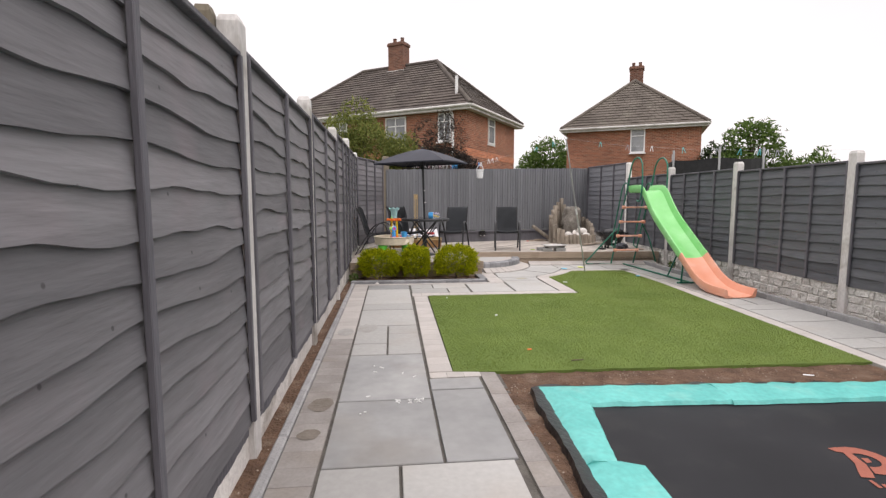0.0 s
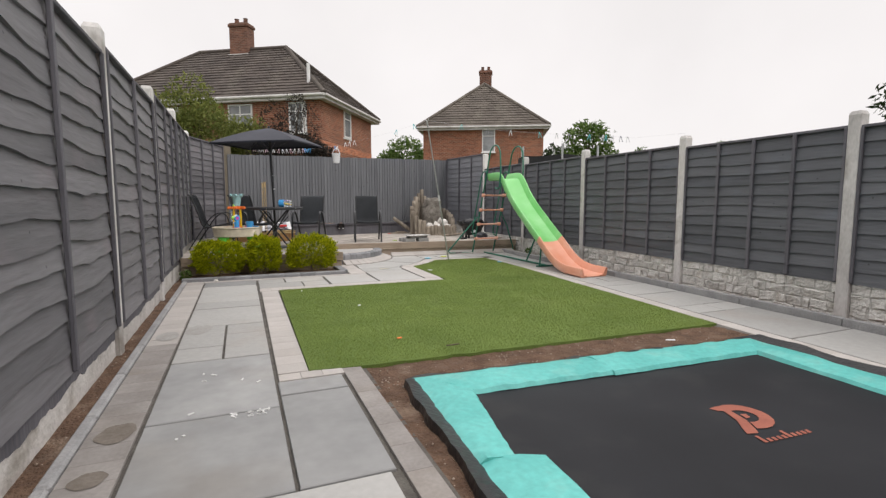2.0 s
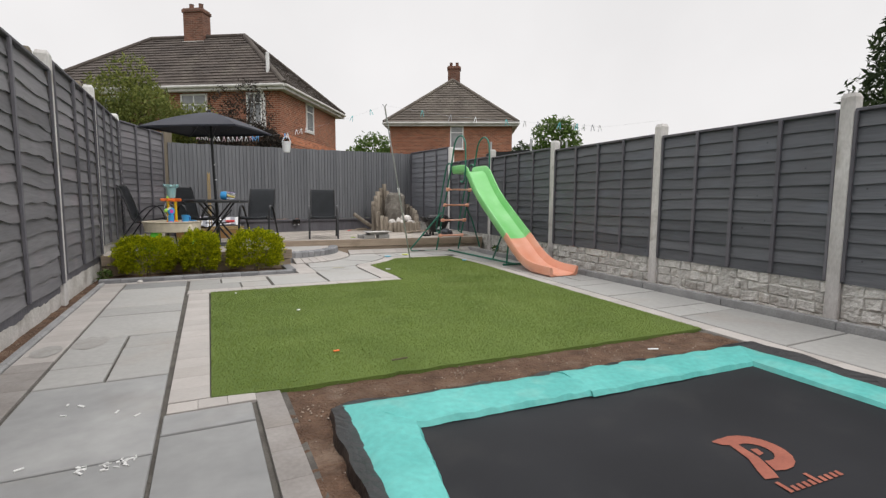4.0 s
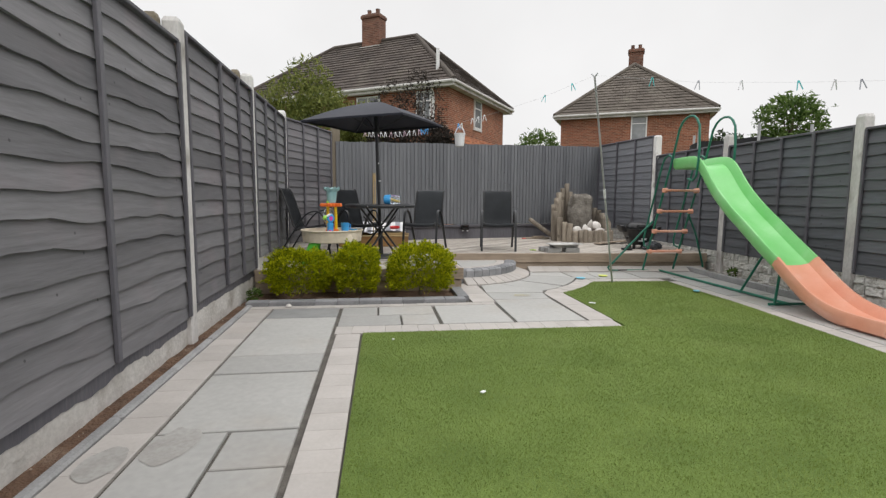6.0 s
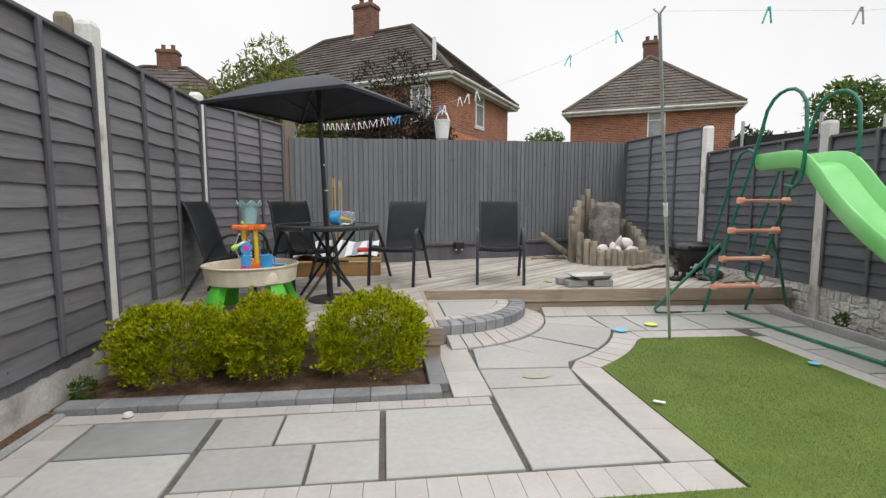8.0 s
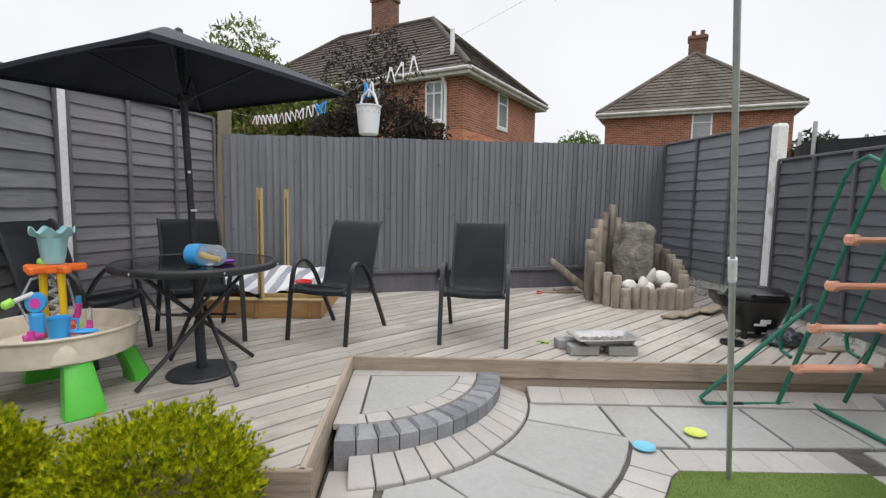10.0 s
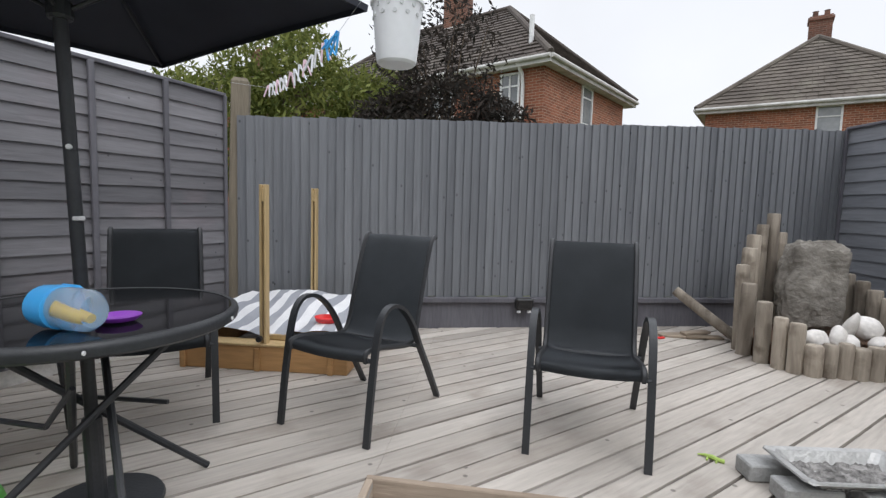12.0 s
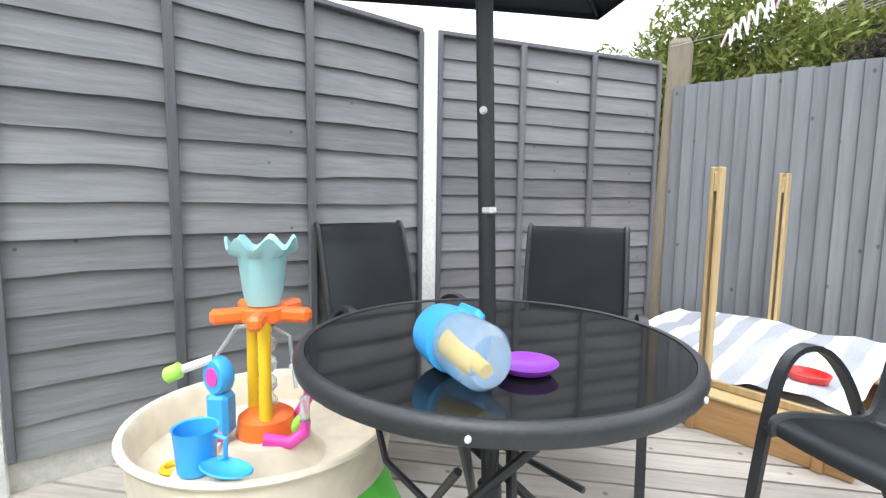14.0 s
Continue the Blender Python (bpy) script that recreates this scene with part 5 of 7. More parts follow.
def add_strap(bm, pts, w, t):
    """A flat bar along pts (y, z) at x 0, w wide in x and t thick."""
    rows = []
    for i, (y, z) in enumerate(pts):
        a, b = pts[max(i - 1, 0)], pts[min(i + 1, len(pts) - 1)]
        d = Vector((b[0] - a[0], b[1] - a[1])).normalized()
        n = Vector((-d.y, d.x)) * t / 2
        rows.append([bm.verts.new(v) for v in ((-w / 2, y + n.x, z + n.y), (w / 2, y + n.x, z + n.y), (w / 2, y - n.x, z - n.y), (-w / 2, y - n.x, z - n.y))])
    for a, b in zip(rows, rows[1:]):
        for k in range(4):
            bm.faces.new((a[k], a[(k + 1) % 4], b[(k + 1) % 4], b[k]))
    bm.faces.new(rows[0])
    bm.faces.new(rows[-1][::-1])
    return bm


def garden_chair(m, label):
    ob = thing("garden_chair", m, label, "chair", "chairs on the deck")
    arm = mesh_of(add_strap(bmesh.new(), refine(ARM, 2), 0.030, 0.017), "arm_frame", M_BLACKMETAL, True)
    for x in (-0.237, 0.237):
        part("arm_frame", arm, M_BLACKMETAL, ob, m=pose(x, 0, 0))
    line = refine(SLING_LINE, 3)
    for x in (-0.205, 0.205):
        part("side_rail", tube([(x, y, z) for y, z in line], 0.0125, 6), M_SEAM, ob, smooth=True)
    bm = bmesh.new()
    rows = []
    for y, z in line:
        row = []
        for k in range(7):
            f = k / 6 * 2 - 1
            dip = 0.012 * (1 - f * f)
            row.append(bm.verts.new((f * 0.20, y + (dip if z > 0.42 else 0), z - (dip if z <= 0.42 else 0))))
        rows.append(row)
    for a, b in zip(rows, rows[1:]):
        for k in range(6):
            bm.faces.new((a[k], a[k + 1], b[k + 1], b[k]))
    ret = bmesh.ops.solidify(bm, geom=bm.faces[:], thickness=0.003)
    part("sling", bm, M_SLING, ob, "charcoal woven mesh sling", smooth=True)
    part("front_bar", tube([(-0.235, 0.05, 0.355), (0.235, 0.05, 0.355)], 0.011, 8), M_BLACKMETAL, ob)
    part("rear_bar", tube([(-0.235, 0.42, 0.335), (0.235, 0.42, 0.335)], 0.011, 8), M_BLACKMETAL, ob)
    return ob


first = garden_chair(pose(2.30, 10.045, DZ, 0, 0, -11), "charcoal mesh garden chair on the deck by the back fence")
tagged(copy_thing(first, pose(1.185, 10.12, DZ, 0, 0, -20.6)), "charcoal mesh garden chair turned towards the table")
tagged(copy_thing(first, pose(0.475, 10.04, DZ, 0, 0, 34)), "charcoal mesh garden chair behind the glass table")
tagged(copy_thing(first, pose(0.06, 9.79, DZ, 0, 0, 83)), "charcoal mesh garden chair against the side fence")

# ---- table and umbrella ----
TX, TY = 0.648, 9.507
table = thing("patio_table", pose(TX, TY, DZ), "round black glass patio table on folding crossed legs", "table")
part("rim", lathe([(0.408, 0.63), (0.418, 0.619), (0.430, 0.627), (0.434, 0.645), (0.430, 0.658), (0.421, 0.664), (0.411, 0.662), (0.408, 0.63)], 64, close=False), M_BLACKMETAL, table, smooth=True)
part("glass_top", lathe([(0.025, 0.650), (0.4095, 0.650), (0.4095, 0.660), (0.025, 0.660)], 64), M_BLACKGLASS, table, "dark reflective glass")
for a in (49, 133, 229, 315):
    c, s = math.cos(radians(a)), math.sin(radians(a))
    c2, s2 = math.cos(radians(a + 180)), math.sin(radians(a + 180))
    o2 = 0.05
    part("leg", tube([(c * 0.36 - s * o2, s * 0.36 + c * o2, 0.008), (c2 * 0.30 - s * o2, s2 * 0.30 + c * o2, 0.62)], 0.0125, 8), M_BLACKMETAL, table)
part("brace", tube([(0.18, -0.26, 0.52), (0.08, -0.24, 0.40), (-0.10, -0.22, 0.40), (-0.2, -0.2, 0.52)], 0.008, 6), M_BLACKMETAL, table)
part("brace", tube([(-0.16, 0.14, 0.32), (0.16, 0.14, 0.32)], 0.008, 6), M_BLACKMETAL, table)
for a in range(0, 360, 60):
    part("screw", lathe([(0.006, 0.0), (0.006, 0.003), (0.003, 0.004)], 8, pose(0.434 * math.cos(radians(a + 10)), 0.434 * math.sin(radians(a + 10)), 0.64, 0, 90, 0) @ pose(0, 0, 0)), M_UPVC, table)

umb = thing("patio_umbrella", pose(0.655, 9.515, DZ, 0.9, -1.8, 0) @ Matrix.Diagonal((1, 1, 0.975, 1)), "square navy-black patio umbrella standing through the table", "umbrella")
part("base_plate", lathe([(0.185, 0.0), (0.19, 0.012), (0.185, 0.022), (0.06, 0.034), (0.03, 0.038)], 40), M_BLACKMETAL, umb, smooth=True)
part("base_tube", lathe([(0.028, 0.03), (0.028, 0.32), (0.024, 0.325)], 16), M_BLACKMETAL, umb)
part("pole", lathe([(0.019, 0.03), (0.019, 1.93), (0.01, 1.94)], 16), M_BLACKMETAL, umb, smooth=True)
part("finial", lathe([(0.012, 1.945), (0.022, 1.955), (0.02, 1.975), (0.008, 1.985)], 12), M_BLACKMETAL, umb)
part("clip", box((0.02, -0.012, 0.972), (0.03, 0.02, 0.014), bevel=0.003), M_UPVC, umb, "small white locking pin")
part("button", lathe([(0.009, 0), (0.008, 0.006)], 10, pose(0.012, -0.018, 1.19, 70, 0, 30)), M_UPVC, umb)
CAN = 18
R = 0.90
HUBZ, RIMZ = 1.945, 1.685


def canopy_point(u, v):
    """u along the edge from corner to corner (0..1), v from hub (0) to rim (1), before turning."""
    c0, c1 = Vector((R, 0)), Vector((0, R))
    e = c0.lerp(c1, u) * v
    sag = 0.045 * math.sin(math.pi * u) * v
    return e.x, e.y, HUBZ + (RIMZ - HUBZ) * (v ** 1.12) + (-sag * 0.3) + 0.02 * math.sin(math.pi * v) * (1 - 0.3 * math.sin(math.pi * u)) + 0.02 * math.sin(math.pi * u) * v ** 3


for k in range(4):
    bm = bmesh.new()
    rows = [[bm.verts.new(canopy_point(i / 12, 0.012 + 0.988 * j / 10)) for i in range(13)] for j in range(11)]
    hem = [bm.verts.new((v.co.x * 0.995, v.co.y * 0.995, v.co.z - 0.022)) for v in rows[-1]]
    rows.append(hem)
    for a, b in zip(rows, rows[1:]):
        for i in range(12):
            bm.faces.new((a[i], a[i + 1], b[i + 1], b[i]))
    part("canopy_panel", bm, M_CANOPY, umb, smooth=True, m=pose(0, 0, 0, 0, 0, CAN + 90 * k))
    part("rib", tube([(0.03, 0, 1.90), (0.45, 0, 1.82), (0.885, 0, 1.678)], 0.007, 6), M_BLACKMETAL, umb, m=pose(0, 0, 0, 0, 0, CAN + 90 * k))
    part("strut", tube([(0.025, 0, 1.60), (0.42, 0, 1.815)], 0.006, 6), M_BLACKMETAL, umb, m=pose(0, 0, 0, 0, 0, CAN + 90 * k))
part("runner", lathe([(0.03, 1.57), (0.034, 1.58), (0.034, 1.62), (0.025, 1.63)], 14), M_BLACKMETAL, umb)
part("hub", lathe([(0.03, 1.87), (0.034, 1.88), (0.034, 1.92), (0.02, 1.93)], 14), M_BLACKMETAL, umb)

# ---- toys ----
def plastic(name, c, rough=0.35):
    return material(name, c, tuple(min(1, v * 1.12) for v in c), rough, 5, 60, 0.0, vary=0, grain=0.02)


P_CREAM = material("cream_plastic", (0.69, 0.62, 0.49), (0.73, 0.66, 0.53), 0.5, 2, 14, 0.03, vary=0)
P_GREEN = plastic("grass_green_plastic", (0.10, 0.52, 0.05))
P_BLUE = plastic("sky_blue_plastic", (0.06, 0.38, 0.80))
P_YELLOW = plastic("yellow_plastic", (0.85, 0.55, 0.02))
P_ORANGE = plastic("orange_plastic", (0.88, 0.18, 0.03))
P_PINK = plastic("magenta_plastic", (0.72, 0.07, 0.42))
P_LIME = plastic("lime_plastic", (0.40, 0.80, 0.12))
P_PURPLE = plastic("purple_plastic", (0.28, 0.05, 0.50))
P_RED = plastic("red_plastic", (0.65, 0.03, 0.03))
P_WHITE = plastic("white_plastic", (0.75, 0.76, 0.78))
P_AQUA = bpy.data.materials.new("pale_aqua_plastic")
P_AQUA.use_nodes = True
nb = P_AQUA.node_tree.nodes["Principled BSDF"]
nb.inputs["Base Color"].default_value, nb.inputs["Roughness"].default_value = (0.45, 0.76, 0.79, 1), 0.35
nb.inputs["Transmission Weight"].default_value = 0.25
P_CLEAR = clear("frosted_clear_plastic", (0.85, 0.90, 0.93), 0.18, 0.75)

WX, WY = 0.088, 9.19
wt = thing("water_table", pose(WX, WY, DZ, 0, 0, 42), "cream water play table on green legs with a bright toy tower", "toy")
bm = bmesh.new()
add_lathe(bm, [(0.335, 0.232), (0.352, 0.24), (0.365, 0.352), (0.375, 0.357), (0.379, 0.366), (0.374, 0.374), (0.358, 0.372), (0.346, 0.358), (0.335, 0.275), (0.30, 0.252), (0.17, 0.25), (0.135, 0.285), (0.118, 0.318), (0.105, 0.322)], 56, Matrix.Diagonal((0.955, 0.93, 1, 1)))
part("tray", bm, P_CREAM, wt, smooth=True)
part("tray_mark", tube([(0.032 * math.copysign(abs(math.cos(k * math.tau / 20)) ** 0.5, math.cos(k * math.tau / 20)), -0.334, 0.31 + 0.016 * math.copysign(abs(math.sin(k * math.tau / 20)) ** 0.5, math.sin(k * math.tau / 20))) for k in range(20)], 0.004, 6, closed=True), P_CREAM, wt, smooth=True, m=pose(0, 0, 0, 0, 0, -67))
part("tray_ledge", lathe([(0.085, 0.25), (0.075, 0.34), (0.068, 0.352), (0.01, 0.354)], 24, pose(-0.01, -0.262, 0)), P_CREAM, wt, smooth=True)
for a in (7, 97, 187, 277):
    bm = bmesh.new()
    rows = []
    for z, r, w, d in ((0.27, 0.27, 0.055, 0.04), (0.20, 0.295, 0.062, 0.045), (0.05, 0.345, 0.078, 0.05), (0.0, 0.352, 0.085, 0.055)):
        rows.append([bm.verts.new((r + x * d, y * w, z)) for x, y in ((-1, -0.7), (-0.7, -1), (0.7, -1), (1, -0.7), (1, 0.7), (0.7, 1), (-0.7, 1), (-1, 0.7))])
    for p, q in zip(rows, rows[1:]):
        for k in range(8):
            bm.faces.new((p[k], p[(k + 1) % 8], q[(k + 1) % 8], q[k]))
    bm.faces.new(rows[0])
    bm.faces.new(rows[-1])
    part("leg", bm, P_GREEN, wt, "bright green plastic leg", m=pose(0, 0, 0, 0, 0, a), smooth=True)
part("tower_base", lathe([(0.072, 0.335), (0.075, 0.345), (0.066, 0.395), (0.05, 0.405), (0.01, 0.408)], 24), P_ORANGE, wt, smooth=True)
for a in (200, 340):
    c, s = math.cos(radians(a - 42)) * 0.042, math.sin(radians(a - 42)) * 0.042
    part("tower_leg", tube([(c, s, 0.39), (c * 1.05, s * 1.05, 0.50), (c * 0.95, s * 0.95, 0.62)], [0.017, 0.0145, 0.016], 10), P_YELLOW, wt, smooth=True)
bm = bmesh.new()
add_lathe(bm, [(0.05, 0.60), (0.055, 0.605), (0.055, 0.628), (0.05, 0.632)], 24)
for k in range(5):
    a = math.tau * k / 5
    add_box(bm, (0.082, 0, 0.616), (0.075, 0.034, 0.03), pose(0, 0, 0, 0, 0, math.degrees(a)), 0.008)
part("flower_plate", bm, P_ORANGE, wt, smooth=False)
bm = bmesh.new()
rings = []
for r, z, wv in ((0.038, 0.635, 0), (0.046, 0.66, 0), (0.056, 0.735, 0), (0.078, 0.752, 1), (0.083, 0.765, 1.4), (0.078, 0.765, 1.4), (0.053, 0.735, 0), (0.043, 0.665, 0)):
    rings.append([bm.verts.new((r * math.cos(k * math.tau / 48), r * math.sin(k * math.tau / 48), z + wv * 0.009 * math.cos(7 * k * math.tau / 48))) for k in range(48)])
for p, q in zip(rings, rings[1:]):
    for k in range(48):
        bm.faces.new((p[k], p[(k + 1) % 48], q[(k + 1) % 48], q[k]))
bm.faces.new(rings[0])
part("funnel_cup", bm, P_AQUA, wt, "pale aqua scalloped funnel cup", smooth=True)
part("spiral_tube", tube([(0.016 * math.cos(k * 0.8) - 0.005, 0.016 * math.sin(k * 0.8) + 0.02, 0.41 + k * 0.0055) for k in range(36)], 0.009, 8), P_CLEAR, wt, smooth=True)
# pump, pipes and loose fittings; local x points along the side seen from the deck edge
crank = part("pump", lathe([(0.033, -0.018), (0.038, -0.012), (0.038, 0.012), (0.033, 0.018)], 20, pose(-0.075, -0.075, 0.50, 90, 0, -20)), P_BLUE, wt, smooth=True)
part("wheel", lathe([(0.020, -0.021), (0.020, 0.021)], 8, pose(-0.075, -0.075, 0.50, 90, 0, -20)), P_PINK, crank)
part("handle", tube([(-0.085, -0.08, 0.535), (-0.15, -0.10, 0.515)], 0.009, 8), P_WHITE, crank)
part("knob", lathe([(0.008, -0.025), (0.016, -0.018), (0.017, 0.012), (0.008, 0.02)], 12, pose(-0.165, -0.105, 0.51, 0, 70, 20)), P_LIME, crank, smooth=True)
part("pump_stand", box((-0.075, -0.07, 0.42), (0.055, 0.05, 0.09), bevel=0.01), P_BLUE, wt)
part("hose", tube([(-0.10, -0.06, 0.42), (-0.13, -0.03, 0.50), (-0.08, 0.01, 0.58), (-0.01, 0.03, 0.585), (0.05, 0.03, 0.56), (0.07, 0.02, 0.45)], 0.005, 8), P_CLEAR, wt, smooth=True)
for pts, mat in (([(-0.10, -0.10, 0.40), (-0.10, -0.10, 0.345)], P_PINK), ([(-0.125, -0.10, 0.375), (-0.06, -0.085, 0.38)], P_PINK), ([(0.03, -0.07, 0.37), (0.085, -0.05, 0.358), (0.115, -0.03, 0.375), (0.115, -0.03, 0.40)], P_PINK),
                 ([(0.115, -0.03, 0.40), (0.115, -0.03, 0.45)], P_CLEAR), ([(0.05, 0.05, 0.36), (0.085, 0.06, 0.42), (0.09, 0.06, 0.46)], P_PINK), ([(0.09, 0.06, 0.46), (0.09, 0.06, 0.49)], P_BLUE), ([(-0.13, -0.13, 0.35), (-0.10, -0.14, 0.335)], P_LIME), ([(0.06, 0.0, 0.36), (0.09, 0.01, 0.39)], P_LIME), ([(-0.02, -0.01, 0.63), (-0.05, 0.02, 0.645)], P_LIME)):
    part("pipe_fitting", tube(pts, 0.014 if mat is P_PINK else 0.012, 10), mat, wt, smooth=True)
part("ring", tube([(0.02 * math.cos(k * math.tau / 14) - 0.13, 0.02 * math.sin(k * math.tau / 14) - 0.17, 0.345) for k in range(14)], 0.007, 6, closed=True), P_YELLOW, wt, smooth=True)

for o2 in wt.children:
    if o2.name.startswith("leg"):
        o2.matrix_basis = Matrix.Diagonal((1, 1, 0.89, 1)) @ o2.matrix_basis
    elif o2.name.startswith("tray"):
        continue
    else:
        o2.matrix_basis = Matrix.Translation((0, 0, 0.29)) @ Matrix.Diagonal((1.12, 1.12, 1.30, 1)) @ Matrix.Translation((0, 0, -0.335))

cup = thing("toy_cup", pose(0.25, 8.975, DZ + 0.354, 0, 0, 42) @ Matrix.Diagonal((1.18, 1.18, 1.27, 1)), "sky-blue plastic toy cup on the water table rim", "cup")
part("body", lathe([(0.030, 0.0), (0.034, 0.004), (0.040, 0.078), (0.042, 0.082), (0.038, 0.080), (0.031, 0.01)], 24), P_BLUE, cup, smooth=True)
part("handle", tube([(0.038, 0, 0.07), (0.062, 0, 0.065), (0.06, 0, 0.03), (0.036, 0, 0.02)], 0.005, 6), P_BLUE, cup)
scoop = part("toy_scoop", lathe([(0.004, -0.012), (0.02, -0.010), (0.036, 0.0), (0.034, 0.003), (0.018, -0.006), (0.004, -0.008)], 20, pose(0, 0, 0) @ Matrix.Diagonal((1.3, 0.8, 1, 1))), P_BLUE, smooth=True)
scoop.matrix_world = pose(0.335, 9.015, DZ + 0.384, 0, 6, 42) @ Matrix.Diagonal((1.3, 1.3, 1.3, 1))
tagged(scoop, "blue plastic toy scoop lying on the tray rim", "toy")

# on the glass table
TT = DZ + 0.664
bub = thing("toy_bottle", pose(0.785, 9.285, TT + 0.057, 0, 90, -14) @ Matrix.Diagonal((0.94, 0.94, 0.94, 1)), "clear toy bottle with a blue base lying on the glass table", "toy")
part("bottle", lathe([(0.02, 0.115), (0.045, 0.11), (0.058, 0.09), (0.06, 0.03), (0.058, -0.02), (0.05, -0.03)], 24, Matrix.Diagonal((1, 0.9, 1, 1))), P_CLEAR, bub, smooth=True)
part("base", lathe([(0.045, -0.10), (0.058, -0.09), (0.062, -0.05), (0.062, -0.015), (0.054, -0.012)], 24), P_BLUE, bub, smooth=True)
part("base_rib", box((-0.02, 0.05, -0.055), (0.07, 0.03, 0.09), bevel=0.012), P_BLUE, bub)
part("wand", tube([(0.0, -0.01, -0.01), (0.02, 0.0, 0.09)], [0.016, 0.013], 10), P_YELLOW, bub, smooth=True)
lid = part("toy_plate", lathe([(0.005, 0.002), (0.045, 0.002), (0.056, 0.012), (0.058, 0.016), (0.053, 0.015), (0.042, 0.007), (0.005, 0.006)], 28), P_PURPLE, smooth=True)
lid.matrix_world = pose(0.838, 9.40, TT)
tagged(lid, "small purple plastic plate on the glass table", "plate")

# ---- sandbox ----
M_PINE = material("honey_stained_pine", (0.36, 0.19, 0.07), (0.48, 0.28, 0.12), 0.6, 4, 50, 0.3, stretch=(0.15, 1, 1), vary=0.1)
M_PINEPOST = material("yellow_pine_post", (0.42, 0.30, 0.14), (0.54, 0.40, 0.21), 0.6, 4, 50, 0.3, stretch=(1, 1, 0.15), vary=0.08)
M_STRIPE_W = material("white_canvas", (0.70, 0.70, 0.71), (0.80, 0.80, 0.81), 0.8, 4, 200, 0.2, vary=0.03, depth=0.002)
M_STRIPE_G = material("grey_canvas_stripe", (0.30, 0.31, 0.345), (0.37, 0.38, 0.415), 0.8, 4, 200, 0.2, vary=0.03, depth=0.002)
sb = thing("sandbox", pose(0.03, 10.865, DZ, 0, 0, 0), "honey pine sandbox with uprights and a striped canvas cover", "sandbox")
SW, SD = 1.05, 0.88
for y in (0.01, SD - 0.01):
    part("side_board", box((SW / 2, y, 0.075), (SW, 0.02, 0.15), bevel=0.004), M_PINE, sb)
for x in (0.01, SW - 0.01):
    part("end_board", box((x, SD / 2, 0.075), (0.02, SD - 0.045, 0.15), bevel=0.004), M_PINE, sb)
for x in (0.03, 0.50, 0.95):
    part("cleat", box((x, -0.008, 0.07), (0.035, 0.016, 0.14), bevel=0.003), M_PINE, sb)
part("seat_board", box((SW / 2, 0.05, 0.158), (SW + 0.02, 0.12, 0.016), bevel=0.004), M_PINEPOST, sb)
part("seat_board", box((SW / 2, SD - 0.05, 0.158), (SW + 0.02, 0.12, 0.016), bevel=0.004), M_PINEPOST, sb)
part("roof_rail", box((0.78, 0.13, 0.185), (0.56, 0.02, 0.035), pose(0, 0, 0, 0, 0, -3), 0.004), M_PINEPOST, sb)
for y, t in ((0.02, 1.115), (SD - 0.02, 1.125)):
    up = part("upright", box((0.52, y, (t + 0.16) / 2), (0.014, 0.05, t - 0.16), bevel=0.003), M_PINEPOST, sb)
    part("upright_half", box((0.548, y, (t + 0.16) / 2), (0.014, 0.05, t - 0.16), bevel=0.003), M_PINEPOST, up)
    part("spacer", box((0.534, y, t - 0.06), (0.016, 0.04, 0.08), bevel=0.003), M_PINEPOST, up)
part("wing_knob", lathe([(0.018, -0.012), (0.018, 0.012)], 8, pose(0.52, -0.02, 0.20, 90, 0, 0)), M_SKIRT, sb)
NS = 13


def cover_z(x, y):
    return 0.185 + 0.16 * (y / SD) ** 0.8 + 0.02 * math.sin(x * 9 + y * 4) + 0.028 * noise.noise(Vector((x * 5, y * 5, 2))) + 0.012 * noise.noise(Vector((x * 14, y * 14, 7)))


for k in range(NS):
    bm = bmesh.new()
    rows = []
    for j in range(15):
        y = 0.09 + (SD - 0.12) * j / 14
        rows.append([bm.verts.new((x, y, cover_z(x, y))) for x in [0.03 + (SW - 0.06) * (k + i / 5) / NS + 0.05 * (y - 0.4) * 0.6 for i in range(6)]])
    for a, b in zip(rows, rows[1:]):
        for i in range(5):
            bm.faces.new((a[i], a[i + 1], b[i + 1], b[i]))
    part("canvas_stripe", bm, M_STRIPE_G if k % 2 else M_STRIPE_W, sb, smooth=True)
red = part("toy_boat", lathe([(0.03, 0.0), (0.06, 0.012), (0.068, 0.04), (0.06, 0.042), (0.045, 0.02), (0.01, 0.018)], 24, Matrix.Diagonal((1.2, 0.75, 1, 1))), P_RED, smooth=True)
red.matrix_world = pose(0.88, 11.09, DZ + cover_z(0.85, 0.23) - 0.004, 8, 0, -10)
tagged(red, "red plastic toy dish on the sandbox cover", "toy")

# ---- log planter with standing stone ----
M_LOG = material("weathered_log", (0.18, 0.15, 0.118), (0.40, 0.35, 0.285), 0.9, 9, 60, 0.9, stretch=(1, 1, 0.15), vary=0.24, third=(0.11, 0.085, 0.062), third_scale=7, third_amount=0.75)
M_ROCK = material("grey_standing_rock", (0.12, 0.108, 0.092), (0.26, 0.24, 0.21), 0.95, 7, 35, 1.0, vary=0, third=(0.37, 0.345, 0.31), third_scale=4, depth=0.015)
M_PEBBLE = material("pale_cobble", (0.60, 0.57, 0.53), (0.74, 0.71, 0.68), 0.8, 6, 40, 0.3, vary=0.1)
planter = thing("log_planter", None, "corner planter ringed with weathered upright logs", "planter")
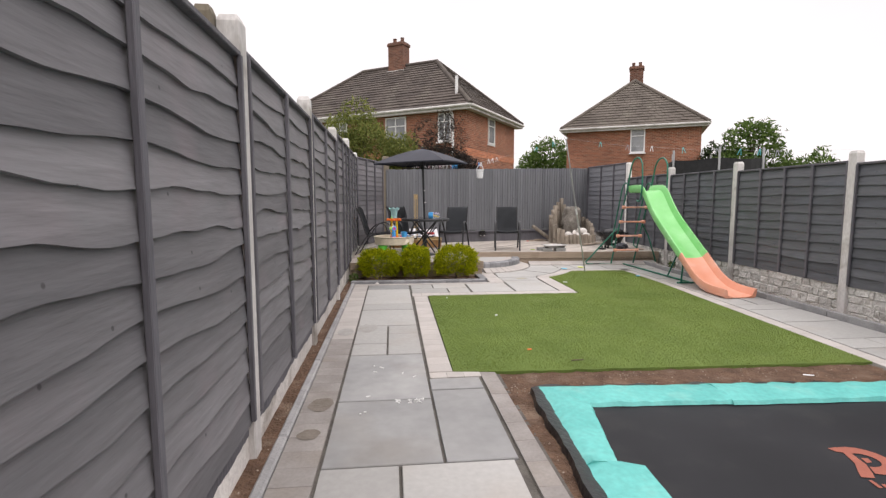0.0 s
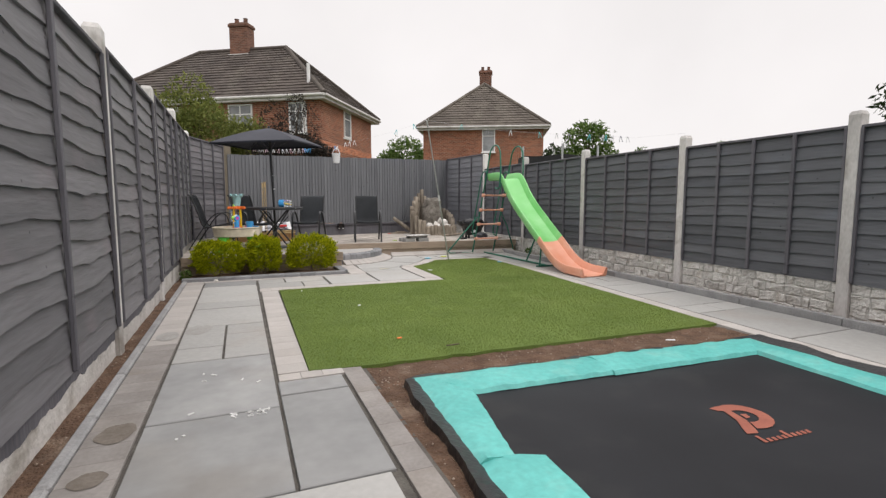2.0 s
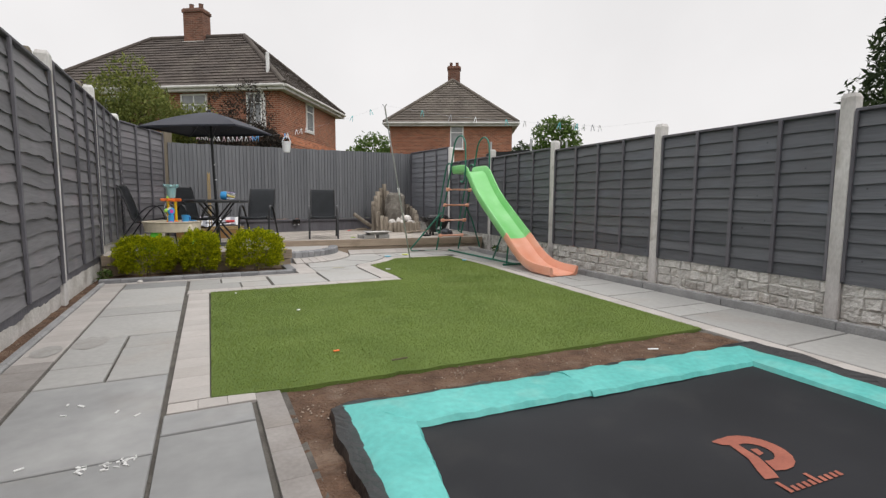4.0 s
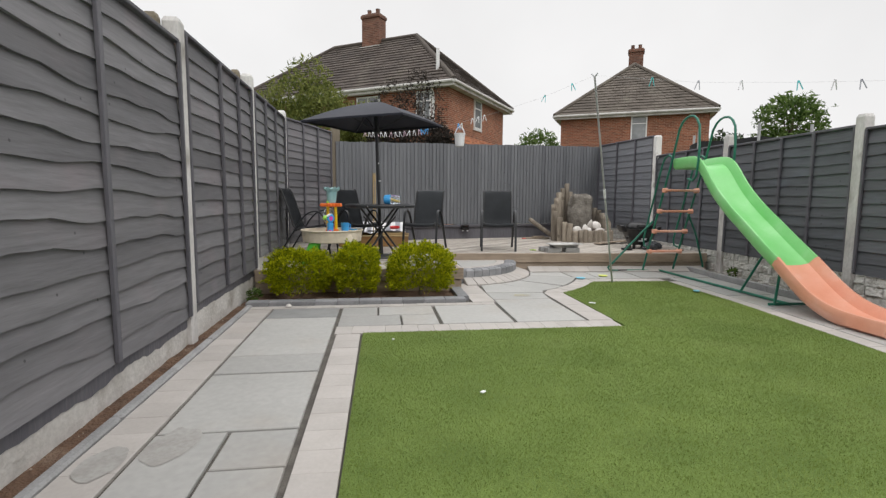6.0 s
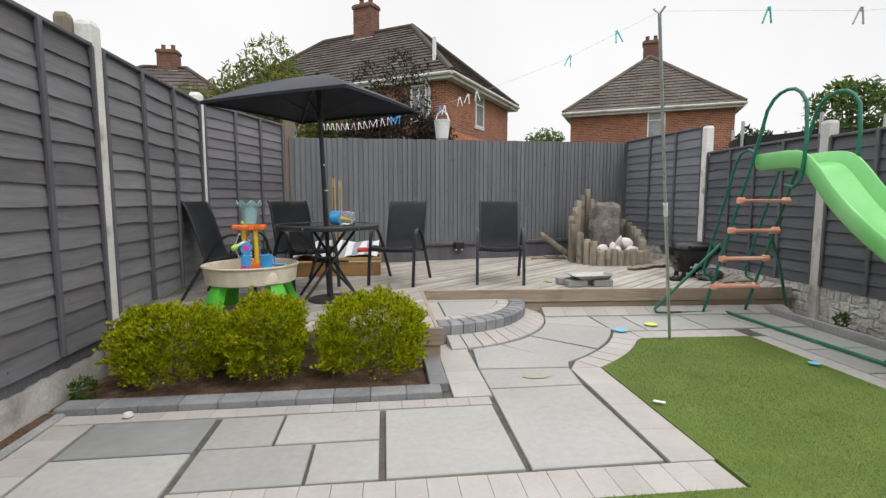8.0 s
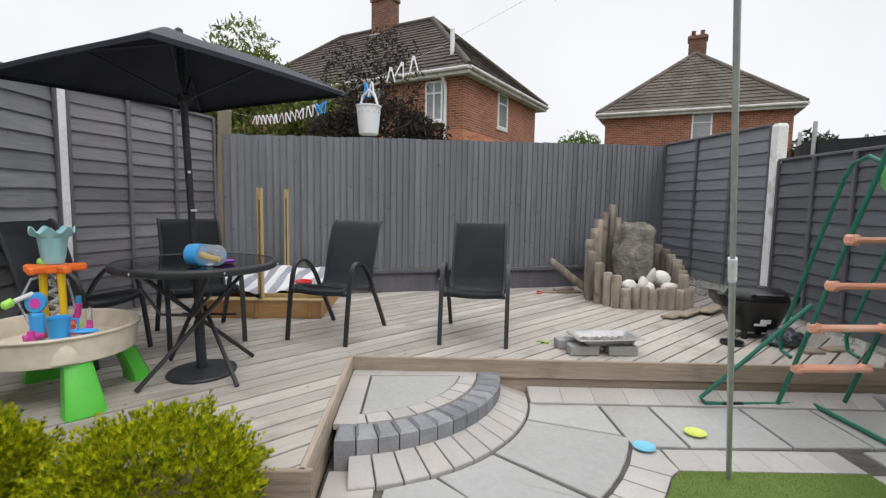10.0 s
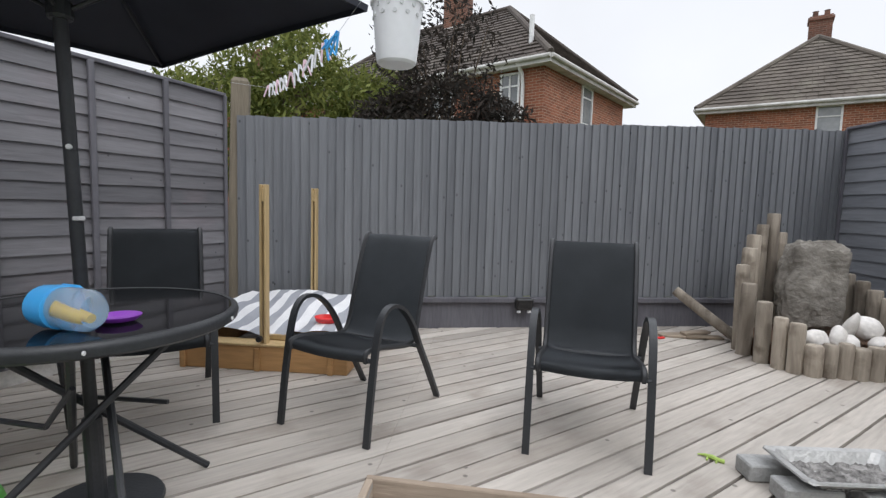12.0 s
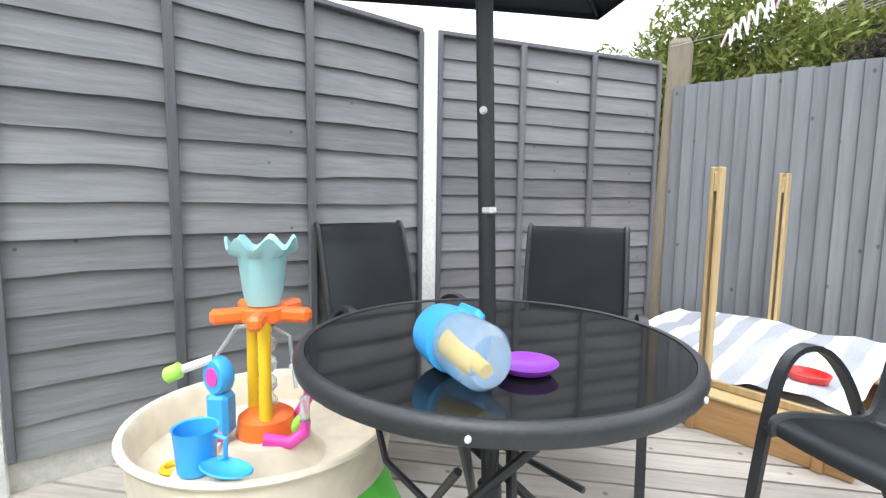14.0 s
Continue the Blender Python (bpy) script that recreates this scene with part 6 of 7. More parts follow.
LOGS = [(3.90, 11.42, 0.56), (3.845, 11.50, 0.58), (3.80, 11.62, 0.66), (3.77, 11.80, 0.76), (3.80, 11.93, 0.88), (3.875, 12.06, 1.0), (3.965, 12.15, 1.10), (4.055, 12.21, 1.18), (4.15, 12.25, 1.27),
        (4.25, 12.29, 1.12), (4.67, 12.14, 0.82), (4.70, 12.02, 0.78), (4.715, 11.90, 0.73), (4.71, 11.78, 0.69), (4.69, 11.66, 0.64), (4.655, 11.56, 0.60), (4.62, 11.47, 0.57)]
LOGS += [(3.985 + i * 0.087, 11.375 - 0.008 * i, 0.435 + 0.012 * (i % 3)) for i in range(8)]
rnd = random.Random(9)
for x, y, t in LOGS:
    r = rnd.uniform(0.043, 0.053)
    prof = [(r * rnd.uniform(0.96, 1.04), z) for z in (0.0, (t - DZ) * 0.4, (t - DZ) * 0.8)] + [(r, t - DZ - 0.01), (r * 0.86, t - DZ)]
    part("log", lathe(prof, 12), M_LOG, planter, smooth=True, m=pose(x, y, DZ, rnd.uniform(-1.5, 1.5), rnd.uniform(-1.5, 1.5), rnd.uniform(0, 360)))
bm = prism([(3.91, 11.42), (4.60, 11.42), (4.70, 11.88), (4.65, 12.14), (4.2, 12.27), (3.83, 11.95), (3.81, 11.64)], DZ, DZ + 0.14)
part("fill", bm, M_SOIL, planter)
rock_me = bmesh.new()
bmesh.ops.create_icosphere(rock_me, subdivisions=5, radius=1.0)
for v in rock_me.verts:
    d = v.co.copy()
    sq = 1 / max(abs(d.x), abs(d.y) * 0.9, abs(d.z) * 0.95) ** 0.55
    h = 1 + 0.16 * noise.noise(d * 1.6 + Vector((3, 1, 7))) + 0.10 * noise.noise(d * 4.5) - 0.09 * abs(noise.noise(d * 6 + Vector((9, 2, 4)))) + 0.025 * noise.noise(d * 13)
    v.co = Vector((d.x * 0.205 * sq * h * (1.0 + 0.06 * d.z), d.y * 0.14 * sq * h, d.z * 0.345 * sq * h))
rock = part("standing_rock", rock_me, M_ROCK, smooth=True)
rock.matrix_world = pose(4.32, 12.0, DZ + 0.485, 0, 4, -12) @ Matrix.Diagonal((1.08, 1, 1.0, 1))
tagged(rock, "tall rough grey standing stone in the log planter", "rock")


def cobble(x, y, z, rx, ry, rz, seed, deg=0, tilt=0):
    bm = bmesh.new()
    bmesh.ops.create_icosphere(bm, subdivisions=3, radius=1.0)
    for v in bm.verts:
        k = 1 + 0.12 * noise.noise(v.co * 1.5 + Vector((seed, 0, 0)))
        v.co = Vector((v.co.x * rx * k, v.co.y * ry * k, v.co.z * rz * k))
    ob = part("cobble", bm, M_PEBBLE, smooth=True)
    ob.matrix_world = pose(x, y, z, 0, tilt, deg)
    tagged(ob, "large pale rounded cobble in the planter", "stone", "cobbles in the planter")


zc = DZ + 0.14
for i, (x, y, rx, ry, rz, tl) in enumerate([(4.12, 11.50, 0.085, 0.07, 0.075, 0), (4.29, 11.52, 0.05, 0.05, 0.09, 8), (4.36, 11.50, 0.06, 0.05, 0.06, 0), (4.41, 11.60, 0.04, 0.05, 0.14, -22), (4.56, 11.64, 0.10, 0.09, 0.085, 0), (4.58, 11.50, 0.09, 0.07, 0.06, 0), (4.22, 11.62, 0.06, 0.06, 0.05, 0), (4.68, 11.55, 0.05, 0.05, 0.05, 0)]):
    cobble(x - 0.055 - 0.09 * (x - 4.1), y, zc + rz * 0.8 + (0.06 if i == 4 else 0), rx, ry, rz, i * 3.7, i * 40, tl)

lean_log = part("leaning_log", tube([(3.87, 12.13, DZ + 0.045), (3.68, 12.27, DZ + 0.20), (3.49, 12.40, DZ + 0.36)], [0.042, 0.044, 0.040], 12), M_LOG, smooth=True)
tagged(lean_log, "weathered log leaning against the back fence", "log")
M_SCRAP = material("scrap_board", (0.25, 0.195, 0.14), (0.37, 0.31, 0.25), 0.85, 4, 50, 0.5, stretch=(0.15, 1, 1), vary=0.2)
for x, y, z, l, w, deg, tl in ((3.52, 12.27, 0.012, 0.42, 0.09, 14, 0), (3.66, 12.20, 0.014, 0.30, 0.08, 3, 1), (3.62, 12.26, 0.036, 0.26, 0.07, 22, 2), (3.46, 12.20, 0.010, 0.22, 0.05, -8, 0),
                               (4.50, 11.10, 0.030, 0.50, 0.12, 40, -3), (4.78, 11.20, 0.040, 0.42, 0.12, 40, -5), (4.30, 11.02, 0.022, 0.34, 0.12, 40, -2), (4.95, 9.98, 0.012, 0.20, 0.09, 5, 0), (4.72, 9.93, 0.012, 0.14, 0.09, 0, 0)):
    ob = part("scrap_board", box((0, 0, 0), (l, w, 0.02), bevel=0.004), M_SCRAP)
    ob.matrix_world = pose(x, y, DZ + z, tl, 0, deg)
    tagged(ob, "loose weathered offcut of deck board on the deck", "board", "loose boards")
redbit = part("toy_spade", box((0, 0, 0), (0.07, 0.035, 0.012), bevel=0.005), P_RED)
redbit.matrix_world = pose(3.30, 12.13, DZ + 0.01, 0, 0, 20)
tagged(redbit, "small red plastic toy spade on the deck", "toy")

# ---- tray on blocks ----
M_BLOCKGREY = material("grey_concrete_block", (0.27, 0.27, 0.265), (0.37, 0.37, 0.36), 0.9, 6, 70, 0.5)
M_FOIL = material("dull_foil", (0.34, 0.335, 0.325), (0.48, 0.475, 0.465), 0.45, 8, 60, 0.3, metal=0.45, vary=0)
M_ASH = material("grey_ash", (0.08, 0.076, 0.072), (0.36, 0.345, 0.33), 0.95, 25, 90, 1.0, vary=0, depth=0.02)
for x, y, deg in ((3.045, 9.895, 1), (3.31, 9.885, -1), (3.00, 10.05, 4), (3.34, 10.04, 2)):
    ob = part("concrete_block", box((0, 0, 0.033), (0.20, 0.10, 0.066), bevel=0.006), M_BLOCKGREY)
    ob.matrix_world = pose(x, y, DZ + 0.001, 0, 0, deg)
    tagged(ob, "grey concrete block under the foil tray", "block", "blocks under the tray")
tray = thing("foil_tray", pose(3.215, 9.945, DZ + 0.068, 0, 0, 4), "open foil barbecue tray full of grey ash", "tray")
bm = bmesh.new()
rings = []
for sx, sy, z in ((0.165, 0.085, 0.004), (0.205, 0.115, 0.048), (0.235, 0.135, 0.052), (0.238, 0.138, 0.046), (0.234, 0.134, 0.049), (0.203, 0.113, 0.044), (0.163, 0.083, 0.0)):
    ring = []
    for cx, cy, a0 in ((1, 1, 0), (-1, 1, 90), (-1, -1, 180), (1, -1, 270)):
        for k in range(4):
            a = radians(a0 + k * 30)
            ring.append(bm.verts.new((cx * (sx - 0.03) + 0.03 * math.cos(a), cy * (sy - 0.03) + 0.03 * math.sin(a), z + 0.002 * math.sin(k * 9 + cx))))
    rings.append(ring)
for a, b in zip(rings, rings[1:]):
    for k in range(16):
        bm.faces.new((a[k], a[(k + 1) % 16], b[(k + 1) % 16], b[k]))
bm.faces.new(rings[0])
bm.faces.new(rings[-1])
part("pan", bm, M_FOIL, tray)
bm = bmesh.new()
gr = [[bm.verts.new((x * 0.18, y * 0.095, 0.012 + 0.012 * noise.noise(Vector((x * 6, y * 4, 1))) + 0.01 * noise.noise(Vector((x * 17, y * 11, 1))))) for x in [i / 14 - 1 for i in range(29)]] for y in [j / 8 - 1 for j in range(17)]]
for j in range(16):
    for i in range(28):
        bm.faces.new((gr[j][i], gr[j][i + 1], gr[j + 1][i + 1], gr[j + 1][i]))
part("ash", bm, M_ASH, tray, "grey ash and spent coals")
frog = thing("toy_lizard", pose(2.83, 10.16, DZ, 0, 0, -35), "small lime green rubber toy lizard on the deck", "toy")
M_LIZ = plastic("dull_lime_rubber", (0.33, 0.45, 0.10), 0.6)
part("body", tube([(-0.045, 0, 0.006), (-0.02, 0.006, 0.009), (0.01, 0, 0.011), (0.035, -0.006, 0.010), (0.055, 0, 0.008)], [0.003, 0.006, 0.011, 0.008, 0.010], 8), M_LIZ, frog, smooth=True)
for x in (-0.005, 0.03):
    part("leg", tube([(x, -0.025, 0.004), (x, 0, 0.009), (x, 0.025, 0.004)], 0.004, 6), M_LIZ, frog)

# ---- portable barbecue ----
M_BBQ = material("black_enamel", (0.010, 0.010, 0.011), (0.018, 0.018, 0.019), 0.3, 5, 50, 0.15, vary=0)
bbq = thing("portable_barbecue", pose(4.585, 10.38, DZ, 0, 0, -6) @ Matrix.Diagonal((0.72, 0.95, 1, 1)), "black portable barbecue with a low domed lid on the deck", "barbecue")


def loft(rows, seg=28, power=4.0):
    """Rounded-rectangle sections (half width, half depth, z, shift in x) skinned into a body."""
    bm = bmesh.new()
    rings = []
    for hw, hd, z, sx in rows:
        ring = []
        for k in range(seg):
            a = k * math.tau / seg
            c, s = math.cos(a), math.sin(a)
            q = (abs(c) ** power + abs(s) ** power) ** (-1 / power)
            ring.append(bm.verts.new((sx + hw * c * q, hd * s * q, z)))
        rings.append(ring)
    for p, q in zip(rings, rings[1:]):
        for k in range(seg):
            bm.faces.new((p[k], p[(k + 1) % seg], q[(k + 1) % seg], q[k]))
    bm.faces.new(rings[0][::-1])
    bm.faces.new(rings[-1])
    return bm


part("body", loft([(0.19, 0.13, 0.06, 0), (0.22, 0.15, 0.10, 0), (0.28, 0.175, 0.20, 0), (0.335, 0.19, 0.28, 0), (0.345, 0.195, 0.30, 0), (0.325, 0.18, 0.302, 0)]), M_BBQ, bbq, smooth=True)
part("lid", loft([(0.30, 0.17, 0.300, 0.03), (0.305, 0.172, 0.325, 0.03), (0.28, 0.155, 0.365, 0.03), (0.22, 0.12, 0.392, 0.03), (0.10, 0.06, 0.402, 0.03)], power=3), M_BBQ, bbq, smooth=True)
part("lid_handle", tube([(-0.13, -0.15, 0.345), (-0.13, -0.205, 0.36), (0.15, -0.205, 0.36), (0.15, -0.15, 0.345)], 0.011, 8), M_BBQ, bbq)
part("ear", loft([(0.05, 0.09, 0.25, -0.335), (0.075, 0.10, 0.30, -0.365), (0.06, 0.09, 0.345, -0.40), (0.03, 0.07, 0.36, -0.425)], 20), M_BBQ, bbq, smooth=True)
part("ear", loft([(0.05, 0.09, 0.25, 0.335), (0.075, 0.10, 0.30, 0.365), (0.05, 0.09, 0.335, 0.395)], 20), M_BBQ, bbq, smooth=True)
part("gas_valve", lathe([(0.012, 0), (0.026, 0.01), (0.026, 0.035), (0.014, 0.05)], 14, pose(-0.31, -0.12, 0.15)), M_BBQ, bbq)
for sx in (-0.14, 0.14):
    for sy in (-0.09, 0.09):
        part("foot", lathe([(0.03, 0.0), (0.034, 0.01), (0.028, 0.07)], 12, pose(sx, sy, 0)), M_BBQ, bbq)
part("sticker", box((0, 0, 0), (0.11, 0.003, 0.034), pose(0.02, -0.1635, 0.15, 14, 0, 0)), P_WHITE, bbq, "white paper sticker")
part("sticker", box((0, 0, 0), (0.13, 0.003, 0.018), pose(-0.03, -0.159, 0.124, 14, 0, 0)), P_WHITE, bbq, "white paper sticker")
foot = part("grill_cap", lathe([(0.075, 0.0), (0.082, 0.008), (0.08, 0.026), (0.03, 0.032), (0.012, 0.06), (0.02, 0.075)], 24), M_BBQ, smooth=True)
foot.matrix_world = pose(4.27, 10.14, DZ)
tagged(foot, "round black cap standing on the deck beside the barbecue", "cap")
bag_bm = bmesh.new()
bmesh.ops.create_icosphere(bag_bm, subdivisions=4, radius=1.0)
for v in bag_bm.verts:
    k = 1 + 0.25 * noise.noise(v.co * 2.2) + 0.14 * noise.noise(v.co * 6)
    v.co = Vector((v.co.x * 0.15 * k, v.co.y * 0.10 * k, max(-0.05, v.co.z * 0.075 * k)))
M_BAG = material("dark_plastic_bag", (0.03, 0.034, 0.04), (0.075, 0.08, 0.09), 0.28, 9, 40, 0.8, vary=0)
bag = part("plastic_bag", bag_bm, M_BAG, smooth=False)
bag.matrix_world = pose(4.66, 10.12, DZ + 0.05, 0, 0, 12)
tagged(bag, "crumpled dark plastic bag beside the barbecue", "bag")

# ---- washing line ----
M_GALV = material("galvanised_pole", (0.40, 0.41, 0.42), (0.52, 0.53, 0.54), 0.5, 6, 60, 0.2, metal=0.5, stretch=(1, 1, 0.2), vary=0)
prop = thing("clothes_prop", None, "grey metal clothes prop leaning up to the washing line", "clothes prop")
pb, pt = Vector((3.36, 8.76, 0.0)), Vector((2.64, 7.86, 2.115))
part("lower_tube", tube([pb, pb.lerp(pt, 0.5)], 0.0115, 10), M_GALV, prop, smooth=True)
part("upper_tube", tube([pb.lerp(pt, 0.48), pt], 0.0095, 10), M_GALV, prop, smooth=True)
part("collar", tube([pb.lerp(pt, 0.47), pb.lerp(pt, 0.51)], 0.0145, 12), P_WHITE, prop, smooth=True)
part("fork", tube([pt + Vector((-0.02, 0.025, 0.035)), pt, pt + Vector((0.02, -0.02, 0.035))], 0.007, 6), M_GALV, prop)
LINE = [(-0.14, 11.80, 2.16), (0.43, 11.23, 1.985), (0.85, 10.62, 1.91), (1.27, 10.0, 1.885), (1.62, 9.42, 1.90), (2.0, 9.0, 1.97), (2.376, 8.56, 2.06), (2.65, 7.874, 2.135), (3.04, 7.555, 2.04), (3.35, 7.36, 1.98), (3.92, 6.94, 1.905), (4.45, 6.56, 1.855), (4.60, 6.44, 1.84), (4.83, 6.2, 1.80), (4.76, 5.32, 1.745)]
M_LINE = material("grey_washing_line", (0.55, 0.56, 0.58), (0.65, 0.66, 0.68), 0.6, 9, 90, 0.1, vary=0)
line = part("washing_line", tube(LINE, 0.0008, 5), M_LINE)
tagged(line, "thin grey washing line strung over the garden", "washing line")


def line_at(f):
    """A point at arc fraction along the piece list: whole part is the piece, the rest the way along it."""
    i = min(int(f), len(LINE) - 2)
    return Vector(LINE[i]).lerp(Vector(LINE[i + 1]), f - i)


def peg_mesh(mat):
    bm = bmesh.new()
    for s in (-1, 1):
        add_box(bm, (0, 0, 0), (0.006, 0.011, 0.080), pose(s * 0.012, 0, -0.018, 0, -s * 13, 0), 0.0015)
    add_lathe(bm, [(0.006, -0.004), (0.006, 0.004)], 8, pose(0, 0, 0.006, 90, 0, 0))
    return mesh_of(bm, "clothes_peg", mat)


PEG_W, PEG_B, PEG_P, PEG_G, PEG_Y = (peg_mesh(m) for m in (P_WHITE, P_BLUE, plastic("pale_pink_plastic", (0.75, 0.55, 0.62)), plastic("teal_plastic", (0.10, 0.50, 0.52)), plastic("grey_plastic", (0.35, 0.36, 0.40))))
rnd = random.Random(21)


def peg(f, me, label, tilt=None):
    p = line_at(f)
    ob = new("clothes_peg", me)
    ob.matrix_world = pose(p.x, p.y, p.z - 0.004, rnd.uniform(-12, 12), rnd.uniform(-14, 14) if tilt is None else tilt, rnd.uniform(20, 60) - 55)
    tagged(ob, label, "clothes peg", "pegs on the washing line")


for k in range(13):
    peg(1.0 + k * 0.145 + (0.05 if k > 5 else 0), PEG_P if k % 3 == 0 else PEG_W, "white and pink plastic clothes peg on the line")
for f in (2.86, 2.97, 3.03):
    peg(f, PEG_B, "blue plastic clothes peg on the line", rnd.uniform(-40, 40))
for f in (4.35, 4.5, 4.66):
    peg(f, PEG_W, "white plastic clothes peg on the line")
for f, me in ((6.05, PEG_G), (6.6, PEG_G), (8.0, PEG_G), (9.0, PEG_Y), (9.45, PEG_W), (10.0, PEG_G), (10.35, PEG_W), (10.6, PEG_Y), (11.0, PEG_G), (11.9, PEG_W), (12.05, PEG_G), (12.3, PEG_W), (12.6, PEG_Y), (12.85, PEG_W)):
    peg(f, me, "plastic clothes peg on the line against the sky")
basket = thing("peg_basket", pose(1.625, 9.42, 1.615, 0, 0, -40), "small white perforated peg basket hung on the line", "basket")
bm = bmesh.new()
rings = []
NB = 24
for r, z in ((0.045, 0.0), (0.052, 0.006), (0.058, 0.06), (0.062, 0.11), (0.066, 0.155), (0.071, 0.157), (0.071, 0.150), (0.066, 0.149), (0.059, 0.11), (0.055, 0.06), (0.049, 0.01)):
    rings.append([bm.verts.new((r * math.cos(k * math.tau / NB), r * math.sin(k * math.tau / NB), z)) for k in range(NB)])
for i, (a, b) in enumerate(zip(rings, rings[1:])):
    for k in range(NB):
        bm.faces.new((a[k], a[(k + 1) % NB], b[(k + 1) % NB], b[k]))
bm.faces.new(rings[0][::-1])
bm.faces.new(rings[-1])
part("tub", bm, P_WHITE, basket, smooth=True)
# the tub is unpierced: grey discs carry the shade of its holes as colour
M_HOLE = material("shaded_hole", (0.56, 0.57, 0.58), (0.62, 0.63, 0.64), 0.6, 9, 90, 0, vary=0)
for z in (0.118, 0.138):
    for k in range(12):
        a = math.tau * (k + (0.5 if z == 0.118 else 0)) / 12
        r = 0.0600 + (z - 0.095) * 0.1
        part("hole", lathe([(0.0055, -0.001), (0.0055, 0.0025)], 8, pose(r * math.cos(a), r * math.sin(a), z, 0, 90, math.degrees(a))), M_HOLE, basket)
part("handle", tube([(0.068, 0, 0.155), (0.045, 0, 0.215), (0.0, 0, 0.24), (-0.045, 0, 0.215), (-0.068, 0, 0.155)], 0.006, 8), P_WHITE, basket, smooth=True)
for s in (-0.015, 0.018):
    ob = new("clothes_peg", PEG_B if s < 0 else PEG_W)
    ob.matrix_world = pose(1.625 + s, 9.42 - s, 1.875, 10 * s, 300 * s, -40)
    tagged(ob, "clothes peg holding the basket to the line", "clothes peg", "pegs on the washing line")

# ---- small things ----
flood = thing("floodlight", pose(2.20, 12.255, 0.40, 0, 0, 13), "small black floodlight on the foot of the back fence", "lamp")
part("housing", box((0, -0.03, 0.05), (0.15, 0.07, 0.10), bevel=0.012), M_BBQ, flood)
part("glass", box((0, -0.067, 0.055), (0.12, 0.006, 0.07), bevel=0.002), M_BLACKGLASS, flood)
for s in (-0.045, 0.045):
    part("sensor", lathe([(0.016, -0.012), (0.018, 0.0), (0.012, 0.012)], 12, pose(s, -0.03, -0.012)), P_WHITE, flood, smooth=True)
sock = part("outdoor_socket", box((0, 0, 0), (0.07, 0.05, 0.05), bevel=0.008), M_BLACKMETAL)
sock.matrix_world = pose(0.06, 11.775, 0.50, 0, 0, 13)
tagged(sock, "small dark outdoor socket box on the fence rail", "socket")


def disc(x, y, z, mat, label, r=0.058):
    ob = part("toy_plate", lathe([(0.005, 0.002), (r * 0.75, 0.002), (r, 0.011), (r, 0.014), (r * 0.9, 0.013), (r * 0.7, 0.006), (0.005, 0.006)], 28), mat, smooth=True)
    ob.matrix_world = pose(x, y, z)
    tagged(ob, label, "plate")


P_PALEBLUE = plastic("faded_blue_plastic", (0.16, 0.46, 0.60))
disc(3.09, 9.04, 0.003, P_PALEBLUE, "small blue plastic plate on the paving")
disc(3.45, 9.19, 0.003, plastic("acid_yellow_plastic", (0.58, 0.64, 0.12)), "small yellow plastic plate on the paving")
disc(3.95, 8.06, 0.012, P_PALEBLUE, "small blue plastic plate at the lawn edge", 0.035)
for x, y, z, l, w, deg, mat, lab in ((2.582, 7.60, 0.022, 0.062, 0.022, -35, P_WHITE, "white plastic scrap on the lawn"), (1.147, 4.475, 0.020, 0.038, 0.018, 10, P_ORANGE, "orange plastic scrap on the lawn"), (1.13, 5.67, 0.020, 0.03, 0.02, 40, P_WHITE, "small pale scrap on the lawn"),
                                     (2.975, 3.78, -0.012, 0.07, 0.014, -20, P_WHITE, "white plastic stick on the soil"), (0.716, 6.634, 0.020, 0.016, 0.016, 0, P_WHITE, "tiny pale scrap on the lawn"), (1.432, 4.178, 0.020, 0.10, 0.010, 4, M_BARK, "short brown twig on the lawn")):
    ob = part("litter_scrap", box((0, 0, 0), (l, w, 0.008), bevel=0.003), mat)
    ob.matrix_world = pose(x, y, z, 0, 0, deg)
    tagged(ob, lab, "scrap", "scraps on the ground")
M_CRUMB = material("pale_crumb_stone", (0.22, 0.17, 0.13), (0.36, 0.30, 0.25), 0.9, 9, 60, 0.4, vary=0.3)
rg = np.random.default_rng(4)
verts, faces = [], []
for k in range(420):
    if k % 4:
        x, y = rg.uniform(0.80, 3.7), rg.uniform(3.66, 4.05)
    else:
        x, y = rg.uniform(0.79, 0.97), rg.uniform(2.0, 3.9)
    if k % 9 == 0:
        x, y = rg.uniform(-0.63, -0.555), rg.uniform(1.5, 7.7)
    if k % 11 == 0:
        x, y = 1.738 + rg.normal() * 0.08, 3.93 + rg.normal() * 0.035
    s = rg.uniform(0.002, 0.007)
    i = len(verts)
    z = -0.022 + rg.uniform(0, 0.014) + (0.022 if x < 0 else 0)
    verts += [(x - s, y, z), (x, y - s * 0.8, z), (x + s, y, z), (x, y + s, z), (x, y, z + s * 0.8), (x, y, z - s)]
    faces += [(i + a, i + b, i + c) for a, b, c in ((0, 1, 4), (1, 2, 4), (2, 3, 4), (3, 0, 4), (1, 0, 5), (2, 1, 5), (3, 2, 5), (0, 3, 5))]
me = bpy.data.meshes.new("soil_crumbs")
me.from_pydata(verts, [], faces)
me.materials.append(M_CRUMB)
tagged(new("soil_crumbs", me), "pale crumbs and grit scattered on the soil", "grit", kind="stuff")
stone = part("pebble", lathe([(0.01, 0), (0.028, 0.008), (0.02, 0.024), (0.004, 0.03)], 8), M_PEBBLE)
stone.matrix_world = pose(-0.175, 7.79, 0.001)
tagged(stone, "small pale stone beside the bed edging", "stone")
weed = thing("weed", pose(-0.53, 8.05, 0.0), "small green weed growing by the gravel board", "weed")
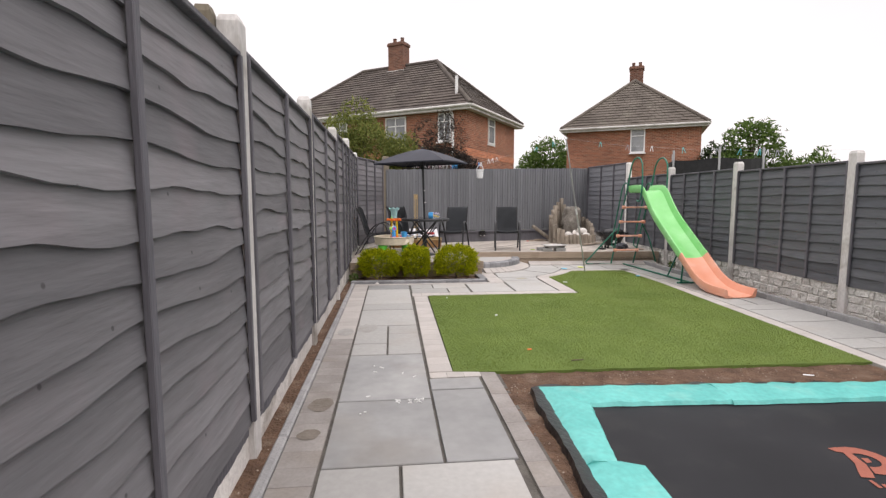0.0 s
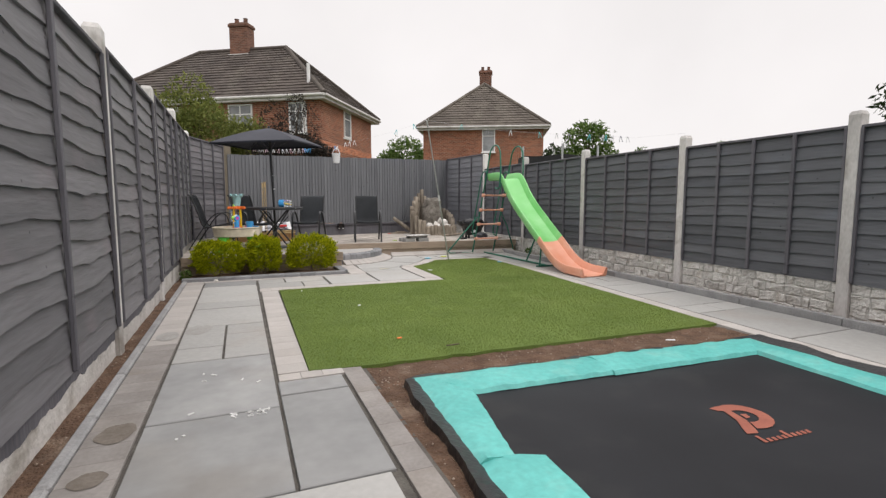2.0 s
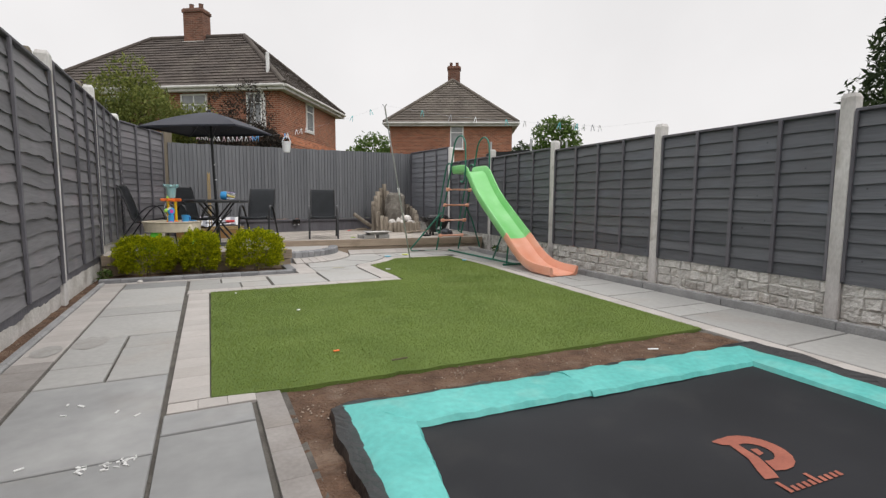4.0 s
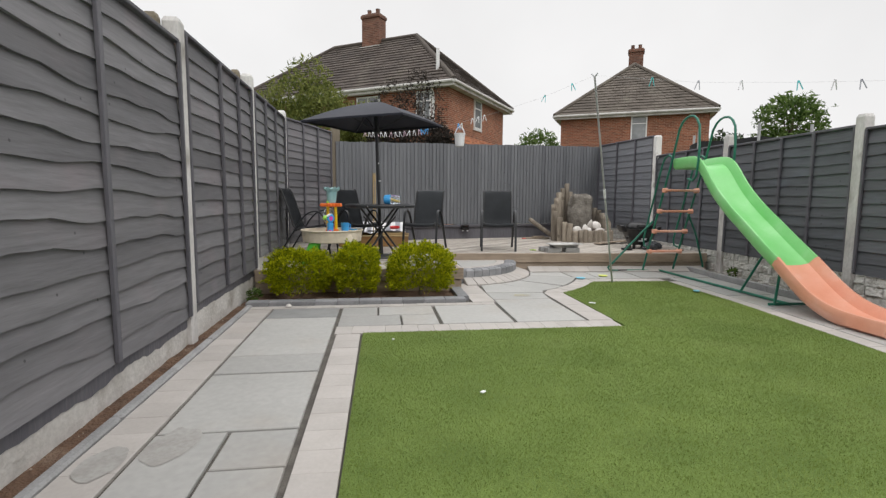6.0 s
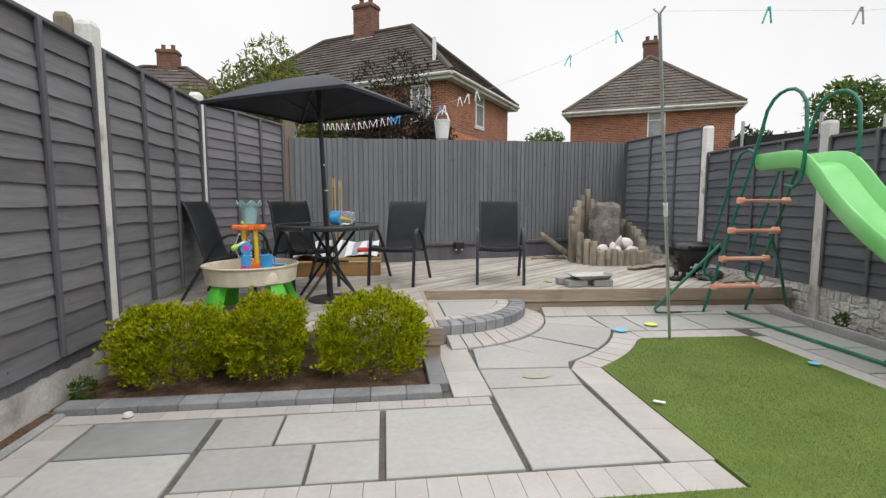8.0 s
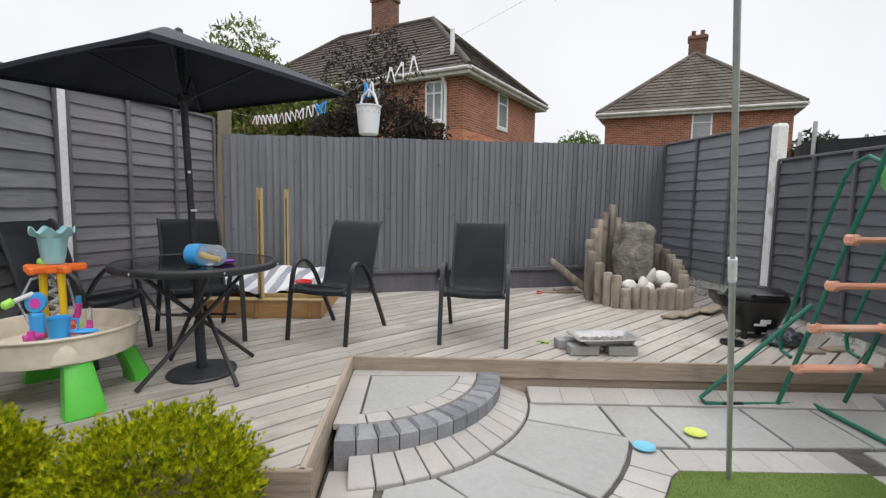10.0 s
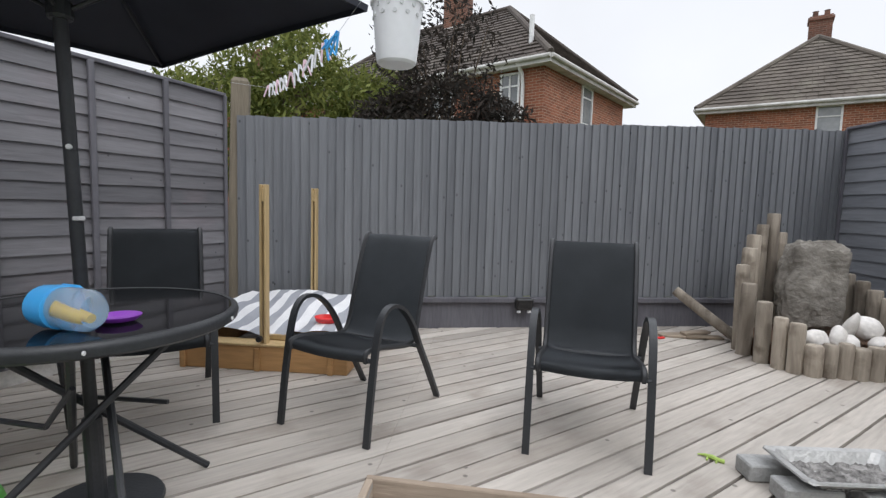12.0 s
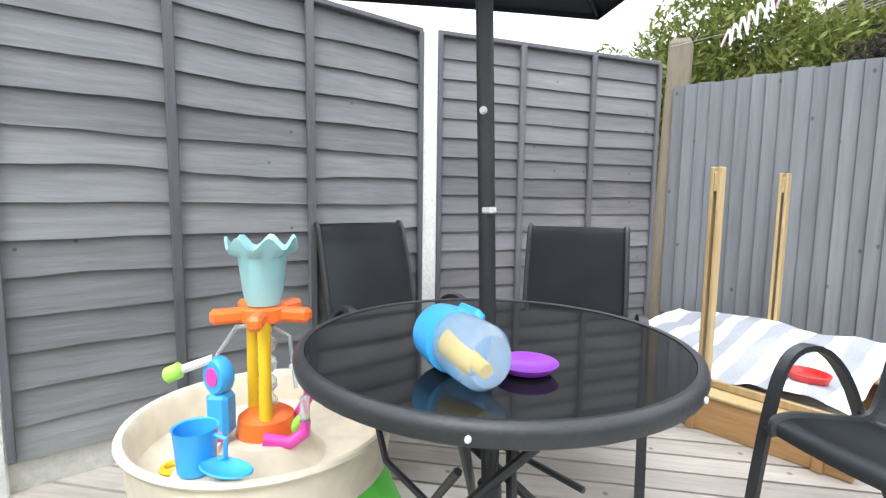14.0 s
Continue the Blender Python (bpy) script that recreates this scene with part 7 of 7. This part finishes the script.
me = leaf_cloud([((0, 0, 0.07), (0.07, 0.05, 0.07), 1)], 160, 0.022, 31)
me.materials.append(M_GREENLEAF)
part("leaves", me, M_GREENLEAF, weed)
weed = thing("weed", pose(5.04, 8.92, 0.0), "small green weed between kerb and fence", "weed")
part("leaves", me, M_GREENLEAF, weed)

# wet patches in the block border
def flat_patch(pts, z):
    bm = bmesh.new()
    bm.faces.new([bm.verts.new((x, y, z)) for x, y in pts])
    return bm



M_WET = material("damp_brown_stain", (0.13, 0.108, 0.088), (0.20, 0.174, 0.146), 0.75, 14, 60, 0.3, vary=0)
for x, y, rx, ry in ((-0.385, 3.60, 0.075, 0.10), (-0.395, 3.22, 0.06, 0.06)):
    pts = [(x + rx * math.cos(a * math.tau / 26) * (1 + 0.18 * noise.noise(Vector((a * 0.45, x, y)))), y + ry * math.sin(a * math.tau / 26) * (1 + 0.18 * noise.noise(Vector((a * 0.45, x, y))))) for a in range(26)]
    ob = part("damp_stain", flat_patch(pts, 0.003), M_WET)
    tagged(ob, "damp brown stain on the block paving", "stain", kind="structure")

# neighbour's trampoline beyond the side fence
M_NET = material("black_safety_net", (0.012, 0.013, 0.014), (0.022, 0.023, 0.025), 0.8, 9, 90, 0.2, vary=0)
nt = thing("trampoline_net", pose(9.5, 14.3, -0.12), "neighbour's dark trampoline safety net beyond the fence", "trampoline")
bm = bmesh.new()
NP = 40
low = [bm.verts.new((1.25 * math.cos(k * math.tau / NP), 1.25 * math.sin(k * math.tau / NP), 0.8)) for k in range(NP)]
top = [bm.verts.new((1.25 * math.cos(k * math.tau / NP), 1.25 * math.sin(k * math.tau / NP), 2.5 - 0.05 * abs(math.sin(k * math.tau / NP * 3)))) for k in range(NP)]
for k in range(NP):
    bm.faces.new((low[k], low[(k + 1) % NP], top[(k + 1) % NP], top[k]))
part("net", bm, M_NET, nt)
for k in range(6):
    a = math.tau * k / 6
    part("net_pole", tube([(1.28 * math.cos(a), 1.28 * math.sin(a), 0), (1.28 * math.cos(a), 1.28 * math.sin(a), 2.78)], 0.03, 8), M_GALV, nt)

# chalk dabs and a dried puddle mark on the slabs
M_CHALK = material("white_chalk", (0.62, 0.62, 0.61), (0.74, 0.74, 0.73), 0.95, 40, 120, 0.2, vary=0)
rnd = random.Random(77)
bm = bmesh.new()
for k in range(26):
    x, y = 0.06 + rnd.random() * 0.17, 3.60 + rnd.uniform(-0.03, 0.02)
    if k > 16:
        x, y = rnd.uniform(-0.15, 0.2), rnd.uniform(3.3, 4.3)
    l, w, a = rnd.uniform(0.006, 0.022), rnd.uniform(0.002, 0.006), rnd.uniform(0, math.pi)
    pts = [(x + l * i * math.cos(a) - w * j * math.sin(a), y + l * i * math.sin(a) + w * j * math.cos(a)) for i, j in ((-1, -1), (1, -1), (1, 1), (-1, 1))]
    add_prism(bm, pts, 0.0, 0.0034)
tagged(part("chalk_marks", bm, M_CHALK), "white chalk dabs on the grey slabs", "chalk marks", kind="stuff")
M_PUDDLE = material("dried_puddle_mark", (0.30, 0.288, 0.27), (0.365, 0.358, 0.342), 0.7, 9, 50, 0.1, vary=0)
pts = [(-0.19 + 0.09 * math.cos(a * math.tau / 28) * (1 + 0.15 * math.sin(a * math.tau / 14)), 5.33 + 0.15 * math.sin(a * math.tau / 28) * (1 + 0.3 * noise.noise(Vector((a * 0.4, 1, 1))))) for a in range(28)]
tagged(part("damp_stain", flat_patch(pts, 0.003), M_PUDDLE), "faint dried puddle mark on a slab", "stain", kind="structure")
pts = [(-0.39 + 0.075 * math.cos(a * math.tau / 24), 5.22 + 0.12 * math.sin(a * math.tau / 24) * (1 + 0.3 * noise.noise(Vector((a * 0.4, 6, 1))))) for a in range(24)]
tagged(part("damp_stain", flat_patch(pts, 0.003), M_PUDDLE), "faint brown stain on the block paving beside the slabs", "stain", kind="structure")
M_YCHALK = material("rubbed_yellow_chalk", (0.42, 0.385, 0.24), (0.37, 0.36, 0.32), 0.9, 12, 60, 0.1, vary=0)
pts = [(2.06 + 0.085 * math.cos(a * math.tau / 22) * (1 + 0.6 * noise.noise(Vector((a * 0.7, 3, 1)))), 8.11 + 0.045 * math.sin(a * math.tau / 22) * (1 + 0.6 * noise.noise(Vector((a * 0.7, 8, 1))))) for a in range(22)]
tagged(part("chalk_smudge", flat_patch(pts, 0.0035), M_YCHALK), "faint rubbed yellow chalk smudge on a slab", "chalk marks", kind="structure")
